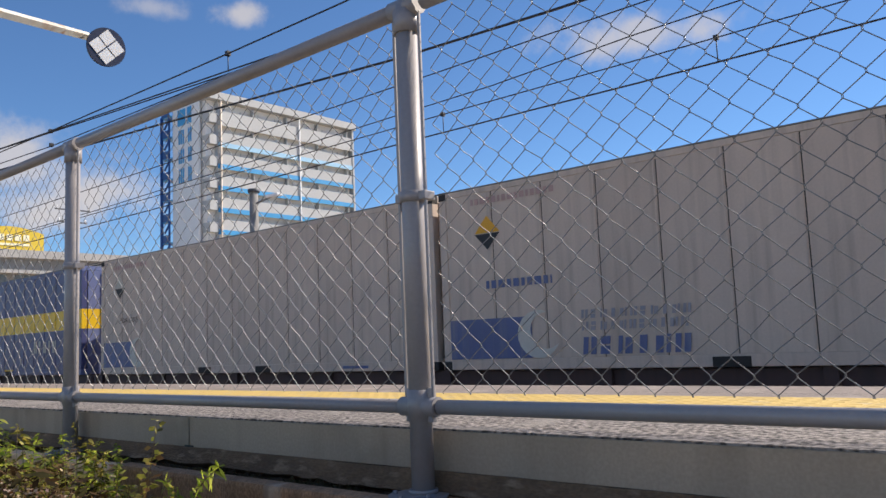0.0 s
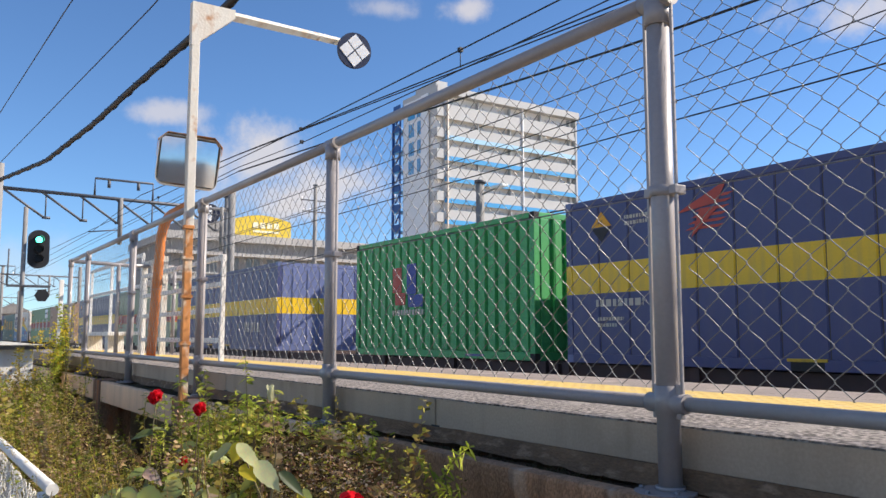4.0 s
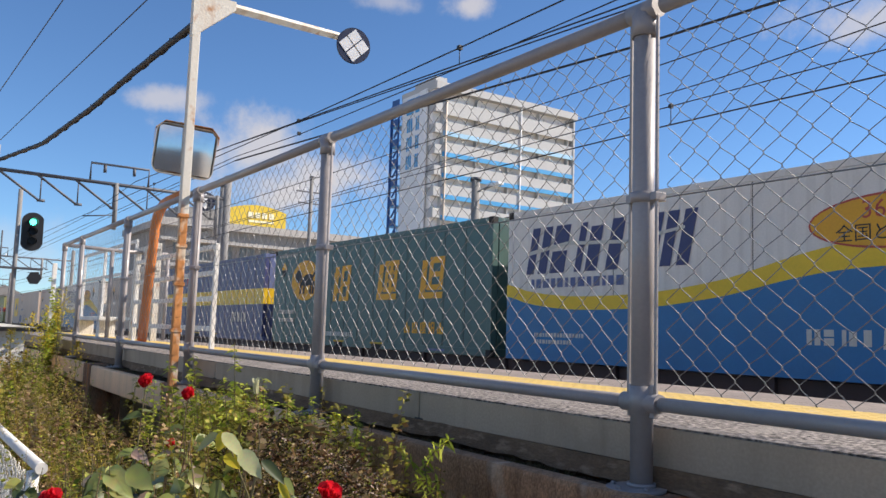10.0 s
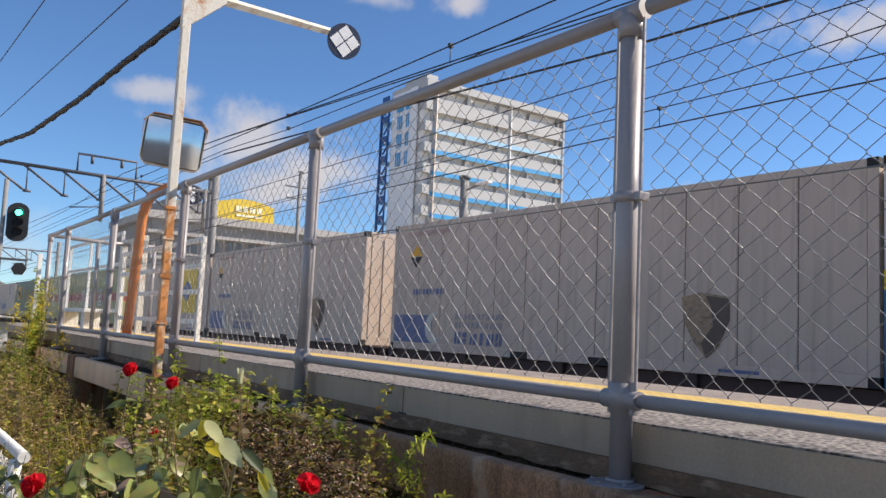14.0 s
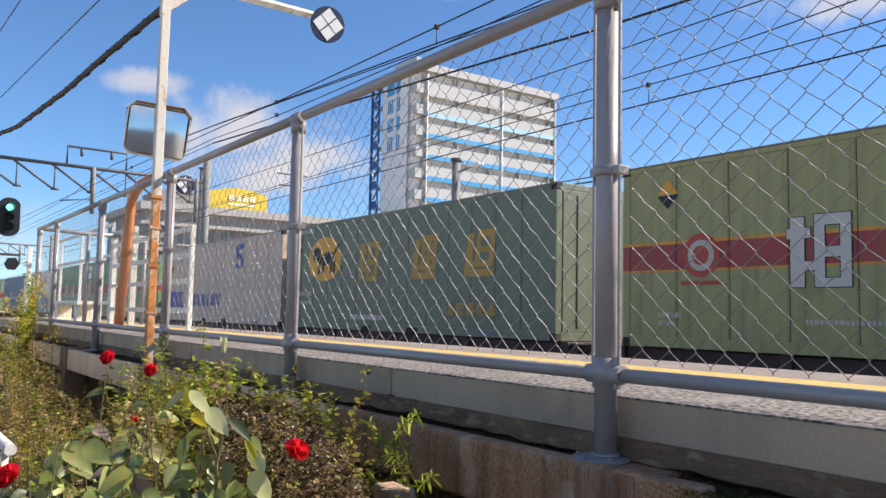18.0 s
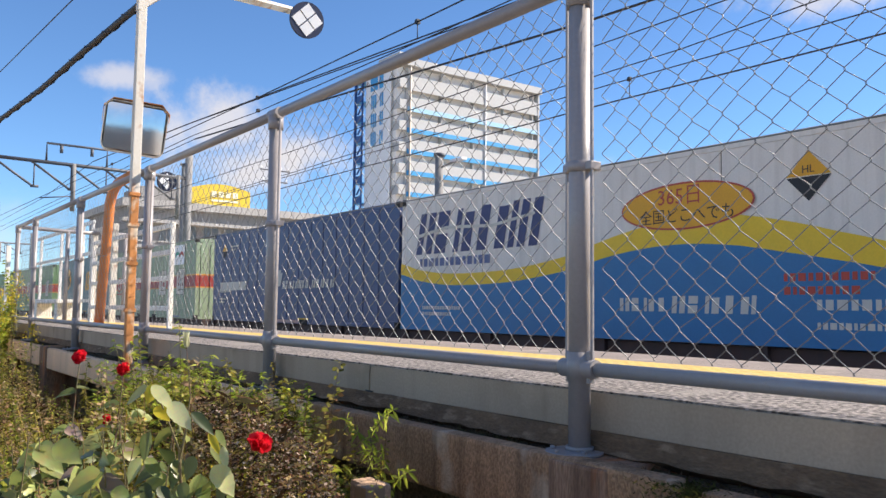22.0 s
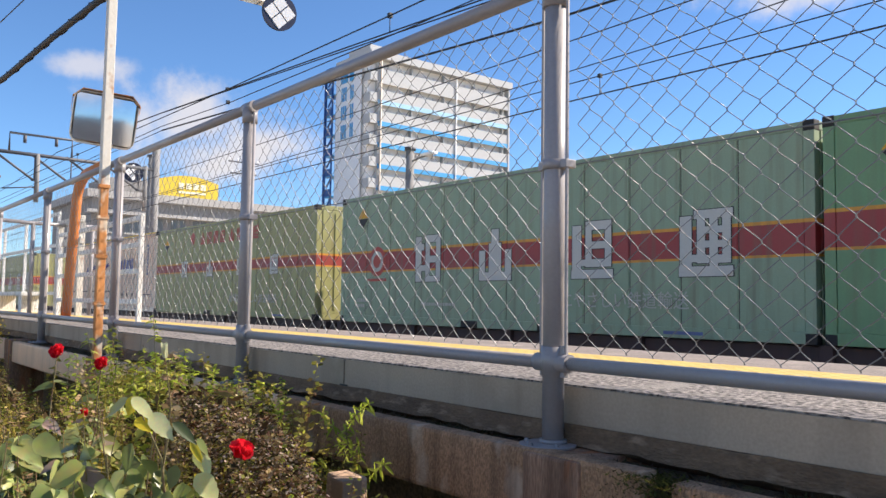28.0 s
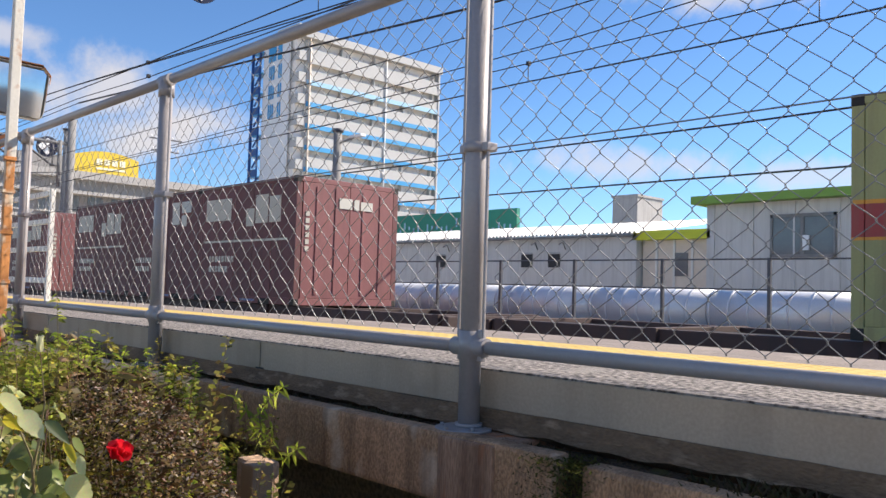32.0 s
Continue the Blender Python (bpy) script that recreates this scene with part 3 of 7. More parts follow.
def netting(x0, x1, z0, z1, y, r=0.00122, node=(0.0, 0.0), sides=5):
    """Chain link: zigzag wires, each hooked round its neighbours; one knot lies at node."""
    verts, faces = [], []
    half, step = MESH_W / 2, MESH_H / 2
    i0, i1 = math.ceil((x0 - node[0]) / half), math.floor((x1 - node[0]) / half)
    j0, j1 = math.ceil((z0 - node[1]) / step), math.floor((z1 - node[1]) / step)
    rnd = random.Random(int(x0 * 100))
    sag = {(i, j): Vector((rnd.uniform(-0.0022, 0.0022), rnd.uniform(-0.004, 0.004), rnd.uniform(-0.002, 0.002))) for i in range(i0 - 1, i1 + 3) for j in range(j0 - 1, j1 + 3)}
    tight = MESH_H * 0.028

    def run(pts):
        first = len(verts)
        for k, p in enumerate(pts):
            d = (pts[min(k + 1, len(pts) - 1)] - pts[max(k - 1, 0)]).normalized()
            s = d.cross(Vector((0, 1, 0))).normalized()
            u = s.cross(d)
            for a in range(sides):
                w = 2 * math.pi * a / sides
                verts.append((p + s * (r * math.cos(w)) + u * (r * math.sin(w)))[:])
        for k in range(len(pts) - 1):
            for a in range(sides):
                b = (a + 1) % sides
                q = first + k * sides
                faces.append((q + a, q + b, q + sides + b, q + sides + a))
    for i in range(i0, i1):
        pts = []
        for j in range(j0, j1 + 1):
            c = i + (i + j) % 2
            way = 1 if c > i else -1
            p = Vector((node[0] + c * half, y, node[1] + j * step)) + sag[(c, j)]
            p.x += way * r * 1.1
            pts.append(p + Vector((0, r * 0.9, -tight)))
            pts.append(p + Vector((0, -r * 0.9, tight)))
        run(pts)
    me = bpy.data.meshes.new("wire_netting")
    me.from_pydata(verts, [], faces)
    me.polygons.foreach_set("use_smooth", [True] * len(me.polygons))
    return me


fence = empty("chain_link_fence", (0, 0, 0), "grey galvanised chain-link fence along the back of the platform", "fence", kind="structure")
POSTS = [2.35, 0.35, -1.65, -3.65, -5.65, -7.65, -9.75, -10.85]


def post(x, r=0.030):
    bm = bmesh.new()
    tube(bm, [(x, FENCE_Y, -0.10), (x, FENCE_Y, TOP + 0.010)], r, 24)
    p = part("post", bm, galv, fence, "grey steel fence post")
    cuff = bmesh.new()
    tube(cuff, [(x, FENCE_Y, LOW - 0.038), (x, FENCE_Y, LOW + 0.038)], r + 0.004, 24)
    tube(cuff, [(x - 0.062, FENCE_Y, LOW - 0.006), (x + 0.062, FENCE_Y, LOW - 0.006)], 0.0255, 16)
    block(cuff, x - 0.046, x - 0.030, FENCE_Y - 0.008, FENCE_Y + 0.012, LOW - 0.045, LOW + 0.042, 0.003)
    block(cuff, x + 0.030, x + 0.046, FENCE_Y - 0.008, FENCE_Y + 0.012, LOW - 0.045, LOW + 0.042, 0.003)
    part("rail_clamp", cuff, galv, p)
    mid = bmesh.new()
    zm = 0.675
    tube(mid, [(x, FENCE_Y, zm - 0.014), (x, FENCE_Y, zm + 0.014)], r + 0.005, 24)
    block(mid, x - 0.054, x - 0.028, FENCE_Y - 0.012, FENCE_Y + 0.03, zm - 0.012, zm + 0.012, 0.003)
    block(mid, x + 0.028, x + 0.054, FENCE_Y - 0.012, FENCE_Y + 0.03, zm - 0.012, zm + 0.012, 0.003)
    part("mid_clamp", mid, galv, p)
    top = bmesh.new()
    tube(top, [(x, FENCE_Y, TOP - 0.075), (x, FENCE_Y, TOP - 0.01)], r + 0.006, 24)
    tube(top, [(x - 0.05, FENCE_Y, TOP), (x + 0.05, FENCE_Y, TOP)], 0.0285, 16)
    part("top_fitting", top, galv, p)
    for sgn in (-1, 1):
        part("stretcher_bar", box(x + sgn * 0.047 - 0.004, x + sgn * 0.047 + 0.004, FENCE_Y - 0.004, FENCE_Y + 0.004, LOW + 0.02, TOP - 0.02, 0.002), galv, p)
    base = bmesh.new()
    tube(base, [(x, FENCE_Y - 0.02, -0.103), (x, FENCE_Y - 0.02, -0.094)], 0.078, 28)
    tube(base, [(x, FENCE_Y, -0.094), (x, FENCE_Y, -0.084)], r + 0.008, 24)
    pl = part("base_plate", base, galv, p, "round steel base plate")
    for dx, dy in ((-0.058, -0.045), (0.058, -0.045), (0.0, -0.085), (0.0, 0.045)):
        part("bolt", bar([(x + dx, FENCE_Y + dy, -0.095), (x + dx, FENCE_Y + dy, -0.086)], 0.006, 6), galv, pl)


for x in POSTS:
    post(x - 0.006, 0.030 if x > -9.7 else 0.026)
for a, b in zip(POSTS, POSTS[1:]):
    part("top_rail", bar([(a - 0.06, FENCE_Y, TOP), (b + 0.06, FENCE_Y, TOP)], 0.0228, 16), galv, fence)
    part("bottom_rail", bar([(a - 0.06, FENCE_Y, LOW - 0.006), (b + 0.06, FENCE_Y, LOW - 0.006)], 0.0188, 16), galv, fence)
    put("wire_netting", netting(b + 0.03, a - 0.03, LOW - 0.01, TOP + 0.01, FENCE_Y + 0.035, node=(-1.264, 0.946) if b > -2 else (-1.8443, 0.949), sides=5 if b > -6 else 4), wire, fence, "zinc-grey diamond wire netting")
    part("line_wire", bar([(b, FENCE_Y + 0.031, 0.675), (a, FENCE_Y + 0.031, 0.675)], 0.002, 6), wire, fence)
# return of the fence across the platform's end
for y in (2.6, 3.3):
    part("end_post", bar([(-11.1, y, PLAT), (-11.1, y, TOP)], 0.026, 12), galv, fence)
part("end_rail", bar([(-10.85, FENCE_Y, TOP), (-11.1, 2.6, TOP), (-11.1, 3.3, TOP)], 0.024, 12), galv, fence)
part("white_end_post", box(-11.36, -11.31, 1.95, 2.0, -0.20, 1.0, 0.004), white_paint, fence, "thin white post at the fence's end")

tuft = []
tuft_faces = []
tr = random.Random(31)
for i in range(900):
    x = -9.0 + 9.6 * tr.random()
    thick = max(0.0, noise.noise((x * 2.1, 5.0, 0)) + 0.25)
    for k in range(int(26 * thick) + 3):
        px, py = x + tr.gauss(0, 0.03), tr.uniform(1.915, 2.035)
        a = tr.uniform(0, 6.28)
        n0 = len(tuft)
        ln = tr.uniform(0.010, 0.052) * (0.5 + thick)
        tuft += [(px - 0.006, py, -0.126), (px + 0.006, py, -0.126), (px + ln * 0.8 * math.cos(a), py + ln * 0.8 * math.sin(a) - 0.006, -0.126 + ln * 0.8)]
        tuft_faces.append((n0, n0 + 1, n0 + 2))
tuft_me = bpy.data.meshes.new("moss_tufts")
tuft_me.from_pydata(tuft, [], tuft_faces)
tagged(put("moss_tufts", tuft_me, foliage("moss_blades", ((0.05, 0.045, 0.012), (0.10, 0.085, 0.025), (0.08, 0.045, 0.02), (0.15, 0.10, 0.055)), 0.3), platform), kind="stuff")

# ---- the goods train ----
TRAIN_Y, BASE = 8.62, -0.08
LONG, WIDE, HIGH = 9.41, 2.42, 2.36
SPEED = 11.75
# small gains and losses against the even speed, second by second
DRIFT = (0.0, 0.16, 0.28, 0.40, 0.55, 0.70, 0.85, 1.0, 1.13, 1.22, 1.33, 1.44, 1.58, 1.75, 1.75, 1.82, 1.89, 1.92, 1.94, 1.93, 1.89, 1.83, 1.71, 1.58, 1.43, 1.22, 1.02, 0.88, 0.84, 0.72, 0.64, 0.54, 0.30)
MOVING = []           # (thing, place at the start)

NAVY, YEL = (0.052, 0.062, 0.17), (0.80, 0.50, 0.01)
MINT, OLIVE, EMERALD = (0.275, 0.36, 0.23), (0.335, 0.325, 0.13), (0.165, 0.30, 0.14)
RED, AMBER = (0.36, 0.045, 0.04), (0.70, 0.30, 0.03)


def striped(name, body, lo, hi, edge=0.035, grime=0.35):
    return surface(name, body, 0.5, 0, 0.14, 1.6, 40, 0.06, grime + 0.2, (0.15, 0.11, 0.065), bands=((0, body), (lo - edge, AMBER), (lo, RED), (hi, AMBER), (hi + edge, body)), high=HIGH + 0.2)


P = {
    "grey": surface("sagging_grey_paint", (0.57, 0.455, 0.37), 0.55, 0, 0.15, 1.4, 40, 0.06, 0.45, (0.24, 0.19, 0.15), random_tint=0.05),
    "grey_blue": surface("grey_paint_blue_band", (0.60, 0.50, 0.42), 0.55, 0, 0.13, 1.4, 40, 0.06, 0.35, (0.20, 0.17, 0.14), random_tint=0.05),
    "tan": surface("tan_paint", (0.42, 0.265, 0.18), 0.55, 0, 0.13, 1.4, 40, 0.06, 0.35, (0.2, 0.15, 0.11)),
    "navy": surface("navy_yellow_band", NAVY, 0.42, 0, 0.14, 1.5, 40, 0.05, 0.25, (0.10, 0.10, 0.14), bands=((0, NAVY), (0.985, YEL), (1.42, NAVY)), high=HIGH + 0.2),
    # same navy, lightened: sunlight on the end face is put into the colour
    "navy_end": surface("navy_end_sunlit", (0.135, 0.165, 0.32), 0.4, 0, 0.14, 1.5, 40, 0.05, 0.25, (0.12, 0.12, 0.18), bands=((0, (0.135, 0.165, 0.32)), (0.985, YEL), (1.42, (0.135, 0.165, 0.32))), high=HIGH + 0.2),
    "plain_navy": surface("plain_navy", (0.026, 0.052, 0.155), 0.42, 0, 0.14, 1.5, 40, 0.05, 0.25, (0.09, 0.09, 0.13)),
    "mint": striped("mint_red_band", MINT, 0.95, 1.28),
    "olive": striped("olive_red_band", OLIVE, 0.98, 1.30),
    "olive_thin": striped("olive_thin_red_band", OLIVE, 1.12, 1.32),
    "emerald": striped("emerald_red_band", EMERALD, 1.0, 1.36, grime=0.15),
    "teal": surface("dark_teal", (0.055, 0.125, 0.115), 0.45, 0, 0.15, 1.5, 40, 0.05, 0.25, (0.08, 0.09, 0.08)),
    "teal_blue": surface("teal_blue", (0.04, 0.15, 0.18), 0.45, 0, 0.15, 1.5, 40, 0.05, 0.2, (0.08, 0.09, 0.08)),
    "teal_old": surface("faded_teal", (0.15, 0.18, 0.12), 0.5, 0, 0.18, 1.5, 40, 0.05, 0.35, (0.10, 0.09, 0.07)),
    "cold_white": surface("white_reefer_paint", (0.74, 0.68, 0.61), 0.45, 0, 0.10, 1.5, 40, 0.04, 0.3, (0.30, 0.24, 0.18)),
    "cream": surface("cream_corrugated", (0.90, 0.69, 0.53), 0.55, 0, 0.12, 1.5, 40, 0.05, 0.45, (0.22, 0.16, 0.11)),
    "bright_green": surface("bright_green_corrugated", (0.05, 0.36, 0.11), 0.5, 0, 0.14, 1.5, 40, 0.05, 0.25),
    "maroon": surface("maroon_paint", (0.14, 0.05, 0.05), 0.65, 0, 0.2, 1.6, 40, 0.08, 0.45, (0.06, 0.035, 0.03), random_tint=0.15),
    # lighter copy of the maroon for the sunlit end face
    "maroon_end": surface("maroon_end_sunlit", (0.25, 0.09, 0.09), 0.65, 0, 0.2, 1.6, 40, 0.08, 0.35, (0.09, 0.05, 0.045), random_tint=0.1),
}
seam_grime = surface("seam_grime", (0.07, 0.06, 0.05), 0.9, 0, 0.3, 5, 60, 0.2)
mark_white = surface("mark_white", (0.57, 0.55, 0.49), 0.6, 0, 0.1, 4, 40, 0.0)
mark_black = surface("mark_black", (0.018, 0.018, 0.02), 0.6, 0, 0.1, 4, 40, 0.0)
mark_blue = surface("mark_blue", (0.035, 0.06, 0.28), 0.5, 0, 0.1, 4, 40, 0.0)
mark_name = surface("mark_deep_blue", (0.035, 0.045, 0.14), 0.5, 0, 0.1, 4, 40, 0.0)
mark_amber = surface("mark_amber", (0.75, 0.36, 0.01), 0.5, 0, 0.08, 4, 40, 0.0)
mark_yellow = surface("mark_yellow", (0.80, 0.52, 0.02), 0.5, 0, 0.08, 4, 40, 0.0)
mark_ocean = surface("mark_ocean_blue", (0.010, 0.155, 0.36), 0.45, 0, 0.12, 2, 40, 0.0)
mark_steel = surface("mark_steel_blue", (0.09, 0.12, 0.26), 0.5, 0, 0.15, 3, 40, 0.0, 0.4, (0.3, 0.27, 0.25))
mark_faded = surface("mark_faded_blue", (0.30, 0.29, 0.32), 0.6, 0, 0.15, 3, 40, 0.0, 0.4, (0.4, 0.36, 0.33))
mark_faded_red = surface("mark_faded_red", (0.46, 0.30, 0.27), 0.6, 0, 0.12, 4, 40, 0.0)
mark_pale = surface("mark_pale", (0.50, 0.47, 0.40), 0.6, 0, 0.12, 4, 40, 0.0)
mark_red = surface("mark_red", (0.45, 0.06, 0.035), 0.5, 0, 0.12, 4, 40, 0.0)
CACHE = {}


def shared(key, material, make):
    """One mesh for all alike pieces of one paint."""
    k = (key, material.name)
    if k not in CACHE:
        bm = make()
        me = bpy.data.meshes.new(key[0] if isinstance(key, tuple) else key)
        bm.to_mesh(me)
        bm.free()
        me.materials.append(material)
        CACHE[k] = me
    return CACHE[k]


def corrugated(l, h, pitch=0.284, deep=0.10, groove=0.12):
    bm = bmesh.new()
    xs, ys = [], []
    n = int(l / pitch)
    for i in range(n):
        x = i * l / n
        w = l / n
        for f, d in ((0.0, deep), (groove, deep), (groove + 0.12, 0), (0.88, 0), (0.99, deep)):
            xs.append(x + f * w)
            ys.append(d)
    lo = [bm.verts.new((x, y, 0)) for x, y in zip(xs, ys)]
    hi = [bm.verts.new((x, y, h)) for x, y in zip(xs, ys)]
    for i in range(len(xs) - 1):
        bm.faces.new((lo[i], lo[i + 1], hi[i + 1], hi[i]))
    return bm


def shell(name, paint, end_paint=None, l=LONG, h=HIGH, panels=12, ribs=False, label="", group="containers on the train", pockets=True):
    """A goods container. Its rear lower near edge is the origin; +x is the way of travel, -y the side seen from the platform."""
    ob = empty(name, (0, 0, 0), label, "container", group)
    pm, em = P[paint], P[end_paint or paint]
    inset = 0.018 if not ribs else 0.095 if paint == "cream" else 0.112
    put("body", shared(("body", l, h, inset), pm, lambda: box(0.03, l - 0.03, inset, WIDE - 0.02, 0.05, h - 0.015)), None, ob)
    if ribs:
        o = put("corrugated_side", shared(("corrugated_side", l, h, paint), pm, lambda: corrugated(l - 0.3, h - 0.26, *((0.236, 0.085, 0.26) if paint == "cream" else (0.284, 0.10)))), None, ob)
        o.location = (0.15, 0.004, 0.15)
    else:
        w = (l - 0.24) / panels
        me = shared(("side_panel", l, h, panels), pm, lambda: box(0.007, w - 0.007, 0.0, 0.017, 0.13, h - 0.09, 0.003))
        for i in range(panels):
            put("side_panel", me, None, ob).location = (0.12 + i * w, 0.002, 0)
        seam = shared(("seam", h), seam_grime, lambda: box(-0.0068, 0.0068, 0.006, 0.0175, 0.13, h - 0.09))
        for i in range(1, panels):
            put("seam", seam, None, ob).location = (0.12 + i * w, 0, 0)
        rib = shared(("seam_rib", h), pm, lambda: box(-0.010, 0.010, -0.007, 0.016, 0.13, h - 0.09, 0.003))
        for i in range(1, panels):
            put("seam_rib", rib, None, ob).location = (0.12 + i * w - 0.03, 0, 0)
    put("top_rail", shared(("top_rail", l, h), pm, lambda: box(0.1, l - 0.1, -0.004, 0.06, h - 0.088, h, 0.006)), None, ob)
    put("bottom_rail", shared(("bottom_rail", l), pm, lambda: box(0.1, l - 0.1, -0.004, 0.06, 0.0, 0.128, 0.006)), None, ob)
    for x, y in ((0, 0), (l - 0.12, 0), (l - 0.12, WIDE - 0.12), (0, WIDE - 0.12)):
        put("corner_post", shared(("corner_post", h), pm, lambda: box(0, 0.12, -0.005, 0.115, 0.0, h + 0.004, 0.008)), None, ob).location = (x, y, 0)
        for z in (-0.004, h - 0.11):
            put("corner_casting", shared("corner_casting", wagon_dark if paint != "navy" else em, lambda: box(-0.004, 0.124, -0.009, 0.12, 0, 0.118, 0.012)), None, ob).location = (x, y, z)
    # end towards the front of the train: two leaves with locking bars
    for i in range(2):
        y0 = 0.13 + i * (WIDE - 0.26) / 2
        y1 = y0 + (WIDE - 0.26) / 2
        if ribs:
            def leaf(y0=y0, y1=y1):
                bm = bmesh.new()
                n = 4
                for k in range(n):
                    a = y0 + (y1 - y0) * k / n
                    b = y0 + (y1 - y0) * (k + 0.62) / n
                    block(bm, l - 0.035, l + 0.012, a, b, 0.14, h - 0.10, 0.006)
                return bm
        else:
            def leaf(y0=y0, y1=y1):
                return box(l - 0.035, l + 0.004, y0 + 0.006, y1 - 0.006, 0.13, h - 0.10, 0.006)
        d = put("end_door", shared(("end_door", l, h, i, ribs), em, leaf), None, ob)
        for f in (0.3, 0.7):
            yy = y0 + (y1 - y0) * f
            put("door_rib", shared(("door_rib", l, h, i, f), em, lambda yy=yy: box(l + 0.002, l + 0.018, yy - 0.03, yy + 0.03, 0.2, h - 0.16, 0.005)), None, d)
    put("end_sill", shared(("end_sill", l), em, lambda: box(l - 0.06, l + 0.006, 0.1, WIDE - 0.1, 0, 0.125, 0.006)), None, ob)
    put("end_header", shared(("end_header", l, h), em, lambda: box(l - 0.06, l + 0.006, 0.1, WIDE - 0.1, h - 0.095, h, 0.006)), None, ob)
    if pockets:
        for x in (l / 2 - 1.05, l / 2 + 0.65):
            p = put("fork_pocket", shared("fork_pocket", wagon_dark, lambda: box(0, 0.40, -0.010, 0.3, -0.002, 0.105, 0.004)), None, ob)
            p.location = (x, 0, 0)
            if paint in ("navy", "emerald", "plain_navy", "teal", "teal_blue"):
                put("pocket_lip", shared("pocket_lip", wagon_yellow, lambda: box(-0.04, 0.44, -0.016, 0.02, 0.10, 0.135, 0.004)), None, p)
    put("data_plate", shared("data_plate", mark_steel, lambda: box(0, 0.55, -0.008, 0.0, 0.04, 0.08)), None, ob).location = (l - 1.9, 0, 0)
    return ob


FACE = -0.006


def shape(ob, outlines, material, name="painted_mark", y=FACE, depth=0.003, label=""):
    bm = bmesh.new()
    for o in outlines:
        plate(bm, o, y, depth)
    return part(name, bm, material, ob, label)


def rect(x0, x1, z0, z1, lean=0.0):
    return [(x0, z0), (x1, z0), (x1 + lean, z1), (x0 + lean, z1)]


def hazard(ob, x, z, s=0.36, letters=True, upper=None):
    """The two-coloured load sign: amber upper triangle, dark lower one."""
    shape(ob, [[(x - s / 2, z), (x + s / 2, z), (x, z + s * 0.55)]], upper or mark_amber, "load_sign_upper", label="faded pale triangle" if upper else "amber triangle")
    shape(ob, [[(x - s / 2, z - 0.012), (x, z - s * 0.55), (x + s / 2, z - 0.012)]], mark_black, "load_sign_lower", label="black triangle")
    if letters:
        word("HL", s * 0.24, (x - s * 0.15, FACE - 0.006, z + 0.03), mark_black, ob)


def strokes(kind):
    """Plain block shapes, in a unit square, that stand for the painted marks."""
    return (
        [(0.06, 0.26, 0.0, 0.98), (0.0, 0.36, 0.70, 0.82), (0.26, 0.48, 0.24, 0.34), (0.46, 1.0, 0.0, 0.10), (0.46, 1.0, 0.87, 1.0), (0.46, 0.59, 0.0, 1.0), (0.87, 1.0, 0.0, 1.0), (0.46, 1.0, 0.42, 0.54)],
        [(0.0, 0.16, 0.0, 0.58), (0.84, 1.0, 0.0, 0.58), (0.0, 1.0, 0.0, 0.14), (0.32, 0.68, 0.1, 0.72), (0.40, 0.60, 0.7, 1.0)],
        [(0.02, 0.22, 0.08, 0.92), (0.0, 1.0, 0.0, 0.13), (0.20, 0.38, 0.22, 0.31), (0.36, 0.96, 0.85, 0.98), (0.36, 0.48, 0.20, 0.98), (0.84, 0.96, 0.20, 0.98), (0.36, 0.96, 0.20, 0.31), (0.36, 0.96, 0.52, 0.62)],
        [(0.02, 0.22, 0.08, 0.92), (0.0, 1.0, 0.0, 0.13), (0.20, 0.38, 0.22, 0.31), (0.30, 1.0, 0.89, 1.0), (0.36, 0.48, 0.20, 0.98), (0.84, 0.96, 0.20, 0.98), (0.60, 0.72, 0.10, 0.98), (0.36, 0.96, 0.20, 0.30), (0.36, 0.96, 0.44, 0.52), (0.36, 0.96, 0.66, 0.74)],
    )[kind]


def joined(rects):
    """Overlapping upright rectangles as one flat piece with shared corners."""
    bm = bmesh.new()
    xs = sorted({round(v, 4) for r in rects for v in r[:2]})
    zs = sorted({round(v, 4) for r in rects for v in r[2:]})
    grid = {}

    def at(i, j):
        if (i, j) not in grid:
            grid[(i, j)] = bm.verts.new((xs[i], 0.0, zs[j]))
        return grid[(i, j)]
    for i in range(len(xs) - 1):
        for j in range(len(zs) - 1):
            cx, cz = (xs[i] + xs[i + 1]) / 2, (zs[j] + zs[j + 1]) / 2
            if any(r[0] < cx < r[1] and r[2] < cz < r[3] for r in rects):
                bm.faces.new((at(i, j), at(i + 1, j), at(i + 1, j + 1), at(i, j + 1)))
    return bm


def big_mark(ob, kind, x, z, s, material=None, lean=0.0, outline=True, wide=0.92):
    """One large painted mark: a plain block shape with a thin dark edge."""
    m = material or mark_white

    def make(g):
        bm = joined([(a - g, b + g, c - g * 0.7, d + g * 0.7) for a, b, c, d in strokes(kind)])
        for v in bm.verts:
            v.co.x, v.co.z = (v.co.x + lean * v.co.z) * s * wide, v.co.z * s
        return bm
    if outline:
        put("mark_outline", shared(("mark_outline", kind, s, wide, lean), mark_black, lambda: make(0.036)), None, ob).location = (x, FACE - 0.001, z)
    put("painted_mark", shared(("painted_mark", kind, s, wide, lean), m, lambda: make(0.018)), None, ob).location = (x, FACE - 0.0035, z)


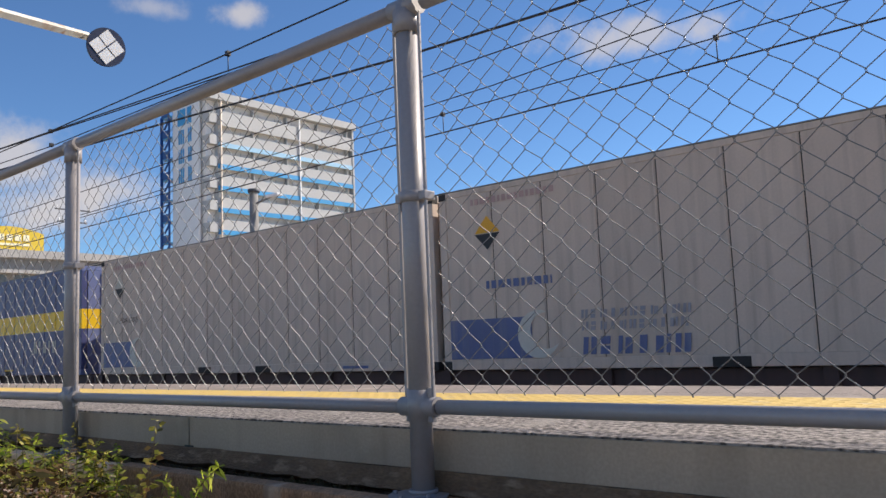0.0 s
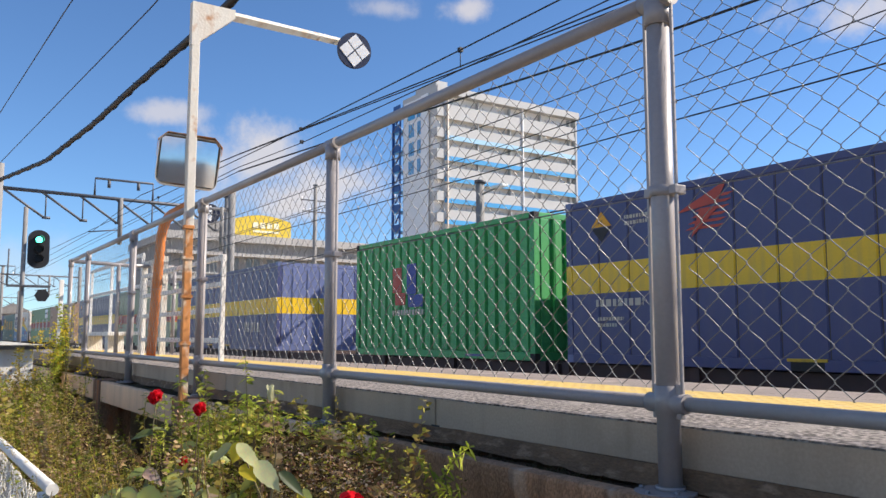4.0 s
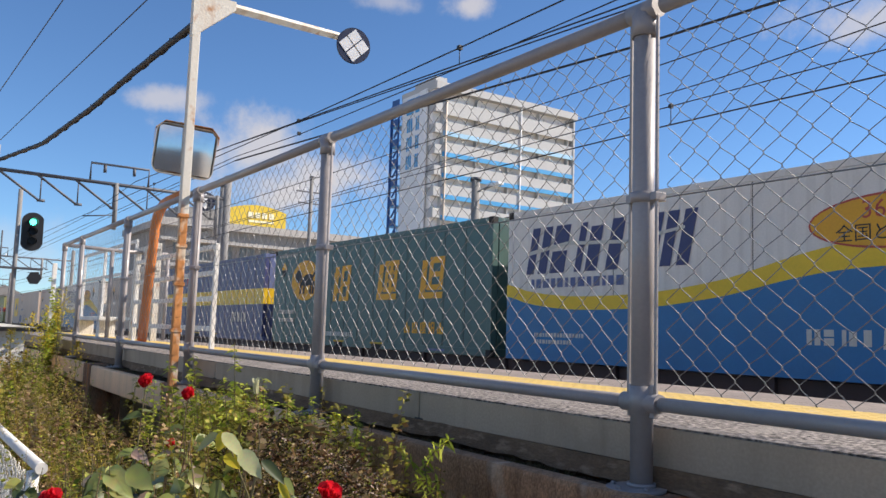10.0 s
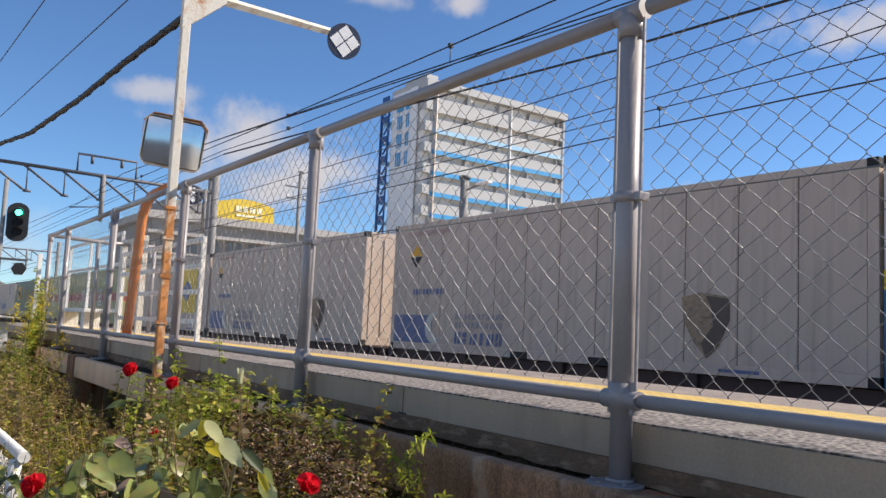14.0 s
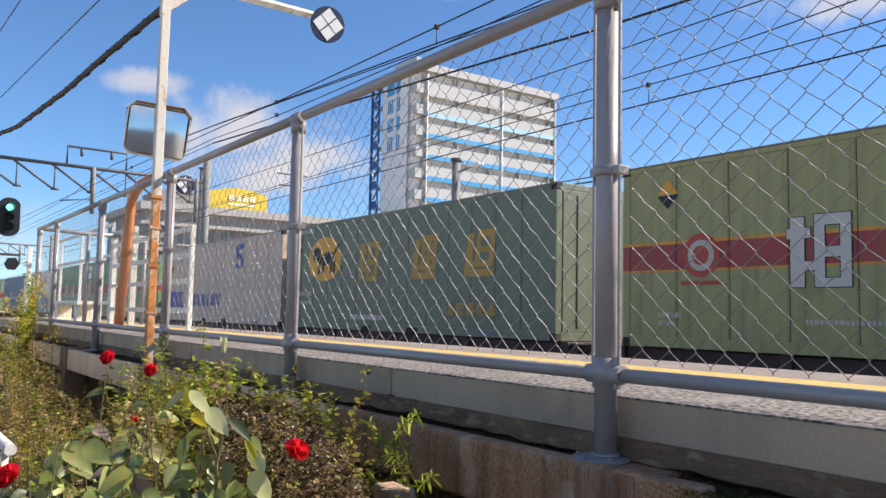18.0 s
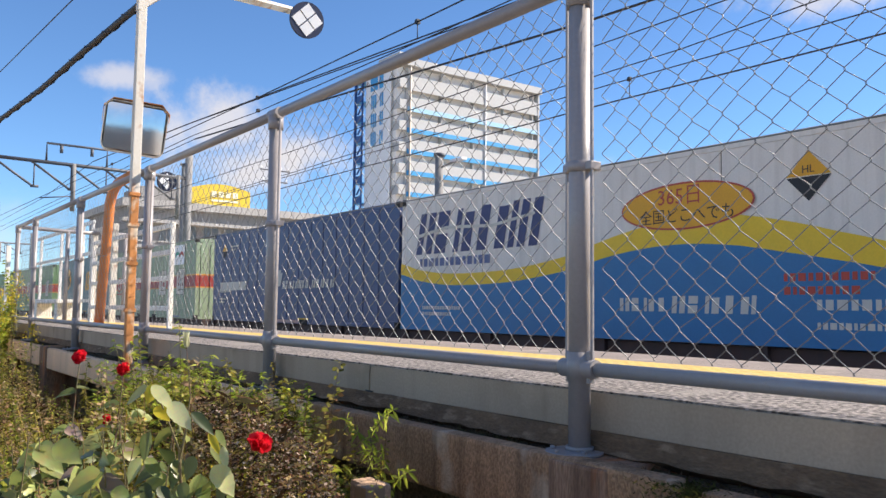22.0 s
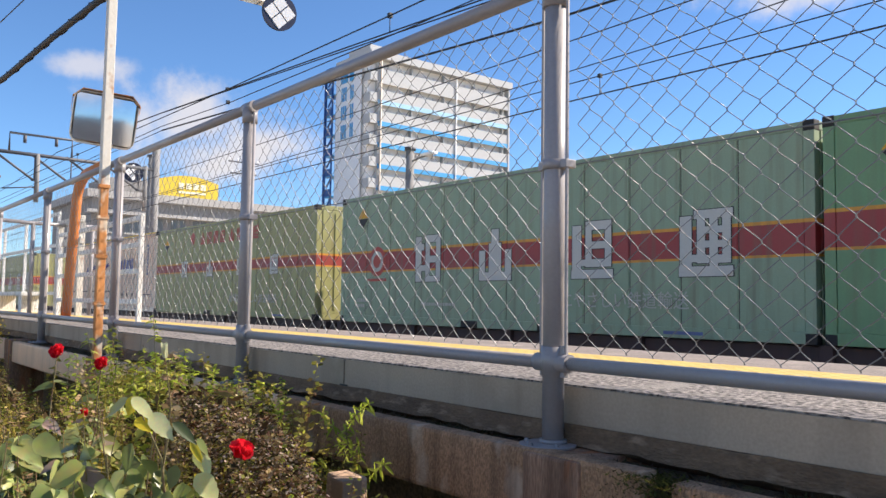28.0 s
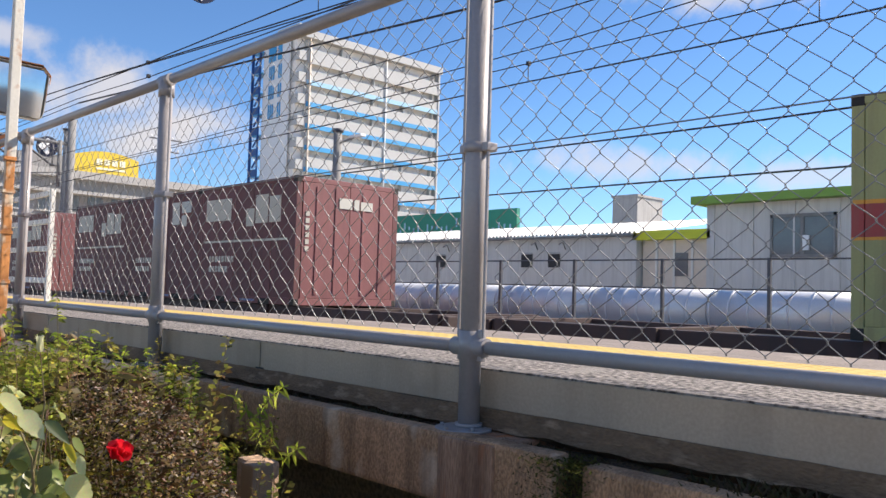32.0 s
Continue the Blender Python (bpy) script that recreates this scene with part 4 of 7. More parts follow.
def letter_blocks(ob, x, z, w, h, n, material, lean=0.25, gap=0.22, proud=0.0):
    """A painted name as a row of plain leaning blocks."""
    step = w / n
    f = step * (1 - gap)
    forms = (
        [(0, f * 0.38, 0, h), (f * 0.58, f, 0, h)],
        [(0, f * 0.70, 0, h * 0.46), (0, f * 0.70, h * 0.56, h)],
        [(0, f * 0.30, 0, h), (f * 0.48, f, 0, h * 0.9)],
        [(f * 0.2, f * 0.72, 0, h)],
        [(0, f * 0.52, 0, h * 0.92), (f * 0.70, f, 0, h)],
    )
    for i in range(n):
        key = ("name_block", i % 5, round(w, 3), round(h, 3), n, lean, gap)

        def make(i=i):
            bm = joined(forms[i % 5])
            for v in bm.verts:
                v.co.x += lean * v.co.z
            return bm
        put("name_block", shared(key, material, make), None, ob).location = (x + i * step, FACE - 0.002 - proud, z)


def small_print(ob, x, z, w, h, material, rows=1, proud=0.0):
    outs = []
    for r in range(rows):
        zz = z - r * h * 1.7
        a = x
        k = 0
        while a < x + w * (1 - 0.25 * r):
            b = min(a + h * (0.5 + 0.5 * ((k * 7 + r * 3) % 5) / 4), x + w)
            outs.append(rect(a, b, zz, zz + h))
            a = b + h * 0.35
            k += 1
    tagged(shape(ob, outs, material, "small_print", FACE - proud, 0.002), kind="stuff")


def parcel_green(paint, board=False, fresh=False):
    tone = {"mint": "pale mint-green", "olive": "olive-green", "emerald": "fresh dark-green", "olive_thin": "olive-green"}[paint]
    ob = shell("container", paint, label=f"{tone} steel container with red band and white marks", panels=12)
    z, s = (0.74, 0.76) if paint != "emerald" else (0.82, 0.76)
    for k, x in zip((0, 1, 2, 3), (2.40, 4.10, 6.02, 7.75)):
        big_mark(ob, k, x, z, s)
    hazard(ob, 0.75, HIGH - 0.42, 0.34, False)
    zc = (0.95 + 1.28) / 2 if paint == "mint" else (1.14 if paint == "olive" else 1.18)
    shape(ob, [oval(1.25, zc, 0.27, 0.27)], mark_red, "crest_ring", FACE)
    shape(ob, [oval(1.25, zc, 0.19, 0.19)], mark_pale, "crest_ring", FACE - 0.003)
    shape(ob, [oval(1.25, zc, 0.12, 0.12)], mark_red, "crest_ring", FACE - 0.006)
    shape(ob, [rect(0.95, 1.55, zc - 0.36, zc - 0.31, 0)], mark_red, "crest_bar")
    word("地球にやさしい鉄道輸送", 0.23, (5.35, FACE - 0.004, 0.36), mark_pale, ob, 1.0)
    small_print(ob, 0.6, 0.38, 0.35, 0.06, mark_pale, 2)
    if board:
        shape(ob, [rect(7.22, 8.42, 1.64, 2.24)], sign_white, "white_board", FACE - 0.012)
        for cx, m in ((7.46, mark_blue), (7.81, surface("teal_mark", (0.04, 0.35, 0.25))), (8.16, mark_red)):
            arc = [(cx + 0.22 * math.cos(a), 1.88 + 0.16 * math.sin(a)) for a in np.linspace(0, math.pi, 9)] + [(cx + 0.12 * math.cos(a), 1.88 + 0.07 * math.sin(a)) for a in np.linspace(math.pi, 0, 9)]
            shape(ob, [arc], m, "board_arc", FACE - 0.016)
        small_print(ob, 7.32, 1.72, 1.0, 0.07, mark_black)
        small_print(ob, 7.37, 2.12, 0.95, 0.07, mark_black)
    small_print(ob, 2.6, 0.33, 0.9, 0.05, mark_pale)
    return ob


def parcel_thin():
    ob = shell("container", "olive_thin", label="olive-green container with thin red band and red lettering", panels=14)
    for k, x in zip((0, 1, 2, 3), (2.0, 3.75, 5.6, 7.35)):
        big_mark(ob, k, x, 0.98, 0.42)
    hazard(ob, 0.8, HIGH - 0.45, 0.34, False)
    shape(ob, [oval(2.75, 2.0, 0.13, 0.16), ], mark_red, "crest_ring")
    for i, x in enumerate((3.3, 3.72, 4.14, 4.56, 5.1, 5.55, 6.0, 6.45)):
        big_mark(ob, (i * 3 + 1) % 4, x, 1.82, 0.30, mark_red, 0, False)
    word("地球にやさしい鉄道輸送", 0.23, (5.2, FACE - 0.004, 0.34), mark_pale, ob, 1.0)
    return ob


def navy_yellow(number=""):
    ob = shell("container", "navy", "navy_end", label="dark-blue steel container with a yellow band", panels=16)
    hazard(ob, 0.75, HIGH - 0.42, 0.40, True)
    small_print(ob, 1.2, HIGH - 0.36, 0.55, 0.05, mark_pale, 2)
    bm_marks = []
    for i in range(6):
        bm_marks.append(rect(2.25 + i * 0.05, 2.75 + i * 0.03, 1.72 + i * 0.075, 1.755 + i * 0.075, 0.1))
    shape(ob, bm_marks, mark_red, "red_emblem")
    shape(ob, [[(2.1, 1.95), (2.9, 2.28), (2.75, 2.02)]], mark_red, "red_emblem", FACE - 0.004)
    shape(ob, [[(2.35, 1.62), (2.75, 1.95), (2.5, 1.98)]], mark_red, "red_emblem", FACE - 0.008)
    letter_blocks(ob, 7.0, 0.50, 1.25, 0.28, 5, mark_pale, 0.0, 0.35)
    if number:
        word(number, 0.17, (0.62, FACE - 0.004, 0.80), mark_white, ob)
    else:
        small_print(ob, 0.62, 0.80, 0.9, 0.10, mark_pale)
    small_print(ob, 0.65, 0.60, 0.5, 0.05, mark_pale, 2)
    return ob


def plain_navy(banded=False):
    ob = shell("container", "plain_navy", label="dark-blue container with a slanted white emblem", panels=16)
    hazard(ob, 0.8, HIGH - 0.5, 0.36, False)
    small_print(ob, 1.2, HIGH - 0.42, 0.5, 0.05, mark_pale, 2)
    if banded:
        shape(ob, [rect(0.54, 2.30, 0.80, 1.02)], mark_white, "white_band")
    x, z, h = (3.80, 0.79, 0.45) if banded else (5.98, 0.40, 0.43)
    wide = 1.35 if banded else 1.0
    d = joined([(-0.38, 0.30, h - 0.09, h), (-0.10, 0.06, 0.0, h), (-0.10, 0.28, 0.0, 0.09), (0.20, 0.38, 0.07, h - 0.07)])
    for v in d.verts:
        v.co.x = v.co.x * wide + 0.35 * v.co.z
    part("slanted_emblem", d, mark_white, ob).location = (x, FACE - 0.002, z)
    letter_blocks(ob, 4.44 if banded else 6.40, z + 0.01, 1.34 if banded else 1.40, 0.18 if banded else 0.21, 8, mark_white)
    letter_blocks(ob, 5.92 if banded else 7.97, z + 0.01, 1.05, 0.18 if banded else 0.21, 5, mark_white)
    if banded:
        shape(ob, [rect(4.12, 5.33, 0.02, 0.085)], mark_faded_red, "data_strip", FACE - 0.008)
    small_print(ob, 0.5, 0.75, 0.7, 0.09, mark_pale)
    small_print(ob, 0.5, 0.55, 0.5, 0.05, mark_pale, 2)
    return ob


worn_patch = surface("worn_patch", (0.36, 0.26, 0.17), 0.8, 0, 0.4, 9, spots=(0.24, 0.165, 0.11), spot_at=0.5)
shield_brown = surface("shield_brown", (0.13, 0.10, 0.08), 0.8, 0, 0.3, 9)


def moon_grey(number="", lettered=True, paint="grey", plain=False):
    ob = shell("container", paint, label="plain dirty grey container with a small load sign" if plain else "dirty grey container with a blue band and pale crescent", panels=12)
    hazard(ob, 0.80, HIGH - 0.62, 0.40, False, mark_pale if number or paint == "tan" else None)
    if plain:
        return ob
    shape(ob, [rect(0.125, 1.42, 0.135, 0.64)], mark_steel, "blue_band", label="faded blue band")
    moon = [(1.52 + 0.31 * math.cos(a), 0.42 + 0.29 * math.sin(a)) for a in np.linspace(math.radians(65), math.radians(335), 16)]
    for k in range(1, 13):
        a, r = math.radians(335 - 270 * k / 13), 0.31 * (1 - 0.66 * math.sin(math.pi * k / 13))
        moon.append((1.52 + r * math.cos(a), 0.42 + r * 0.93 * math.sin(a)))
    shape(ob, [moon], mark_white, "crescent", FACE - 0.005)
    if lettered:
        letter_blocks(ob, 2.12, 0.575, 1.38, 0.10, 11, mark_faded, 0.1, 0.3)
        letter_blocks(ob, 2.12, 0.435, 1.34, 0.10, 11, mark_faded, 0.1, 0.3)
        letter_blocks(ob, 2.12, 0.16, 1.36, 0.20, 6, mark_steel, 0.1)
        u = 7.30 if paint == "grey" else 7.05
        shield = [(u - 0.34, 0.93), (u - 0.05, 0.99), (u + 0.36, 0.93), (u + 0.36, 0.65), (u + 0.22, 0.35), (u + 0.04, 0.19), (u - 0.16, 0.39), (u - 0.31, 0.65)]
        shape(ob, [shield], worn_patch, "worn_patch", label="worn brown shield")
        shape(ob, [[(u + 0.02, 0.95), (u + 0.36, 0.91), (u + 0.36, 0.65), (u + 0.20, 0.33), (u + 0.04, 0.19), (u - 0.04, 0.37), (u + 0.14, 0.59), (u + 0.10, 0.81)]], shield_brown, "shield_shade", FACE - 0.005)
    small_print(ob, 0.55, HIGH - 0.24, 1.3, 0.08, mark_faded_red)
    if number:
        word(number, 0.15, (0.75, FACE - 0.004, 1.02), mark_black, ob)
    else:
        small_print(ob, 0.75, 1.02, 1.0, 0.10, mark_steel)
    return ob


def tiger_grey():
    ob = shell("container", "grey", label="dirty grey container with a yellow square emblem", panels=12)
    shape(ob, [rect(6.3, 8.3, 0.55, 2.0)], mark_yellow, "yellow_square", label="faded yellow emblem")
    shape(ob, [[(6.8, 1.2), (7.3, 1.6), (7.9, 1.35), (7.4, 0.9)]], mark_steel, "emblem_shape", FACE - 0.005)
    hazard(ob, 0.95, HIGH - 0.62, 0.40, False)
    return ob


def flag_grey():
    ob = shell("container", "grey", label="light-grey container with blue emblem and blue painted name", panels=12)
    hazard(ob, 0.55, HIGH - 0.62, 0.36, False)
    shape(ob, [rect(0.35 + i * 0.40, 0.70 + i * 0.40, 0.42, 0.92, -0.14) for i in range(3)] + [[(1.55, 0.42), (1.85, 0.42), (1.65, 0.67), (1.85, 0.92), (1.45, 0.92)]], mark_blue, "flag_emblem")
    letter_blocks(ob, 2.75, 0.46, 2.5, 0.38, 6, mark_blue, 0.12)
    x, z = 6.33, 1.57
    s_mark = joined([(0.06, 0.55, 0.46, 0.60), (0, 0.18, 0.26, 0.54), (0.06, 0.49, 0.20, 0.34), (0.37, 0.55, -0.0, 0.28), (0, 0.49, -0.06, 0.08)])
    part("blue_emblem", s_mark, mark_blue, ob).location = (x, FACE - 0.002, z)
    return ob


def parcel_teal(paint="teal", vivid=True):
    tone = {"teal": "dark teal", "teal_blue": "blue-teal", "teal_old": "faded grey-green"}[paint]
    ob = shell("container", paint, label=f"{tone} container with amber oval and amber marks", panels=14)
    am = mark_amber if vivid else surface("faded_amber", (0.46, 0.29, 0.07), 0.7, 0, 0.2, 3)
    shape(ob, [oval(1.93, 1.53, 0.80, 0.49, 36)], mark_amber, "amber_oval", label="plain amber oval")
    dark = [[(x * 0.94 + 0.10 * z, z + 0.10 * (x - 1.9)) for x, z in oval(2.02, 1.52, 0.36, 0.15, 18)], oval(1.56, 1.64, 0.20, 0.17, 14)]
    dark += [rect(x, x + 0.10, 1.20, 1.50, 0.05) for x in (1.62, 1.82, 2.20, 2.34)] + [[(2.28, 1.58), (2.36, 1.55), (2.66, 1.80), (2.60, 1.86)]]
    for k, o in enumerate(dark):
        shape(ob, [o], mark_black, "oval_shape", FACE - 0.004 - 0.0012 * k, 0.002)
    hazard(ob, 0.62, HIGH - 0.52, 0.36, False)
    for k, x in zip((0, 3, 2), (3.45, 5.50, 7.15)):
        big_mark(ob, k, x, 1.01, 0.77, am, 0.14, False, 1.0)
    for i in range(5):
        big_mark(ob, (i + 1) % 4, 6.65 + i * 0.29, 0.35, 0.21, am, 0, False)
    small_print(ob, 0.3, HIGH - 0.2, 1.1, 0.09, mark_pale)
    small_print(ob, 0.45, 0.72, 0.9, 0.10, mark_pale)
    small_print(ob, 0.45, 0.52, 0.9, 0.09, mark_pale)
    small_print(ob, 3.2, 0.22, 1.3, 0.10, mark_white)
    return ob


WAVE = ((0.0, 1.00, 0.19), (0.55, 0.87, 0.19), (1.5, 0.78, 0.19), (3.0, 0.80, 0.19), (4.2, 0.93, 0.20), (5.25, 1.13, 0.25), (6.15, 1.20, 0.31), (6.95, 1.15, 0.35), (7.63, 1.03, 0.34), (8.25, 0.91, 0.29), (9.15, 0.74, 0.24))


def wave(x, k=1):
    """The height of the painted wave along the side (k 1), and the depth of its yellow crest (k 2)."""
    i = max(0, min(len(WAVE) - 2, sum(1 for w in WAVE if w[0] <= x) - 1))
    p = [WAVE[max(0, min(len(WAVE) - 1, j))] for j in (i - 1, i, i + 1, i + 2)]
    u = (x - p[1][0]) / (p[2][0] - p[1][0])
    m1, m2 = (p[2][k] - p[0][k]) / 2, (p[3][k] - p[1][k]) / 2
    return (2 * u ** 3 - 3 * u ** 2 + 1) * p[1][k] + (u ** 3 - 2 * u ** 2 + u) * m1 + (3 * u ** 2 - 2 * u ** 3) * p[2][k] + (u ** 3 - u ** 2) * m2


def cold_box():
    """A chilled-goods container: white over a blue wave, with the cooling unit's round hood at its front end."""
    ob = shell("container", "cold_white", label="white refrigerated container with blue and yellow wave", panels=4, l=9.15, pockets=False)
    xs = np.linspace(0.0, 9.15, 40)
    shape(ob, [[(xs[0], 0.0)] + [(xs[-1], 0.0)] + [(x, wave(x)) for x in xs[::-1]]], mark_ocean, "blue_wave", FACE - 0.001, 0.003, "ocean-blue painted wave")
    shape(ob, [[(x, wave(x) - 0.005) for x in xs] + [(x, wave(x) + wave(x, 2)) for x in xs[::-1]]], mark_yellow, "yellow_wave", FACE - 0.004, 0.003, "yellow stripe on the wave")
    letter_blocks(ob, 0.47, 1.33, 3.25, 0.72, 6, mark_name, 0.22, 0.14)
    shape(ob, [[(0.5, 1.62), (1.4, 1.74), (2.6, 1.68), (3.6, 1.80), (3.6, 1.84), (2.6, 1.73), (1.4, 1.79), (0.5, 1.68)]], mark_white, "white_sweep", FACE - 0.006)
    small_print(ob, 0.6, 1.11, 1.95, 0.14, mark_steel)
    shape(ob, [oval(6.27, 1.665, 0.98, 0.295, 36)], mark_red, "slogan_oval", FACE - 0.008)
    shape(ob, [oval(6.27, 1.665, 0.955, 0.27, 36)], mark_amber, "slogan_oval", FACE - 0.012, label="amber oval with red rim")
    word("365日", 0.27, (5.88, FACE - 0.017, 1.70), mark_red, ob)
    word("全国どこへでも", 0.20, (5.60, FACE - 0.017, 1.48), mark_black, ob)
    hazard(ob, 7.88, 1.84, 0.50, True)
    letter_blocks(ob, 5.25, 0.37, 0.80, 0.17, 4, mark_white, 0.0, 0.2, 0.006)
    letter_blocks(ob, 6.08, 0.35, 1.2, 0.21, 5, mark_white, 0.08, 0.2, 0.006)
    small_print(ob, 7.58, 0.71, 1.0, 0.085, mark_red, 2, 0.006)
    small_print(ob, 0.7, 0.36, 1.1, 0.06, mark_white, 2, 0.006)
    small_print(ob, 7.95, 0.40, 1.0, 0.11, mark_white, 1, 0.006)
    small_print(ob, 7.95, 0.20, 1.1, 0.07, mark_white, 1, 0.006)
    # cooling unit: ladder bay, corner post, upright drum in two tiers on a base block
    l, white = 9.15, P["cold_white"]
    hood_white = surface("hood_cream_white", (0.86, 0.78, 0.66), 0.5, 0, 0.12, 3, 40, 0.05, 0.35, (0.45, 0.28, 0.15))
    hood_grey = surface("hood_grey", (0.42, 0.40, 0.38), 0.45, 0.1, 0.12, 3, 40, 0.05, 0.3)
    part("unit_frame", box(l, l + 0.95, 0.06, WIDE - 0.06, -0.01, 0.10, 0.01), wagon_paint, ob)
    part("ladder_bay", box(l, l + 0.24, 0.09, WIDE - 0.1, 0.10, HIGH - 0.06), white, ob)
    for i in range(7):
        part("ladder_rung", bar([(l + 0.01, 0.02, 0.25 + i * 0.3), (l + 0.20, 0.02, 0.25 + i * 0.3)], 0.016, 8), white, ob)
    part("corner_post", box(l + 0.20, l + 0.36, 0.0, 0.16, 0.0, HIGH + 0.03, 0.012), white, ob)
    part("corner_post", box(l + 0.20, l + 0.36, WIDE - 0.16, WIDE, 0.0, HIGH + 0.03, 0.012), white, ob)

    def drum(z0, z1, rx, ry, dome=0.0):
        bm = bmesh.new()
        angles = np.linspace(-math.pi / 2, math.pi / 2, 25)
        rings = []
        for z, f in ((z0, 1.0), (z1 - dome, 1.0), (z1, 1.0 - dome * 0.8)):
            rings.append([bm.verts.new((l + 0.30 + rx * f * math.cos(a), 0.98 + ry * f * math.sin(a), z)) for a in angles])
        for p, q in zip(rings, rings[1:]):
            for i in range(24):
                f = bm.faces.new((p[i], p[i + 1], q[i + 1], q[i]))
                f.smooth = True
        bm.faces.new(rings[-1])
        bm.faces.new(rings[0][::-1])
        return bm
    part("lower_drum", drum(0.36, 1.26, 0.56, 0.92, 0.16), hood_white, ob, "white rounded lower hood")
    up = part("upper_drum", drum(1.15, HIGH - 0.05, 0.44, 0.84, 0.03), hood_grey, ob, "grey rounded upper hood")
    part("upper_box", box(l + 0.30, l + 0.56, 0.06, 0.70, 1.24, HIGH - 0.12, 0.03), hood_white, ob, "white front of the cooling unit")
    part("hatch", box(l + 0.38, l + 0.49, 0.045, 0.20, 1.62, 1.80, 0.01), black_paint, up)
    part("top_strip", drum(HIGH - 0.15, HIGH - 0.08, 0.45, 0.85), surface("weathered_green", (0.16, 0.20, 0.12), 0.7), up, "weathered green band")
    part("base_block", box(l + 0.26, l + 0.92, 0.10, 2.1, 0.11, 0.36, 0.03), P["cream"], ob, "cream base block with rust stains")
    pipe = bmesh.new()
    tube(pipe, [(l + 0.60, 1.5, 2.08), (l + 0.80, 1.5, 2.12), (l + 0.88, 1.5, 2.0), (l + 0.88, 1.5, -0.02)], 0.065, 10)
    part("drain_pipe", pipe, P["cream"], ob)
    for z in (0.45, 0.80):
        part("guard_rail", bar([(l + 0.60, 0.03, z), (l + 0.95, 0.03, z)], 0.016, 8), black_paint, ob)
    for x in (0.60, 0.95):
        part("guard_post", bar([(l + x, 0.03, -0.05), (l + x, 0.03, 0.82)], 0.016, 8), black_paint, ob)
    return ob


def long_cream():
    ob = shell("container", "cream", label="cream corrugated container with blue script and yellow rim", ribs=True)
    shape(ob, [rect(0.1, LONG - 0.1, HIGH - 0.03, HIGH + 0.006)], mark_yellow, "yellow_rim", -0.012)
    hazard(ob, 0.7, HIGH - 0.38, 0.36, False)
    xs = np.linspace(0, 1, 14)
    for x0, w in ((2.05, 1.35), (3.55, 1.15)):
        pts = []
        for k in range(57):
            u = k / 56
            tall = 0.20 if u < 0.14 else 0.10
            pts.append((x0 + w * u + 0.05 * math.sin(14 * math.pi * u), -0.002, 1.24 + 0.24 * u + tall * (0.5 - 0.5 * math.cos(14 * math.pi * u))))
        part("blue_script", bar(pts, 0.026, 4), mark_blue, ob, "flowing blue script line")
    letter_blocks(ob, 5.1, 1.27, 2.2, 0.37, 6, mark_blue, 0.15)
    shape(ob, [rect(0.15, 6.0, 0.60, 0.63)], mark_black, "tie_rail")
    shape(ob, [rect(8.2, 8.9, 0.485, 0.515)], mark_black, "tie_rail")
    tagged(shape(ob, [rect(8.56, 8.66, 1.10 + i * 0.105, 1.175 + i * 0.105) for i in range(9)], mark_steel, "small_print"), kind="stuff")
    shape(ob, [rect(6.2 + i * 0.5, 6.3 + i * 0.5, 0.45, 0.55) for i in range(4)], mark_black, "tie_ring")
    return ob


def short_green():
    ob = shell("container", "bright_green", l=6.06, ribs=True, label="bright green corrugated twenty-foot container", pockets=False)
    shape(ob, [rect(1.6, 1.95, 1.25, 1.75), rect(1.7, 2.1, 1.0, 1.24)], mark_red, "logo_shape")
    shape(ob, [rect(2.15, 2.5, 1.2, 1.8), rect(2.2, 2.75, 0.95, 1.19)], mark_blue, "logo_shape")
    small_print(ob, 1.6, 0.8, 1.2, 0.1, mark_pale)
    return ob


def small_maroon(kind):
    ob = shell("container", "maroon", "maroon_end", l=3.715, h=2.38, panels=5, label="worn maroon twelve-foot container with white panels", group="maroon containers")
    if kind % 3 == 1:
        shape(ob, [rect(2.4, 2.75, 1.65, 2.15), rect(2.85, 3.3, 1.9, 2.15), rect(2.85, 3.1, 1.6, 1.85)], mark_white, "white_mark")
    else:
        shape(ob, [rect(0.3, 1.35, 1.65, 2.1)], mark_pale, "white_panel")
        shape(ob, [rect(1.95, 2.25, 1.5, 1.85), rect(2.3, 2.75, 1.55, 2.1), rect(2.8, 3.2, 1.55, 2.05)], mark_pale, "white_panel")
        shape(ob, [rect(0.25, 3.45, 1.2, 1.24)], mark_pale, "white_strip")
    small_print(ob, 0.5, 0.8, 1.0, 0.12, mark_pale, 2)
    bm = bmesh.new()
    for y0, y1, z0, z1 in ((0.95, 1.25, 1.85, 2.05), (1.3, 1.42, 1.85, 2.05), (1.46, 1.75, 1.85, 2.02)):
        block(bm, 3.722, 3.735, y0, y1, z0, z1)
    part("white_mark", bm, mark_white, ob)
    small = bmesh.new()
    for i in range(6):
        block(small, 3.722, 3.732, 0.2, 0.28, 1.0 + i * 0.13, 1.09 + i * 0.13)
    part("small_print", small, mark_pale, ob)
    return ob


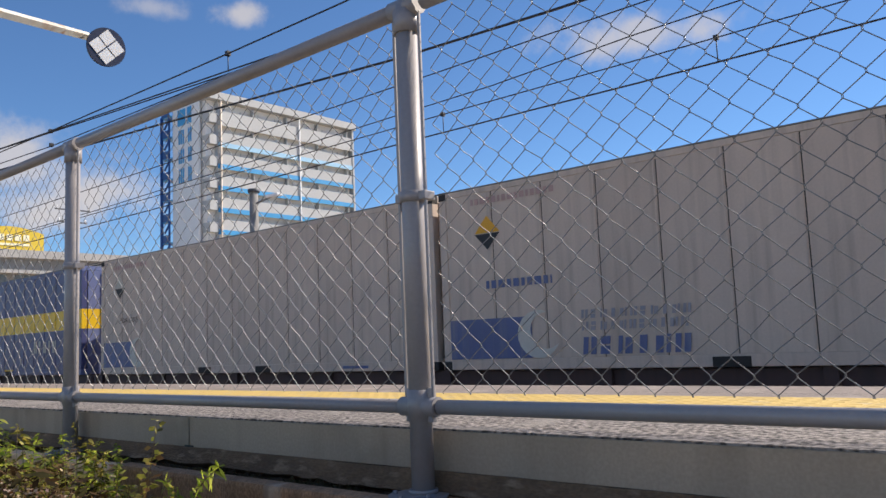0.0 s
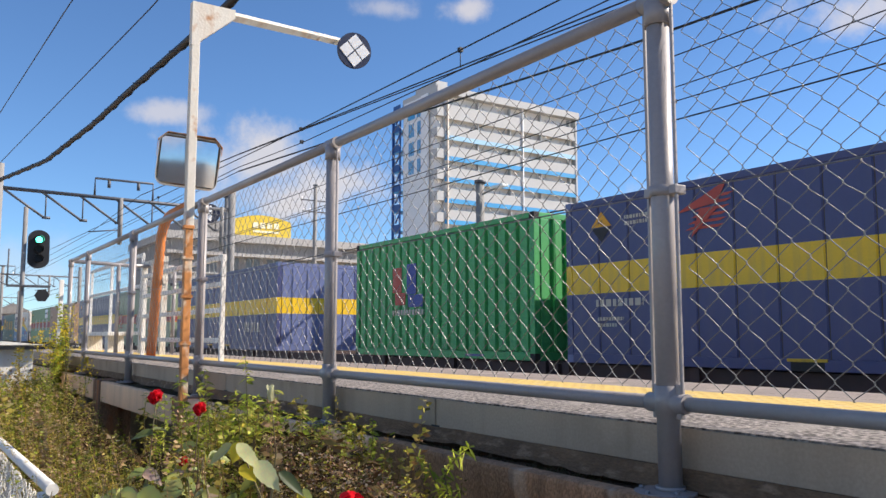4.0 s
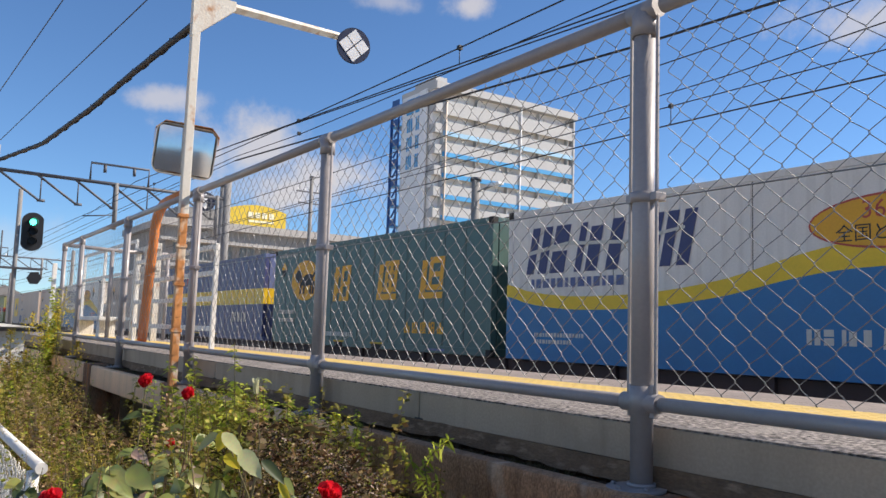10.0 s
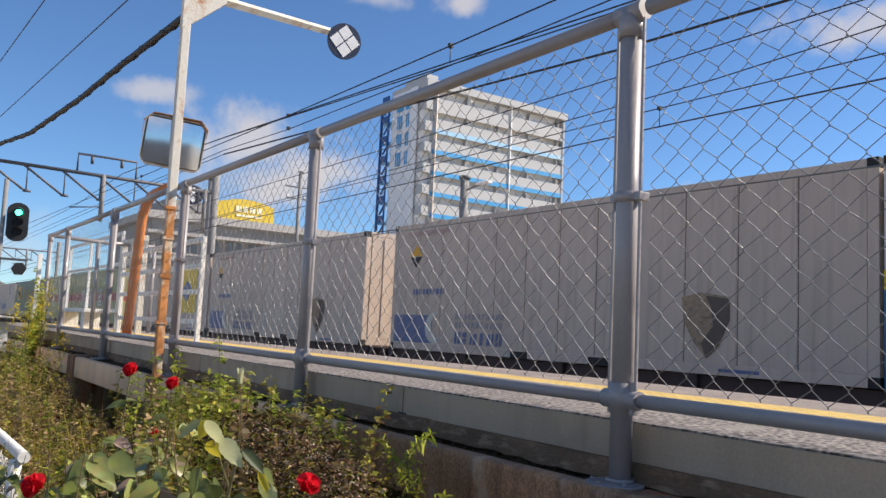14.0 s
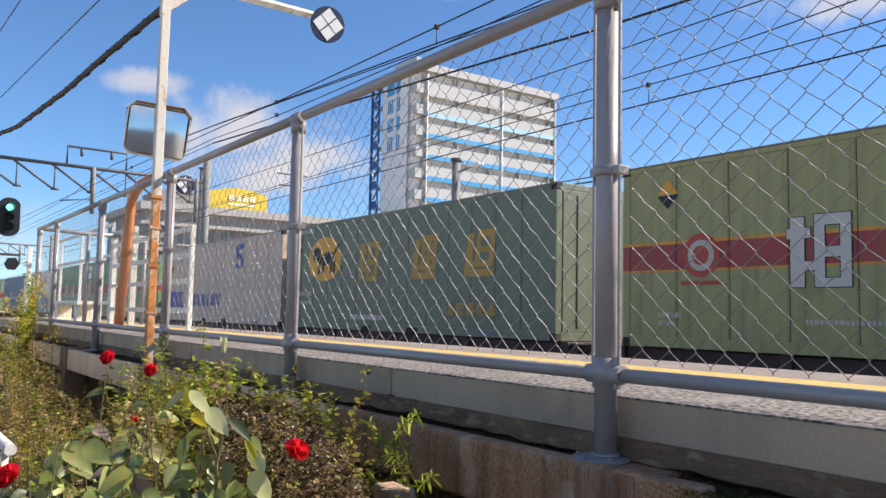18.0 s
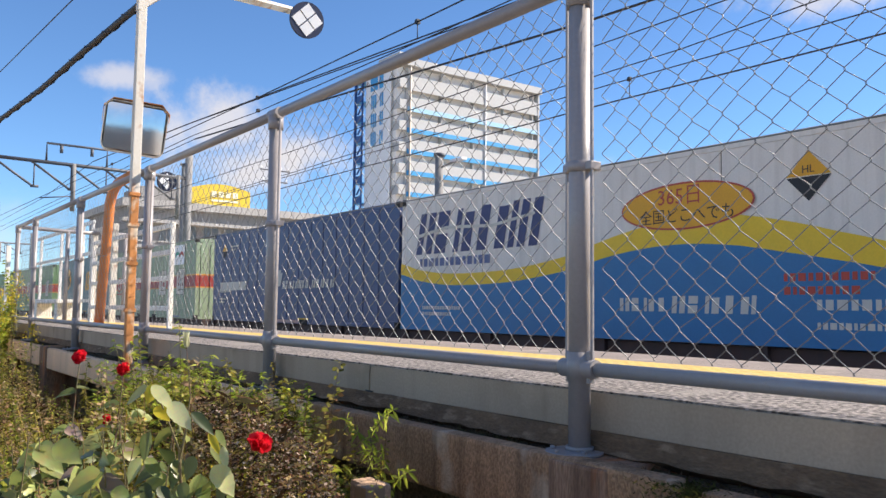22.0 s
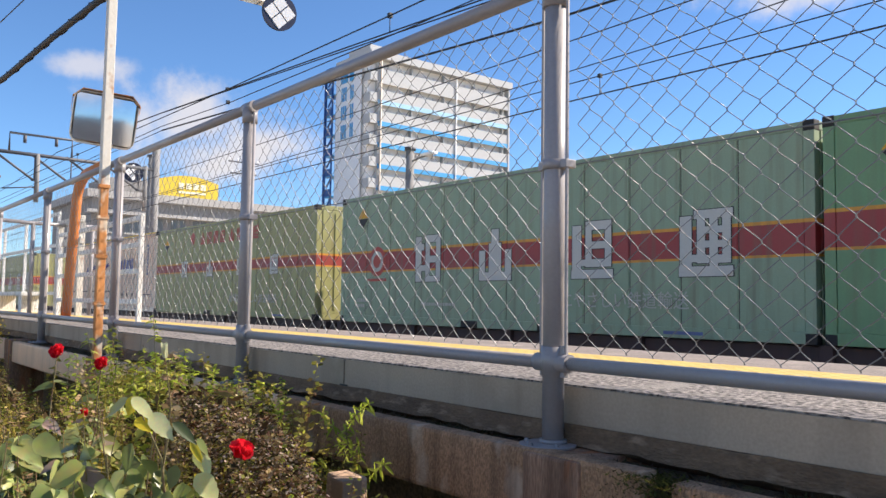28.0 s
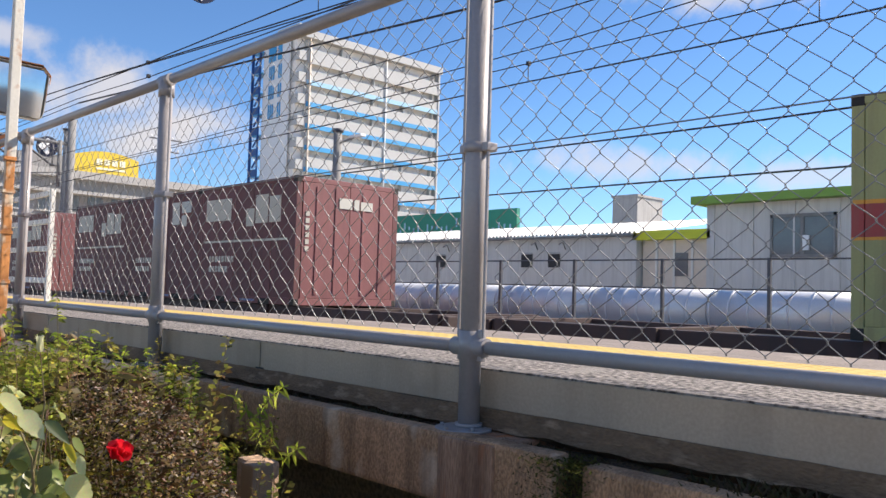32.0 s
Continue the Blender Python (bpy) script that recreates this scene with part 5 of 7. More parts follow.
def flat_wagon(length, railed=True):
    """A container flat wagon; its rear end is the origin, the deck's top is at z 0."""
    w = empty("flat_wagon", (0, 0, 0), "dark red-brown container flat wagon with an end railing" if railed else "dark red-brown container flat wagon", "wagon", "wagons of the train")
    for y in (0.12, WIDE - 0.3):
        put("side_sill", shared(("side_sill", length, y), wagon_paint, lambda y=y: box(0, length, y, y + 0.18, -0.34, -0.02, 0.012)), None, w)
    put("centre_sill", shared(("centre_sill", length), wagon_dark, lambda: box(-0.15, length + 0.15, 1.0, 1.42, -0.42, -0.06)), None, w)
    cross = shared("cross_member", wagon_paint, lambda: box(0, 0.14, 0.06, WIDE - 0.06, -0.2, -0.006, 0.008))
    for i in range(9):
        put("cross_member", cross, None, w).location = (0.1 + i * (length - 0.34) / 8, 0, 0)
    for x0, sg in ((0.0, -1), (length, 1)):
        e = put("end_beam", shared(("end_beam",), wagon_paint, lambda: box(-0.06, 0.06, 0.05, WIDE - 0.05, -0.32, -0.03, 0.01)), None, w)
        e.location = (x0 + sg * 0.06, 0, 0)
        rail_m = shared("hand_rail", wagon_dark, lambda: tube(bar([(0, 0.16, -0.1), (0, 0.16, 0.84), (0, 0.24, 0.9), (0, 0.86, 0.9), (0, 0.94, 0.84), (0, 0.94, -0.1)], 0.016, 8), [(0, 0.16, 0.45), (0, 0.94, 0.45)], 0.014, 8))
        if railed and sg > 0:
            put("hand_rail", rail_m, None, w).location = (x0 + sg * 0.16, 0, 0)
        put("coupler", shared("coupler", wagon_dark, lambda: box(-0.28, 0.28, 1.1, 1.32, -0.34, -0.12, 0.03)), None, w).location = (x0 + sg * 0.30, 0, 0)
    step = bmesh.new()
    tube(step, [(length + 0.14, 0.05, -0.1), (length + 0.14, 0.05, 0.62), (length + 0.14, 0.10, 0.70), (length - 0.45, 0.10, 0.78), (length - 0.5, 0.05, 0.72), (length - 0.5, 0.05, -0.1)], 0.017, 8)
    if railed:
        put("side_rail", shared(("side_rail", length), wagon_dark, lambda: step), None, w)
    brake = bmesh.new()
    tube(brake, [(length + 0.2, 0.55, -0.1), (length + 0.2, 0.55, 0.72)], 0.05, 10)
    tube(brake, [(length + 0.2, 0.40, 0.74), (length + 0.2, 0.70, 0.74)], 0.03, 8)
    if railed:
        put("brake_stand", shared(("brake_stand", length), wagon_dark, lambda: brake), None, w)
    frame_m = shared("bogie_frame", wagon_dark, lambda: block(block(box(-1.25, 1.25, 0.22, 0.36, -0.72, -0.5, 0.03), -1.25, 1.25, WIDE - 0.36, WIDE - 0.22, -0.72, -0.5, 0.03), -0.2, 0.2, 0.3, WIDE - 0.3, -0.7, -0.45, 0.03))
    wheel_m = shared("wheel", steel, lambda: tube(tube(bar([(0, -0.06, 0), (0, 0.06, 0)], 0.43, 28), [(0, 0.06, 0), (0, 0.09, 0)], 0.46, 28), [(0, 0, 0), (0, 1.1, 0)], 0.07, 10))
    for x in (2.7, length - 2.7):
        b = put("bogie", frame_m, None, w)
        b.location = (x, 0, 0)
        for dx in (-0.95, 0.95):
            o = put("wheel", wheel_m, None, b)
            o.location = (dx, 0.65, RAIL - BASE + 0.44)
            o = put("wheel", wheel_m, None, b)
            o.location = (dx, WIDE - 0.65, RAIL - BASE + 0.44)
            o.rotation_euler = (0, 0, math.pi)
    return w


def on_train(ob, s, z=BASE):
    MOVING.append((ob, (s, TRAIN_Y, z)))
    return ob


# the load, front to back: how far each stands behind the line at the start
LOAD = (
    (moon_grey, (), -7.33), (lambda: moon_grey("U53A-35015", False), (), -16.86), (navy_yellow, (), -27.17), (plain_navy, (), -36.65),
    (flag_grey, (), -47.44), (navy_yellow, (), -56.89), (short_green, (), -63.70), (lambda: navy_yellow("U54A-38293"), (), -77.68),
    (lambda: parcel_green("mint"), (), -88.05), (navy_yellow, (), -97.58), (lambda: moon_grey(paint="tan"), (), -108.43), (lambda: parcel_green("emerald", True), (), -117.91),
    (cold_box, (), -129.38), (parcel_teal, (), -139.22), (lambda: navy_yellow("U54A-38512"), (), -149.36), (lambda: moon_grey(plain=True), (), -158.88),
    (cold_box, (), -170.52), (moon_grey, (), -179.98), (moon_grey, (), -190.54), (tiger_grey, (), -200.13),
    (lambda: parcel_green("olive"), (), -211.44), (lambda: parcel_green("olive"), (), -221.06), (lambda: parcel_teal("teal_old", False), (), -231.78), (flag_grey, (), -241.55),
    (lambda: parcel_green("emerald"), (), -251.93), (lambda: parcel_green("emerald", True), (), -261.46), (cold_box, (), -272.81), (lambda: plain_navy(True), (), -282.32),
    (lambda: parcel_green("mint", True), (), -293.19), (lambda: parcel_teal("teal_blue"), (), -302.83), (lambda: parcel_green("emerald"), (), -313.62), (lambda: parcel_green("emerald"), (), -323.20),
    (lambda: parcel_green("emerald"), (), -334.02), (lambda: parcel_green("mint"), (), -343.52), (parcel_thin, (), -353.93), (long_cream, (), -363.35),
    (lambda: parcel_green("olive"), (), -379.34),
)
for make, args, s in LOAD:
    on_train(make(*args), s)
for i, s in enumerate((-392.67, -396.39, -400.11, -406.2, -409.92, -413.64, -417.36)):
    on_train(small_maroon(i), s)
# wagons: rear end and length
ENDS = [(-17.35, 2.6), (-37.1, -17.3), (-57.35, -37.55), (-78.15, -57.2), (-98.05, -78.2), (-118.4, -98.5), (-139.7, -119.4), (-159.35, -139.5), (-180.4, -160.6), (-200.6, -180.7), (-221.5, -201.5), (-242.0, -221.9), (-261.9, -242.1), (-282.8, -262.8), (-303.3, -283.3), (-323.65, -303.75), (-344.0, -324.1), (-363.8, -344.1), (-384.3, -364.5), (-404.7, -384.9), (-425.1, -405.3)]
for a, b in ENDS:
    a, b = a + 0.17, b - 0.17
    on_train(flat_wagon(round(b - a, 2), round(b, 2) in (-119.57, -160.77, -262.97)), a, BASE)

# ---- things on and beside the platform ----


def mirror_pole():
    """Stop-marker pole: rusty foot, white bent top with an arm, the round marker at the arm's end, and a platform mirror."""
    x, y = -5.50, 1.86
    ob = empty("marker_pole", (0, 0, 0), "rusting white square pole with arm, leaning beside the fence", "pole")
    part("lower_pole", box(x - 0.025, x + 0.025, y - 0.025, y + 0.025, -1.2, 0.99, 0.005), rust_orange, ob, "orange rusted lower pole")
    part("upper_pole", box(x - 0.028, x + 0.028, y - 0.028, y + 0.028, 0.99, 2.44, 0.005), white_rusty, ob, "white upper pole with rust")
    for z in (0.25, 0.55, 0.80, 1.0):
        b = bmesh.new()
        block(b, x - 0.031, x + 0.031, y - 0.031, y + 0.031, z - 0.012, z + 0.012, 0.003)
        block(b, x + 0.022, x + 0.045, y - 0.042, y - 0.024, z - 0.010, z + 0.010)
        part("bracket", b, rust_orange, ob)
    br = bmesh.new()
    v = [(x - 0.03, y - 0.01, 2.22), (x - 0.03, y + 0.26, 2.46), (x - 0.03, y + 0.26, 2.52), (x - 0.03, y - 0.03, 2.52), (x - 0.03, y - 0.03, 2.22)]
    a = [br.verts.new(p) for p in v]
    b2 = [br.verts.new((p[0] + 0.06, p[1], p[2])) for p in v]
    br.faces.new(a[::-1])
    br.faces.new(b2)
    for i in range(5):
        br.faces.new((a[i], a[(i + 1) % 5], b2[(i + 1) % 5], b2[i]))
    part("gusset", br, white_rusty, ob, "white corner gusset")
    arm_end = Vector((-6.30, 3.32, 2.80))
    part("arm", tube(bmesh.new(), [(x, y + 0.05, 2.485), tuple(arm_end)], 0.034, 4), white_rusty, ob, "white arm streaked with rust")
    d = bmesh.new()
    c = Vector((-6.19, 3.40, 2.705))
    n = Vector((0.985, -0.06, -0.10)).normalized()
    tube(d, [c - n * 0.012, c + n * 0.012], 0.152, 32)
    disc = part("marker_disc", d, blue_black, ob, "round dark marker with white diamond quarters")
    side = n.cross(Vector((0, 0, 1))).normalized()
    up = side.cross(n).normalized()
    if up.z < 0:
        up = -up
    for i, j in ((0, 1), (0, -1), (1, 0), (-1, 0)):
        q = bmesh.new()
        cc = c + n * 0.016 + (side * i + up * j) * 0.0735
        s = 0.066
        vs = [q.verts.new(cc + side * a + up * b) for a, b in ((s, 0), (0, s), (-s, 0), (0, -s))]
        f = q.faces.new(vs)
        r = bmesh.ops.extrude_face_region(q, geom=[f])
        bmesh.ops.translate(q, vec=n * -0.006, verts=[e for e in r["geom"] if isinstance(e, bmesh.types.BMVert)])
        part("white_quarter", q, sign_white, disc)
    tagged(ob)
    return ob


mirror_pole()


def rounded(w, h, r, n=5):
    out = []
    for cx, cz, a0 in ((w / 2 - r, h / 2 - r, 0), (-w / 2 + r, h / 2 - r, 90), (-w / 2 + r, -h / 2 + r, 180), (w / 2 - r, -h / 2 + r, 270)):
        for k in range(n):
            a = math.radians(a0 + 90 * k / (n - 1))
            out.append((cx + r * math.cos(a), cz + r * math.sin(a)))
    return out


def platform_mirror():
    ob = empty("platform_mirror", (-5.52, 1.80, 1.56), "square convex mirror in a rusty orange-white frame on the pole", "mirror")
    w, h = 0.405, 0.345
    f = bmesh.new()
    outer, inner = rounded(w, h, 0.06), rounded(w - 0.012, h - 0.012, 0.055)
    ring = []
    for pts, y in ((outer, 0.03), (outer, -0.03), (inner, -0.03), (inner, 0.0)):
        ring.append([f.verts.new((a, y, b)) for a, b in pts])
    n = len(outer)
    for p, q in zip(ring, ring[1:]):
        for i in range(n):
            f.faces.new((p[i], p[(i + 1) % n], q[(i + 1) % n], q[i]))
    f.faces.new(ring[0])
    part("frame", f, white_rusty, ob, "faded white frame with rust")
    g = bmesh.new()
    rows = []
    for j in range(13):
        row = []
        for i in range(13):
            a, b = (i / 12 - 0.5) * (w - 0.035), (j / 12 - 0.5) * (h - 0.035)
            row.append(g.verts.new((a, -0.012 - 0.010 * (1 - 0.5 * (2 * a / w) ** 2 - 0.5 * (2 * b / h) ** 2), b)))
        rows.append(row)
    for j in range(12):
        for i in range(12):
            g.faces.new((rows[j][i], rows[j][i + 1], rows[j + 1][i + 1], rows[j + 1][i]))
    part("mirror_face", g, mirror_mat, ob, "convex mirror glass", True)
    hood = bmesh.new()
    prof = [(-w / 2 - 0.006, h / 2 - 0.16), (-w / 2 - 0.006, h / 2 - 0.05), (-w / 2 + 0.05, h / 2 + 0.008), (w / 2 - 0.05, h / 2 + 0.008), (w / 2 + 0.006, h / 2 - 0.05), (w / 2 + 0.006, h / 2 - 0.10)]
    a = [hood.verts.new((p, 0.03, q)) for p, q in prof]
    b = [hood.verts.new((p, -0.055 if i in (3, 4) else -0.034, q)) for i, (p, q) in enumerate(prof)]
    c = [hood.verts.new((p * 1.012, -0.055 if i in (3, 4) else -0.034, q + 0.006)) for i, (p, q) in enumerate(prof)]
    d = [hood.verts.new((p * 1.012, 0.03, q + 0.006)) for p, q in prof]
    for i in range(5):
        hood.faces.new((a[i], a[i + 1], b[i + 1], b[i]))
        hood.faces.new((b[i], b[i + 1], c[i + 1], c[i]))
        hood.faces.new((c[i], c[i + 1], d[i + 1], d[i]))
    part("hood", hood, rust_orange, ob, "thin rusty hood")
    for z in (-0.1, 0.1):
        part("bracket", box(-0.02, 0.02, 0.0, 0.06, z - 0.015, z + 0.015, 0.003), galv, ob)
    ob.matrix_world = pose(-5.70, 1.90, 1.472, 4, 5, 76)
    return ob


platform_mirror()


def bent_pipe():
    ob = empty("orange_pipe", (0, 0, 0), "orange painted steel pipe bent over at the top", "pipe")
    pts = [(-8.54, 2.40, PLAT), (-8.32, 2.40, 1.20)]
    for k in range(1, 8):
        a = math.radians(90 * k / 7)
        pts.append((-8.32 + 0.40 * (1 - math.cos(a)), 2.40, 1.20 + 0.24 * math.sin(a)))
    pts.append((-7.40, 2.40, 1.45))
    part("pipe", bar(pts, 0.047, 16), orange_pipe, ob)
    part("flange", bar([(-8.54, 2.40, PLAT), (-8.54, 2.40, PLAT + 0.02)], 0.10, 16), orange_pipe, ob)


bent_pipe()


def white_railing(name, x0, x1, y, z0, z1, levels, posts, material, label, r=0.03):
    ob = empty(name, (0, 0, 0), label, "railing")
    for x in posts:
        part("upright", box(x - r, x + r, y - r, y + r, z0, z1, 0.004), material, ob)
    for z in levels:
        part("cross_bar", box(x0, x1, y - r * 0.8, y + r * 0.8, z - r * 1.15, z + r * 1.15, 0.004), material, ob)
    return ob


white_railing("white_railing", -9.85, -7.05, 2.62, PLAT, 1.00, (0.975, 0.745, 0.52, 0.26), (-9.82, -7.07), white_paint, "white painted steel railing on the platform", 0.019)
white_railing("white_railing", -15.6, -11.6, 3.02, PLAT - 0.2, 1.42, (1.40, 0.98, 0.34), (-15.2, -13.6, -12.2, -11.65), white_paint, "white steel railing at the platform's end", 0.02)
white_railing("white_railing", -11.5, -10.4, 3.0, PLAT, 1.26, (1.24, 0.98), (-11.45, -10.95, -10.45), white_rusty, "white railing with rusty joints", 0.035)
low = empty("white_bench", (0, 0, 0), "low white painted box on the platform's end", "box")
part("seat", box(-14.2, -12.4, 2.75, 3.05, 0.30, 0.36, 0.01), white_paint, low)
for x in (-14.1, -12.6):
    part("leg", box(x - 0.1, x + 0.1, 2.78, 3.0, PLAT, 0.30, 0.01), white_paint, low)

box_ob = empty("white_cabinet", (0, 0, 0), "white sheet-metal equipment cabinet with low pitched lid", "cabinet")
part("body", box(-11.4, -9.7, 0.5, 1.50, GROUND, 0.20, 0.01), white_paint, box_ob)
lid = bmesh.new()
lv = [(-11.5, 0.42, 0.205), (-9.62, 0.42, 0.205), (-9.62, 1.62, 0.205), (-11.5, 1.62, 0.205), (-11.5, 0.95, 0.27), (-9.62, 0.95, 0.27)]
lv = [lid.verts.new(p) for p in lv]
for f in ((0, 1, 5, 4), (2, 3, 4, 5), (1, 2, 5), (3, 0, 4), (3, 2, 1, 0)):
    lid.faces.new([lv[i] for i in f])
part("lid", lid, white_paint, box_ob)
part("lid_seam", box(-9.63, -9.60, 0.45, 1.6, 0.16, 0.195), black_paint, box_ob)

# low white fence beside the bank
lowf = empty("low_fence", (0, 0, 0), "low white pipe fence with fine wire netting", "fence")
part("top_rail", bar([(-7.2, 0.72, -0.2), (-3.15, 0.78, -0.2)], 0.02, 12), white_paint, lowf)
for x in (-7.1, -5.2, -3.18):
    part("post", bar([(x, 0.76, GROUND), (x, 0.76, -0.21)], 0.02, 10), white_paint, lowf)
MESH_W, MESH_H = 0.04, 0.04
put("wire_netting", netting(-7.1, -3.2, -0.85, -0.23, 0.76, 0.002), white_paint, lowf)

# ---- overhead line ----


def span(name, pts, r, material=dark_rubber, label="", sag=0.0, parent=None, category="cable"):
    out = []
    for a, b in zip(pts, pts[1:]):
        a, b = Vector(a), Vector(b)
        n = 12 if sag else 1
        for k in range(n):
            u = k / n
            out.append(tuple(a.lerp(b, u) - Vector((0, 0, sag * 4 * u * (1 - u)))))
    out.append(tuple(pts[-1]))
    bm = bar(out, r, 6)
    if parent:
        return part(name, bm, material, parent, label)
    return tagged(link(name, bm, material, None, label), label, category, "overhead wires")


def overhead(label, wires, hangers):
    """Wires over one track: each a name, a radius and its line; hangers join two heights."""
    ob = empty("overhead_line", (0, 0, 0), label, "overhead line", "overhead wires")
    for name, r, pts in wires:
        span(name, pts, r, parent=ob)
    for x, y, za, zb in hangers:
        part("hanger", bar([(x, y, za), (x, y, zb)], 0.007, 6), dark_rubber, ob)
        part("hanger_clip", box(x - 0.028, x + 0.028, y - 0.028, y + 0.028, za - 0.03, za + 0.03), dark_rubber, ob)
    return ob


overhead("overhead wires over the near track with short hangers", (
    ("messenger_wire", 0.010, [(-220, 6.2, 4.7), (-46, 6.2, 4.6), (-14.0, 6.3, 4.13), (-8.8, 6.3, 4.08), (-6.8, 6.3, 4.07), (48, 6.3, 4.4)]),
    ("contact_wire", 0.010, [(-22.0, 5.3, 3.95), (-15.96, 5.78, 3.95), (-5.97, 6.76, 3.95), (30, 7.6, 4.15)]),
    ("contact_wire", 0.008, [(-220, 6.6, 4.2), (-32, 5.9, 4.1), (-22.0, 5.3, 3.95)]),
    ("contact_wire", 0.009, [(-22.0, 5.3, 3.95), (-15.96, 5.78, 3.945), (-5.97, 6.78, 3.90), (30, 7.65, 4.02)]),
    ("feeder_wire", 0.008, [(-200, 6.3, 4.4), (-17.4, 6.3, 4.0), (-13.95, 6.3, 3.86), (-8.3, 6.3, 3.80), (40, 6.3, 3.8)]),
), ((-8.79, 6.3, 4.08, 3.84), (-13.99, 6.3, 4.13, 4.10), (-13.95, 6.3, 3.88, 3.85), (-24.0, 6.26, 4.28, 4.05)))
overhead("overhead wires over the far track with hangers", (
    ("messenger_wire", 0.009, [(-220, 9.0, 5.0), (-32, 7.9, 4.9), (-21.6, 7.77, 4.8)]),
    ("messenger_wire", 0.020, [(-21.6, 7.77, 4.8), (-14.3, 8.72, 4.8), (-8.8, 9.49, 4.8), (-6.03, 9.71, 4.8), (25, 10.8, 4.8)]),
    ("messenger_wire", 0.010, [(-120, 10, 4.9), (-20, 10, 4.55), (-8.64, 10, 4.59), (-5.44, 10, 4.62), (40, 10, 4.9)]),
    ("feeder_wire", 0.009, [(-120, 10, 3.9), (-20, 10, 3.95), (-7.37, 10, 4.11), (-4.97, 10, 4.22), (40, 10, 5.0)]),
    ("contact_wire", 0.009, [(-120, 10, 3.9), (-8.62, 10, 3.88), (-4.97, 10, 3.87), (40, 10, 3.88)]),
    ("contact_wire", 0.012, [(-120, 10, 3.6), (-8.61, 10, 3.59), (-4.97, 10, 3.56), (40, 10, 3.56)]),
), ((-8.37, 10, 3.88, 3.59), (-3.9, 10, 3.87, 3.56)))
span("feeder_wire", [(-200, 15, 4.2), (-19, 14.7, 3.64), (-11.05, 14.6, 3.56), (-7.28, 14.6, 3.53), (60, 14.6, 3.9)], 0.02, label="black service cable across the tracks")
span("feeder_wire", [(-120, 22.3, 4.4), (-19, 22.4, 3.86), (-2, 22.9, 3.84), (60, 23, 4.2)], 0.03, label="black service cable along the warehouses")
# thick bundled cable from pole to pole on the near side
cable = empty("bundled_cable", (0, 0, 0), "thick black bundled cable wrapped in spiral", "cable", "overhead wires")
base_pts = [Vector((-29.8, 1.62, 4.8)), Vector((-26.5, 2.15, 4.62)), Vector((-21.1, 2.93, 4.42)), Vector((-16.8, 3.20, 4.40)), Vector((-14.2, 3.33, 4.45)), Vector((-11.8, 3.48, 4.49)), Vector((-10.2, 3.55, 4.5)), Vector((-4.0, 3.9, 4.75)), Vector((12, 3.3, 5.6))]
part("core", bar([tuple(p) for p in base_pts], 0.05, 10), dark_rubber, cable)
hel = []
for a, b in zip(base_pts, base_pts[1:]):
    n = int((b - a).length / 0.11)
    for k in range(n):
        p = a.lerp(b, k / n)
        ph = (p.x * 7.0)
        hel.append((p.x, p.y + 0.054 * math.cos(ph), p.z + 0.054 * math.sin(ph)))
part("wrap", bar(hel, 0.014, 5), dark_rubber, cable)
span("telephone_wire", [(-26, 2.0, 6.0), (-15.4, 2.4, 6.0), (10, 3.6, 6.3)], 0.011, label="thin black telephone wire between poles")
span("telephone_wire", [(-32, 2.6, 6.0), (-14.5, 3.62, 6.0), (10, 5.0, 6.6)], 0.012, label="thin black telephone wire between poles")


def portal(x, y0, y1, z, label):
    """Catenary portal: two masts and a beam with hanging braces."""
    ob = empty("catenary_portal", (0, 0, 0), label, "portal", "catenary portals")
    for y in (y0, y1):
        part("mast", bar([(x, y, GROUND), (x, y, z + 0.85)], 0.15, 12), pole_grey, ob)
    part("beam", bar([(x, y0, z), (x, y1, z - 0.1)], 0.07, 6), steel_grey, ob)
    n = int((y1 - y0) / 1.23)
    for i in range(n):
        ya = y0 + 0.1 + i * 1.23
        part("brace", bar([(x, ya, z), (x, ya + 1.35, z - 0.93)], 0.045, 6), steel_grey, ob)
        part("drop", bar([(x, ya + 1.42, z - 0.95), (x, ya + 1.42, z)], 0.025, 6), steel_grey, ob)
        part("insulator", bar([(x, ya + 1.32, z - 0.95), (x, ya + 1.58, z - 0.95)], 0.05, 8), steel_grey, ob)
    for y in (TRACK1 + 0.9, TRACK2 + 0.9):
        part("cantilever", bar([(x, y, z), (x, y, z - 1.75)], 0.085, 8), pole_grey, ob)
        part("steady_arm", bar([(x, y, z - 1.2), (x, y - 1.1, z - 1.35)], 0.025, 6), steel_grey, ob)
    up = bmesh.new()
    tube(up, [(x, 5.96, z - 0.05), (x, 5.96, z + 0.66), (x, 8.04, z + 0.66), (x, 8.04, z - 0.05)], 0.045, 6)
    part("top_frame", up, steel_grey, ob)
    for y in (6.45, 7.5):
        part("insulator", bar([(x, y, z + 0.62), (x, y, z + 0.35)], 0.06, 8), steel_grey, ob)
    return ob


portal(-32.0, 2.83, 11.15, 5.46, "grey steel catenary portal over the tracks")
portal(-78.0, 2.2, 13.2, 5.6, "grey steel catenary portal over the tracks")
portal(-124.0, 2.2, 13.2, 5.6, "grey steel catenary portal over the tracks")
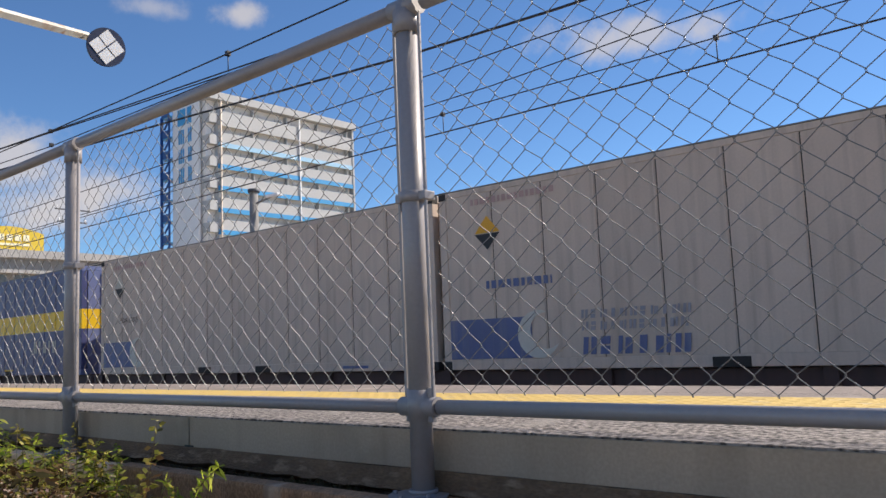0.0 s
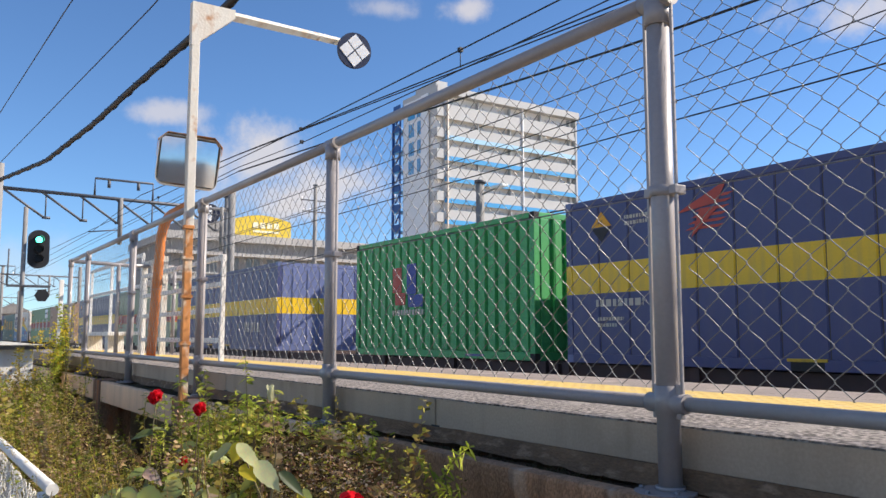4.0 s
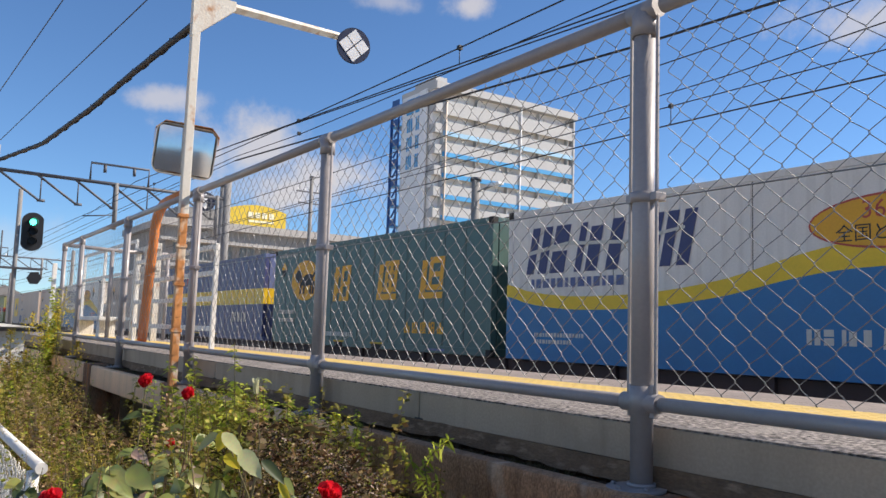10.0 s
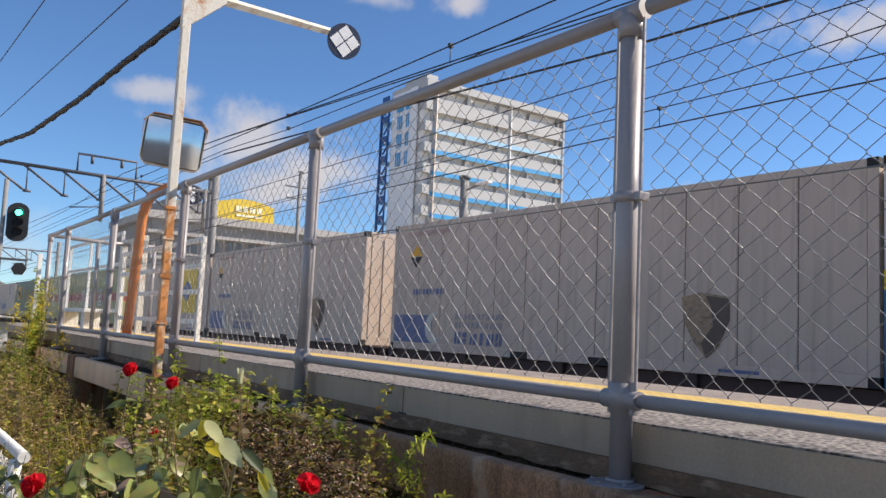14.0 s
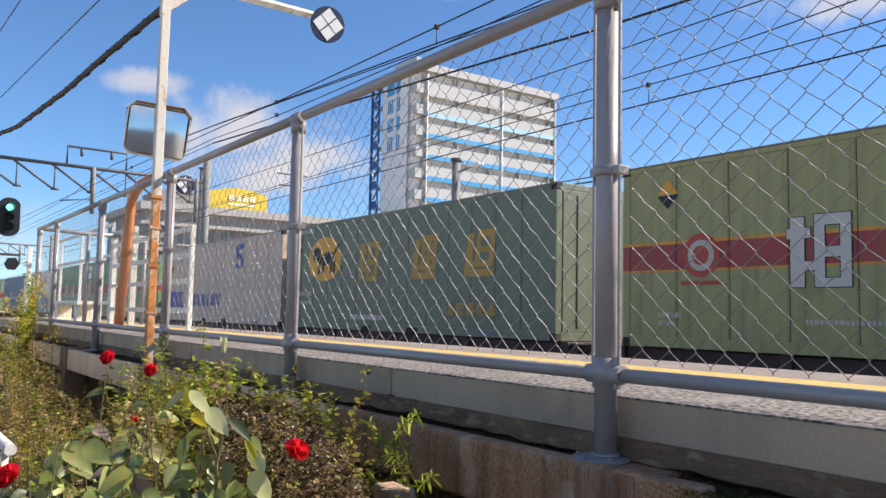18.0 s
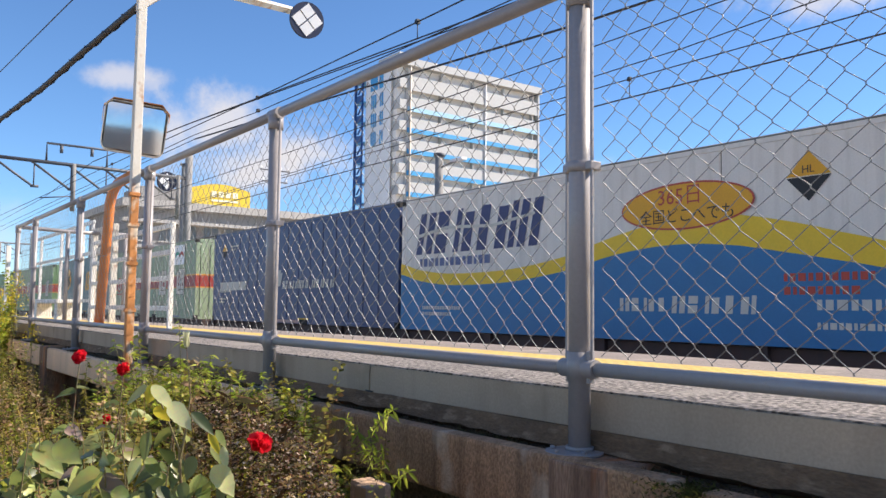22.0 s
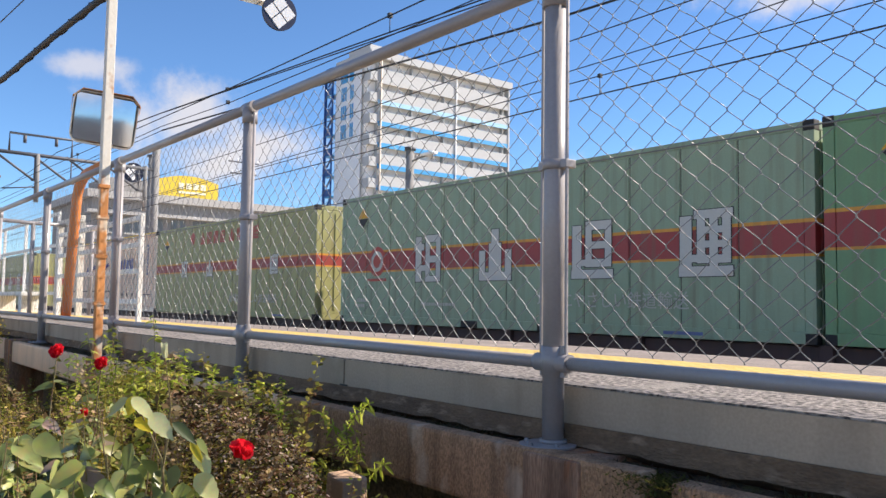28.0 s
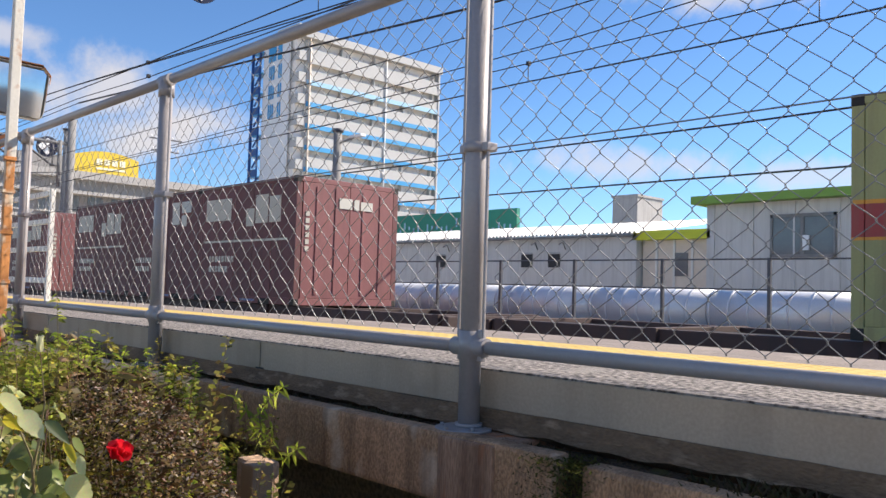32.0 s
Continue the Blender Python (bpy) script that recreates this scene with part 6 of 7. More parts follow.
# the dark station house behind, seen only in the mirror
tagged(link("station_house", box(24, 36, -12, -2.5, GROUND, 3.6), grey_wall), "plain grey station house seen only in the mirror", "building")
stump = empty("wooden_stake", (0, 0, 0), "short weathered tan wooden stake among the weeds", "stake")
part("stake", box(-1.945, -1.885, 1.47, 1.53, GROUND + 0.1, -0.175, 0.006), surface("tan_wood", (0.34, 0.22, 0.13), 0.85, 0, 0.2, 6, 80, 0.3, along=(6, 6, 1)), stump)


def signal():
    ob = empty("railway_signal", (0, 0, 0), "black oval railway signal showing green on its mast", "signal")
    x, y = -38.0, 4.92
    part("mast", bar([(x, y - 0.55, GROUND), (x, y - 0.55, 5.7)], 0.09, 12), pole_grey, ob)
    head = bmesh.new()
    outline = []
    for k in range(24):
        a = 2 * math.pi * k / 24
        outline.append((0.42 * math.cos(a), 0.36 * math.sin(a) + (0.45 if math.sin(a) > 0 else -0.45)))
    a = [head.verts.new((x + 0.05, y + u, 3.95 + v)) for u, v in outline]
    b = [head.verts.new((x - 0.08, y + u, 3.95 + v)) for u, v in outline]
    head.faces.new(a)
    head.faces.new(b[::-1])
    for k in range(24):
        head.faces.new((b[k], b[(k + 1) % 24], a[(k + 1) % 24], a[k]))
    h = part("backboard", head, black_paint, ob)
    for v, m in ((0.40, lamp_green), (0.0, black_paint), (-0.4, black_paint)):
        l = part("lens", bar([(x + 0.06, y, 3.95 + v), (x + 0.08, y, 3.95 + v)], 0.13, 16), m, h)
        hood = bmesh.new()
        tube(hood, [(x + 0.05, y, 3.97 + v), (x + 0.33, y, 3.95 + v)], 0.17, 16, cap=False)
        part("lens_hood", hood, black_paint, h)
    part("platform_frame", box(x - 0.3, x + 0.3, y - 1.1, y + 0.5, 2.35, 2.42), steel_grey, ob)
    part("lower_signal", bar([(x, y + 0.2, 2.0), (x + 0.25, y + 0.2, 2.0)], 0.28, 6), black_paint, ob, "small black lower signal")
    part("guard", bar([(x, y - 1.1, 2.4), (x, y - 1.1, 3.9)], 0.03, 6), steel_grey, ob)


signal()


def service_pole(x, y, top, r, label, arms=(), boxed=False):
    ob = empty("utility_pole", (0, 0, 0), label, "pole", "poles")
    part("shaft", bar([(x, y, GROUND), (x, y, top)], r, 14, r * 0.8), pole_grey, ob)
    part("cap", bar([(x, y, top - 0.06), (x, y, top + 0.03)], r * 1.12, 14), steel_grey, ob)
    for z, w in arms:
        part("cross_arm", box(x - 0.05, x + 0.05, y - w, y + w, z - 0.05, z + 0.05), steel_grey, ob)
        for k in (-0.9, -0.4, 0.4, 0.9):
            part("insulator", bar([(x, y + k * w, z + 0.05), (x, y + k * w, z + 0.28)], 0.05, 8), sign_white, ob)
    if boxed:
        part("control_box", box(x - 0.22, x + 0.02, y - 0.3, y - 0.1, 1.75, 2.05, 0.01), black_paint, ob)
        part("notice", box(x - 0.62, x - 0.2, y - 0.16, y - 0.14, 2.3, 2.75), sign_white, ob, "white notice with red print")
        nb = bmesh.new()
        for i in range(3):
            block(nb, x - 0.56, x - 0.28, y - 0.172, y - 0.162, 2.38 + i * 0.12, 2.44 + i * 0.12)
        part("notice_print", nb, red_mark, ob)
        part("yellow_band", bar([(x, y, 0.75), (x, y, 1.05)], r * 1.05, 14), sign_yellow, ob)
        part("lamp_arm", bar([(x, y, 4.35), (x + 0.75, y + 0.1, 4.5)], 0.03, 6), pole_grey, ob)
        part("lamp_head", box(x + 0.5, x + 1.05, y, y + 0.2, 4.46, 4.54, 0.02), sign_white, ob)
    return ob


service_pole(-18.9, 14.0, 4.75, 0.15, "grey concrete pole with notice and small lamp", (), True)
p2 = service_pole(-41.0, 14.0, 7.5, 0.22, "grey concrete pole with round marker on an arm")
part("marker_arm", bar([(-41.0, 14.0, 6.55), (-43.6, 14.0, 6.9)], 0.05, 6), steel_grey, p2)
part("round_marker", bar([(-43.75, 13.95, 6.95), (-43.6, 13.9, 6.95)], 0.52, 24), blue_black, p2, "round dark marker with white diamond")
for i, j in ((0, 1), (0, -1), (1, 0), (-1, 0)):
    mk = bmesh.new()
    cy, cz = 13.9 + i * 0.24, 6.95 + j * 0.24
    mk.faces.new([mk.verts.new((-43.57, cy + a, cz + b)) for a, b in ((0.2, 0), (0, 0.2), (-0.2, 0), (0, -0.2))])
    part("white_quarter", mk, sign_white, p2)
service_pole(-65.4, 30.0, 13.6, 0.2, "tall grey utility pole with cross-arms", ((12.2, 1.4), (11.2, 1.2)))
service_pole(-96.0, 5.0, 9.5, 0.18, "grey utility pole with cross-arms", ((8.6, 1.2), (7.6, 1.2)))
service_pole(-88.0, 8.0, 7.0, 0.16, "grey utility pole with cross-arms", ((6.2, 1.0),))
service_pole(-29.8, 1.55, 5.6, 0.2, "grey concrete pole carrying the bundled cable")
service_pole(12.0, 3.3, 6.0, 0.15, "grey concrete pole carrying the bundled cable")

# ---- buildings beyond the tracks ----


def tower():
    """The ten-storey white block: access balconies along its sunny side, an outside stair at its end."""
    x0, x1, y0, y1, top = -97.2, -88.7, 58.0, 82.9, 32.7
    ob = empty("apartment_tower", (0, 0, 0), "white ten-storey apartment block with blue balcony rails", "building")
    wall = box(x0, x1 - 0.8, y0, y1, GROUND, top)
    w = part("wall", wall, tower_recess, ob, "recessed beige balcony wall, lightened against overhang shade")
    part("end_wall", box(x0 + 0.1, x1 - 3.0, y0 - 0.25, y0, GROUND, top + 0.3), tower_end, ob, "pale blue-white end wall, lightened against its shade")
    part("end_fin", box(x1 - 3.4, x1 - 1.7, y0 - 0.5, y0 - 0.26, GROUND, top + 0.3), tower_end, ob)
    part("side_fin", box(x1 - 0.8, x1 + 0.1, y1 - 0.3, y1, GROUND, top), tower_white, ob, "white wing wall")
    part("roof", box(x0 - 0.2, x1 + 0.35, y0 - 0.2, y1 + 0.3, top, top + 1.0), tower_white, ob, "white flat roof with deep edge")
    part("lift_house", box(x0 + 2.6, x1 - 0.6, y0 + 0.2, y0 + 2.0, top + 1.0, top + 1.9), tower_white, ob)
    fl = 2.86
    for k in range(11):
        z = top - fl * (k + 1)
        if z < GROUND:
            break
        b = part("balcony", box(x1 - 0.8, x1, y0 + 1.2, y1 - 0.3, z - 0.16, z), tower_white, ob, "white balcony slab")
        front = tower_white if k < 1 else (tower_pale if k < 2 else tower_blue)
        part("parapet", box(x1 - 0.10, x1, y0 + 1.2, y1 - 0.3, z, z + 1.55), tower_white, b)
        part("edge_band", box(x1 - 0.06, x1 + 0.05, y0 + 1.2, y1 - 0.3, z - 0.42, z + 0.20), front, b)
        for j in range(8):
            yy = y0 + 2.4 + j * 2.85
            d = part("window", box(x1 - 0.82, x1 - 0.77, yy, yy + 1.5, z + 0.2, z + 2.15), curtain_glass, ob)
            part("frame", box(x1 - 0.83, x1 - 0.75, yy - 0.1, yy, z + 0.2, z + 2.2), tower_white, d)
        for j in range(5):
            yy = y0 + 1.2 + j * 5.6
            part("partition", box(x1 - 0.78, x1 - 0.12, yy, yy + 0.12, z, z + fl - 0.17), tower_white, b)
        # vertical slots of the corner bay
        part("corner_slot", box(x1 - 1.7, x1 - 0.02, y0 - 0.02, y0 + 1.18, z - 0.16, z + 1.1), tower_white, ob)
    for xx in (x1 - 1.0,):
        part("down_pipe", bar([(x1 + 0.12, y0 + 1.6, GROUND), (x1 + 0.12, y0 + 1.6, top)], 0.12, 8), beige_wall, ob)
        part("down_pipe", bar([(x1 + 0.12, y0 + 14.5, GROUND), (x1 + 0.12, y0 + 14.5, top)], 0.09, 8), sign_white, ob)
    # painted panels near the top of the end wall
    for cx in (x0 + 2.3, x0 + 4.6):
        part("blue_header", box(cx - 0.85, cx + 0.95, y0 - 0.34, y0 - 0.262, top - 2.4, top - 0.2), tower_blue, ob)
        for r in range(3):
            zz = top - 4.9 - r * 2.6
            g = bmesh.new()
            for dx in (-0.65, -0.15, 0.35):
                block(g, cx + dx, cx + dx + 0.28, y0 - 0.33, y0 - 0.262, zz, zz + 1.9)
            part("blue_panel_mark", g, tower_blue, ob, "plain blue bars on the end wall")
    st = part("stair_tower", bar([(x0 - 2.1, y0 - 0.6, GROUND), (x0 - 2.1, y0 - 0.6, top - 0.5)], 0.24, 6), deep_blue, ob, "blue outside stair")
    part("stair_post", bar([(x0 - 0.2, y0 - 0.6, GROUND), (x0 - 0.2, y0 - 0.6, top - 0.5)], 0.15, 6), deep_blue, st)
    for k in range(11):
        z = top - 0.6 - fl * k
        if z < 0:
            break
        part("landing", box(x0 - 2.1, x0 + 0.1, y0 - 0.6, y0 + 1.6, z - 0.15, z), tower_blue, st)
        part("landing_rail", box(x0 - 2.1, x0 - 0.2, y0 - 0.65, y0 - 0.58, z, z + 1.0), deep_blue, st)
        part("flight", bar([(x0 - 1.9, y0 - 0.3, z - 1.5), (x0 - 0.3, y0 - 0.3, z)], 0.16, 4), deep_blue, st)


tower()


def office():
    x, y0, y1, top = -76.0, 20.5, 40.0, 9.3
    ob = empty("office_building", (0, 0, 0), "long grey three-storey building with pale eaves", "building")
    part("wall", box(x - 14, x, y0, y1, GROUND, top), grey_wall, ob)
    part("roof", box(x - 14.6, x + 0.7, y0 - 0.6, y1 + 0.6, top, top + 0.7), office_pale, ob, "pale flat roof edge")
    part("eave", box(x - 0.1, x + 0.9, y0 - 0.6, y1 + 0.6, top - 1.4, top - 1.1), office_pale, ob)
    for k in range(3):
        z = top - 3.2 - k * 3.1
        part("band", box(x, x + 0.25, y0, y1, z - 0.5, z - 0.2), office_pale, ob)
        for j in range(9):
            yy = y0 + 0.8 + j * 2.12
            wdw = part("window", box(x, x + 0.05, yy, yy + 1.35, z + 0.2, z + 1.7), glass_dark, ob)
            part("frame", box(x, x + 0.10, yy + 0.62, yy + 0.72, z + 0.2, z + 1.7), office_pale, wdw)
            part("sill", box(x, x + 0.18, yy - 0.1, yy + 1.45, z + 0.08, z + 0.19), office_pale, wdw)
    part("roof_house", box(x - 9, x - 3, y0 + 2.0, y0 + 6.0, top + 0.7, top + 2.4), grey_wall, ob)


office()
board = empty("billboard", (0, 0, 0), "curved-top yellow rooftop billboard with small block lettering", "billboard")
bb = bmesh.new()
prof = [(26.6, 10.0)] + [(26.6 + 6.0 * k / 12, 11.75 + 0.55 * math.sin(math.pi * k / 12)) for k in range(13)] + [(32.6, 10.0)]
fa = [bb.verts.new((-76.9, y, z)) for y, z in prof]
fb = [bb.verts.new((-77.3, y, z)) for y, z in prof]
bb.faces.new(fa)
bb.faces.new(fb[::-1])
for i in range(len(prof)):
    k = (i + 1) % len(prof)
    bb.faces.new((fa[k], fa[i], fb[i], fb[k]))
part("panel", bb, sign_yellow, board)
lt = bmesh.new()
for i in range(4):
    block(lt, -76.88, -76.84, 28.6 + i * 0.72, 29.12 + i * 0.72, 11.0, 11.55)
block(lt, -76.88, -76.84, 28.6, 31.3, 10.55, 10.75)
part("block_lettering", lt, surface("pale_lettering", (0.90, 0.84, 0.60), 0.6), board)
for y in (27.2, 29.6, 32.0):
    part("stay", bar([(-77.2, y, 9.9), (-78.6, y, 11.2)], 0.06, 6), steel_grey, board)


def shed():
    ob = empty("warehouse", (0, 0, 0), "long low grey warehouse with corrugated roof edge", "building")
    part("wall", box(-34, -14.15, 22.0, 34.0, GROUND, 2.2), shed_wall, ob)
    rf = bmesh.new()
    prev = None
    for i in range(400):
        xx = -34.3 + i * 20.3 / 399
        z = 2.24 + 0.05 * math.sin(i * 1.9)
        r = [rf.verts.new((xx, 21.75, z)), rf.verts.new((xx, 28, z + 0.9)), rf.verts.new((xx, 21.75, z - 0.03))]
        if prev:
            rf.faces.new((prev[0], r[0], r[1], prev[1]))
            rf.faces.new((prev[2], r[2], r[0], prev[0]))
        prev = r
    part("roof", rf, shed_roof, ob, "light corrugated roof")
    part("gutter", bar([(-34.3, 21.72, 2.14), (-14.1, 21.72, 2.14)], 0.05, 8), pole_grey, ob)
    for x in (-22.9, -18.55, -17.35, -27.4, -31.0):
        v = part("vent_window", box(x - 0.24, x + 0.24, 21.95, 22.02, 1.15, 1.6), black_paint, ob, "small dark square vent")
        part("frame", box(x - 0.28, x + 0.28, 21.93, 21.95, 1.6, 1.66), office_pale, v)
        part("swan_neck", bar([(x + 0.5, 21.95, 1.75), (x + 0.5, 21.8, 2.0), (x + 0.5, 21.6, 1.9)], 0.025, 6), pole_grey, ob)


shed()


def kiosk():
    ob = empty("small_house", (0, 0, 0), "small beige house with lime-yellow roof edge", "house")
    part("wall", box(-14.1, -11.85, 22.3, 27, GROUND, 2.0), beige_wall, ob)
    part("roof", box(-14.3, -11.7, 22.0, 27.2, 2.0, 2.28), lime_paint, ob, "lime-yellow fascia")
    part("window", box(-13.0, -12.55, 22.26, 22.29, 0.9, 1.6), glass_dark, ob)
    for x in (-13.6, -13.0, -12.4):
        part("pilaster", box(x - 0.03, x + 0.03, 22.25, 22.295, 0.0, 2.0), white_paint, ob)


kiosk()


def long_house():
    ob = empty("workshop", (0, 0, 0), "grey clad workshop with green roof edge and wide window", "building")
    part("wall", box(-11.8, 16, 22.0, 34, GROUND, 2.95), shed_wall, ob)
    part("roof", box(-12.1, 16.3, 21.6, 34.3, 2.95, 3.18), leaf_fascia, ob, "green fascia")
    for x in (-9.05, -3.5, 2.0, 7.5):
        w = part("window", box(x - 0.82, x + 0.82, 21.97, 21.99, 1.48, 2.52), glass_dark, ob, "wide sliding window")
        for a, b, c, d in ((-0.86, 0.86, 2.50, 2.58), (-0.86, 0.86, 1.42, 1.5), (-0.86, -0.80, 1.42, 2.58), (0.80, 0.86, 1.42, 2.58), (-0.04, 0.04, 1.5, 2.5)):
            part("frame", box(x + a, x + b, 21.93, 21.965, c, d), pole_grey, w)
    for i in range(24):
        part("cladding_rib", box(-11.6 + i * 1.15, -11.55 + i * 1.15, 21.96, 21.998, GROUND, 2.94), shed_wall, ob)
    part("fixture", box(-9.02, -8.85, 21.88, 21.93, 1.6, 2.0, 0.01), sign_white, ob)


long_house()
gb = empty("green_hoarding", (0, 0, 0), "dark green hoarding with pale scribbled marks", "hoarding")
part("panel", box(-48.5, -34.9, 40.0, 40.3, GROUND, 5.75), green_board, gb)
sq = bmesh.new()
rg = random.Random(5)
for i in range(26):
    x = -48 + i * 0.5
    z = 4.4 + rg.uniform(-0.2, 0.3)
    block(sq, x, x + 0.12, 39.95, 39.99, z, z + rg.uniform(0.2, 0.7))
part("pale_marks", sq, tower_pale, gb)
ch = empty("concrete_tower", (0, 0, 0), "low grey concrete tank tower", "tower")
part("shaft", box(-20.6, -19.35, 30, 32, GROUND, 4.5, 0.02), office_pale, ch)
part("cap", box(-20.65, -19.3, 29.95, 32.05, 4.5, 4.6), office_pale, ch)
yb = empty("lime_depot", (0, 0, 0), "beige depot with lime-yellow eave beyond the tracks", "building")
part("wall", box(17, 60, 24, 36, GROUND, 3.2), beige_wall, yb)
part("roof", box(16.6, 60.5, 23.6, 36.4, 3.2, 3.5), lime_paint, yb)

# silver lagged pipe and track-side fence
duct = empty("lagged_pipe", (0, 0, 0), "long silver sheet-clad pipe lying on concrete", "pipe")
for i in range(22):
    x = -46 + i * 2.9
    part("cladding", bar([(x, 16.0, 0.01), (x + 2.88, 16.0, 0.01)], 0.44, 28), aluminium, duct, "silver metal cladding")
    for k in range(7):
        part("band", bar([(x + 0.40 * k + 0.02, 16.0, 0.01), (x + 0.40 * k + 0.07, 16.0, 0.01)], 0.455, 28), aluminium, duct)
part("plinth", box(-46, 18, 15.3, 16.8, GROUND, -0.44), office_pale, duct, "pale concrete plinth")
tagged(link("track_side_wall", box(-300, 200, 14.75, 14.95, GROUND, -0.42), office_pale), "low pale concrete wall beside the far track", "wall", kind="structure")
tf = empty("track_side_fence", (0, 0, 0), "thin grey steel fence beside the far track", "fence")
for i in range(44):
    x = -75.0 + i * 2.14
    part("post", box(x - 0.03, x + 0.03, 14.47, 14.53, GROUND, 1.02), steel_grey, tf)
for z in (1.0, 0.45):
    part("rail", bar([(-75, 14.5, z), (19, 14.5, z)], 0.018, 6), steel_grey, tf)
part("back_bank", box(-300, 200, 13.2, 14.74, GROUND, RAIL + 0.05), ballast, tf)

# distance: low roofs and wooded hills
def ridge(name, y, h, seed, material, label, step=6.0, x0=-900, x1=500):
    bm = bmesh.new()
    a, b = [], []
    n = int((x1 - x0) / step)
    for i in range(n + 1):
        x = x0 + i * step
        z = h * (0.55 + 0.45 * noise.fractal((x * 0.006, seed, 0), 1.0, 2.0, 5)) + 0.6 * noise.noise((x * 0.2, seed, 1))
        a.append(bm.verts.new((x, y, GROUND)))
        b.append(bm.verts.new((x, y + 12, max(z, 1.0))))
    for i in range(n):
        bm.faces.new((a[i], a[i + 1], b[i + 1], b[i]))
    return tagged(link(name, bm, material), label, "hills", kind="structure")


ridge("far_hill", 420, 20, 1.3, hill_mat, "low wooded hills in the distance")
hill2 = bmesh.new()
pa, pb = [], []
for i in range(80):
    y = -400 + i * 14
    z = 10 + 8 * noise.fractal((y * 0.01, 7.7, 0), 1.0, 2.0, 4)
    pa.append(hill2.verts.new((-620, y, GROUND)))
    pb.append(hill2.verts.new((-640, y, max(z, 3))))
for i in range(79):
    hill2.faces.new((pa[i + 1], pa[i], pb[i], pb[i + 1]))
tagged(link("far_hill", hill2, hill_mat), "low wooded hills in the distance", "hills", kind="structure")
rr = random.Random(11)
for i in range(16):
    x = -150 - rr.uniform(0, 160)
    y = 16 + rr.uniform(0, 90)
    h = rr.uniform(3.5, 8)
    w, d = rr.uniform(6, 12), rr.uniform(6, 12)
    o = empty("town_house", (x, y, GROUND), "small pale town house far along the line", "house", "far houses")
    part("wall", box(-w / 2, w / 2, -d / 2, d / 2, 0, h), beige_wall if i % 2 else grey_wall, o)
    rf = bmesh.new()
    v = [rf.verts.new(p) for p in ((-w / 2 - 0.4, -d / 2 - 0.4, h), (w / 2 + 0.4, -d / 2 - 0.4, h), (w / 2 + 0.4, d / 2 + 0.4, h), (-w / 2 - 0.4, d / 2 + 0.4, h), (-w / 2 - 0.4, 0, h + 2), (w / 2 + 0.4, 0, h + 2))]
    for f in ((0, 1, 5, 4), (2, 3, 4, 5), (1, 2, 5), (3, 0, 4), (3, 2, 1, 0)):
        rf.faces.new([v[k] for k in f])
    part("roof", rf, pole_grey if i % 3 else steel_grey, o)
    for k in range(2):
        part("window", box(w / 2, w / 2 + 0.05, -1.5 + k * 2, -0.6 + k * 2, 1.0, 2.2), glass_dark, o)

# ---- plants ----


class Leaves:
    """Gathers many small blades and stems into one mesh."""

    def __init__(self, form=((0, 0.12), (0.3, 0.9), (0.65, 0.85), (1.0, 0.05))):
        self.v, self.f, self.form = [], [], form

    def blade(self, p, way, up, length, width, fold=0.25, droop=0.2):
        way, up = way.normalized(), up.normalized()
        side = way.cross(up)
        if side.length < 1e-4:
            side = Vector((1, 0, 0))
        side.normalize()
        up = side.cross(way)
        i = len(self.v)
        for u, w in self.form:
            c = p + way * length * u - Vector((0, 0, 1)) * droop * length * u * u
            self.v.append((c - side * width * w / 2 + up * fold * width * w * 0.5)[:])
            self.v.append(c[:])
            self.v.append((c + side * width * w / 2 + up * fold * width * w * 0.5)[:])
        for k in range(len(self.form) - 1):
            a = i + k * 3
            self.f += [(a, a + 1, a + 4, a + 3), (a + 1, a + 2, a + 5, a + 4)]

    def sliver(self, p, way, up, length, width):
        way = way.normalized()
        side = way.cross(up)
        if side.length < 1e-4:
            side = Vector((1, 0, 0))
        side.normalize()
        i = len(self.v)
        m = p + way * length * 0.5
        self.v += [p[:], (m + side * width / 2)[:], (p + way * length)[:], (m - side * width / 2)[:]]
        self.f.append((i, i + 1, i + 2, i + 3))

    def stalk(self, pts, r):
        i = len(self.v)
        n = len(pts)
        for k, p in enumerate(pts):
            rr = r * (1 - 0.75 * k / (n - 1))
            for a in (0, 2.1, 4.2):
                self.v.append((p[0] + rr * math.cos(a), p[1] + rr * math.sin(a), p[2]))
        for k in range(n - 1):
            for a in range(3):
                self.f.append((i + k * 3 + a, i + k * 3 + (a + 1) % 3, i + k * 3 + 3 + (a + 1) % 3, i + k * 3 + 3 + a))

    def mesh(self, name):
        me = bpy.data.meshes.new(name)
        me.from_pydata(self.v, [], self.f)
        return me


rng = random.Random(3)


def rand_dir(flat=0.4):
    a = rng.uniform(0, 2 * math.pi)
    return Vector((math.cos(a), math.sin(a), rng.uniform(-flat, flat)))


def crest(x):
    """How high the growth reaches along the bank."""
    h = 0.0 + 0.12 * noise.noise((x * 0.9, 1.6, 2.0)) + 0.05 * noise.noise((x * 3.1, 0.6, 2.0))
    if x > -2.9:
        h -= (x + 2.9) * 0.12
    if x > -2.45:
        h -= (x + 2.45) * 0.55
    if x < -3.9:
        h -= min(0.28, (-3.9 - x) * 0.35)
    if x < -8.2:
        h += min(0.22, (-8.2 - x) * 0.5)
    if -3.7 < x < -2.6:
        h += 0.06
    return h


def on_bank(x, y, z):
    """The growth rises from the platform's foot towards the path: x and z are given at its back, 1.65 m out."""
    k = (y - 0.4) / 1.25
    return Vector((-0.15 + (x + 0.15) * k, y, 0.28 - (0.28 - z) * k))


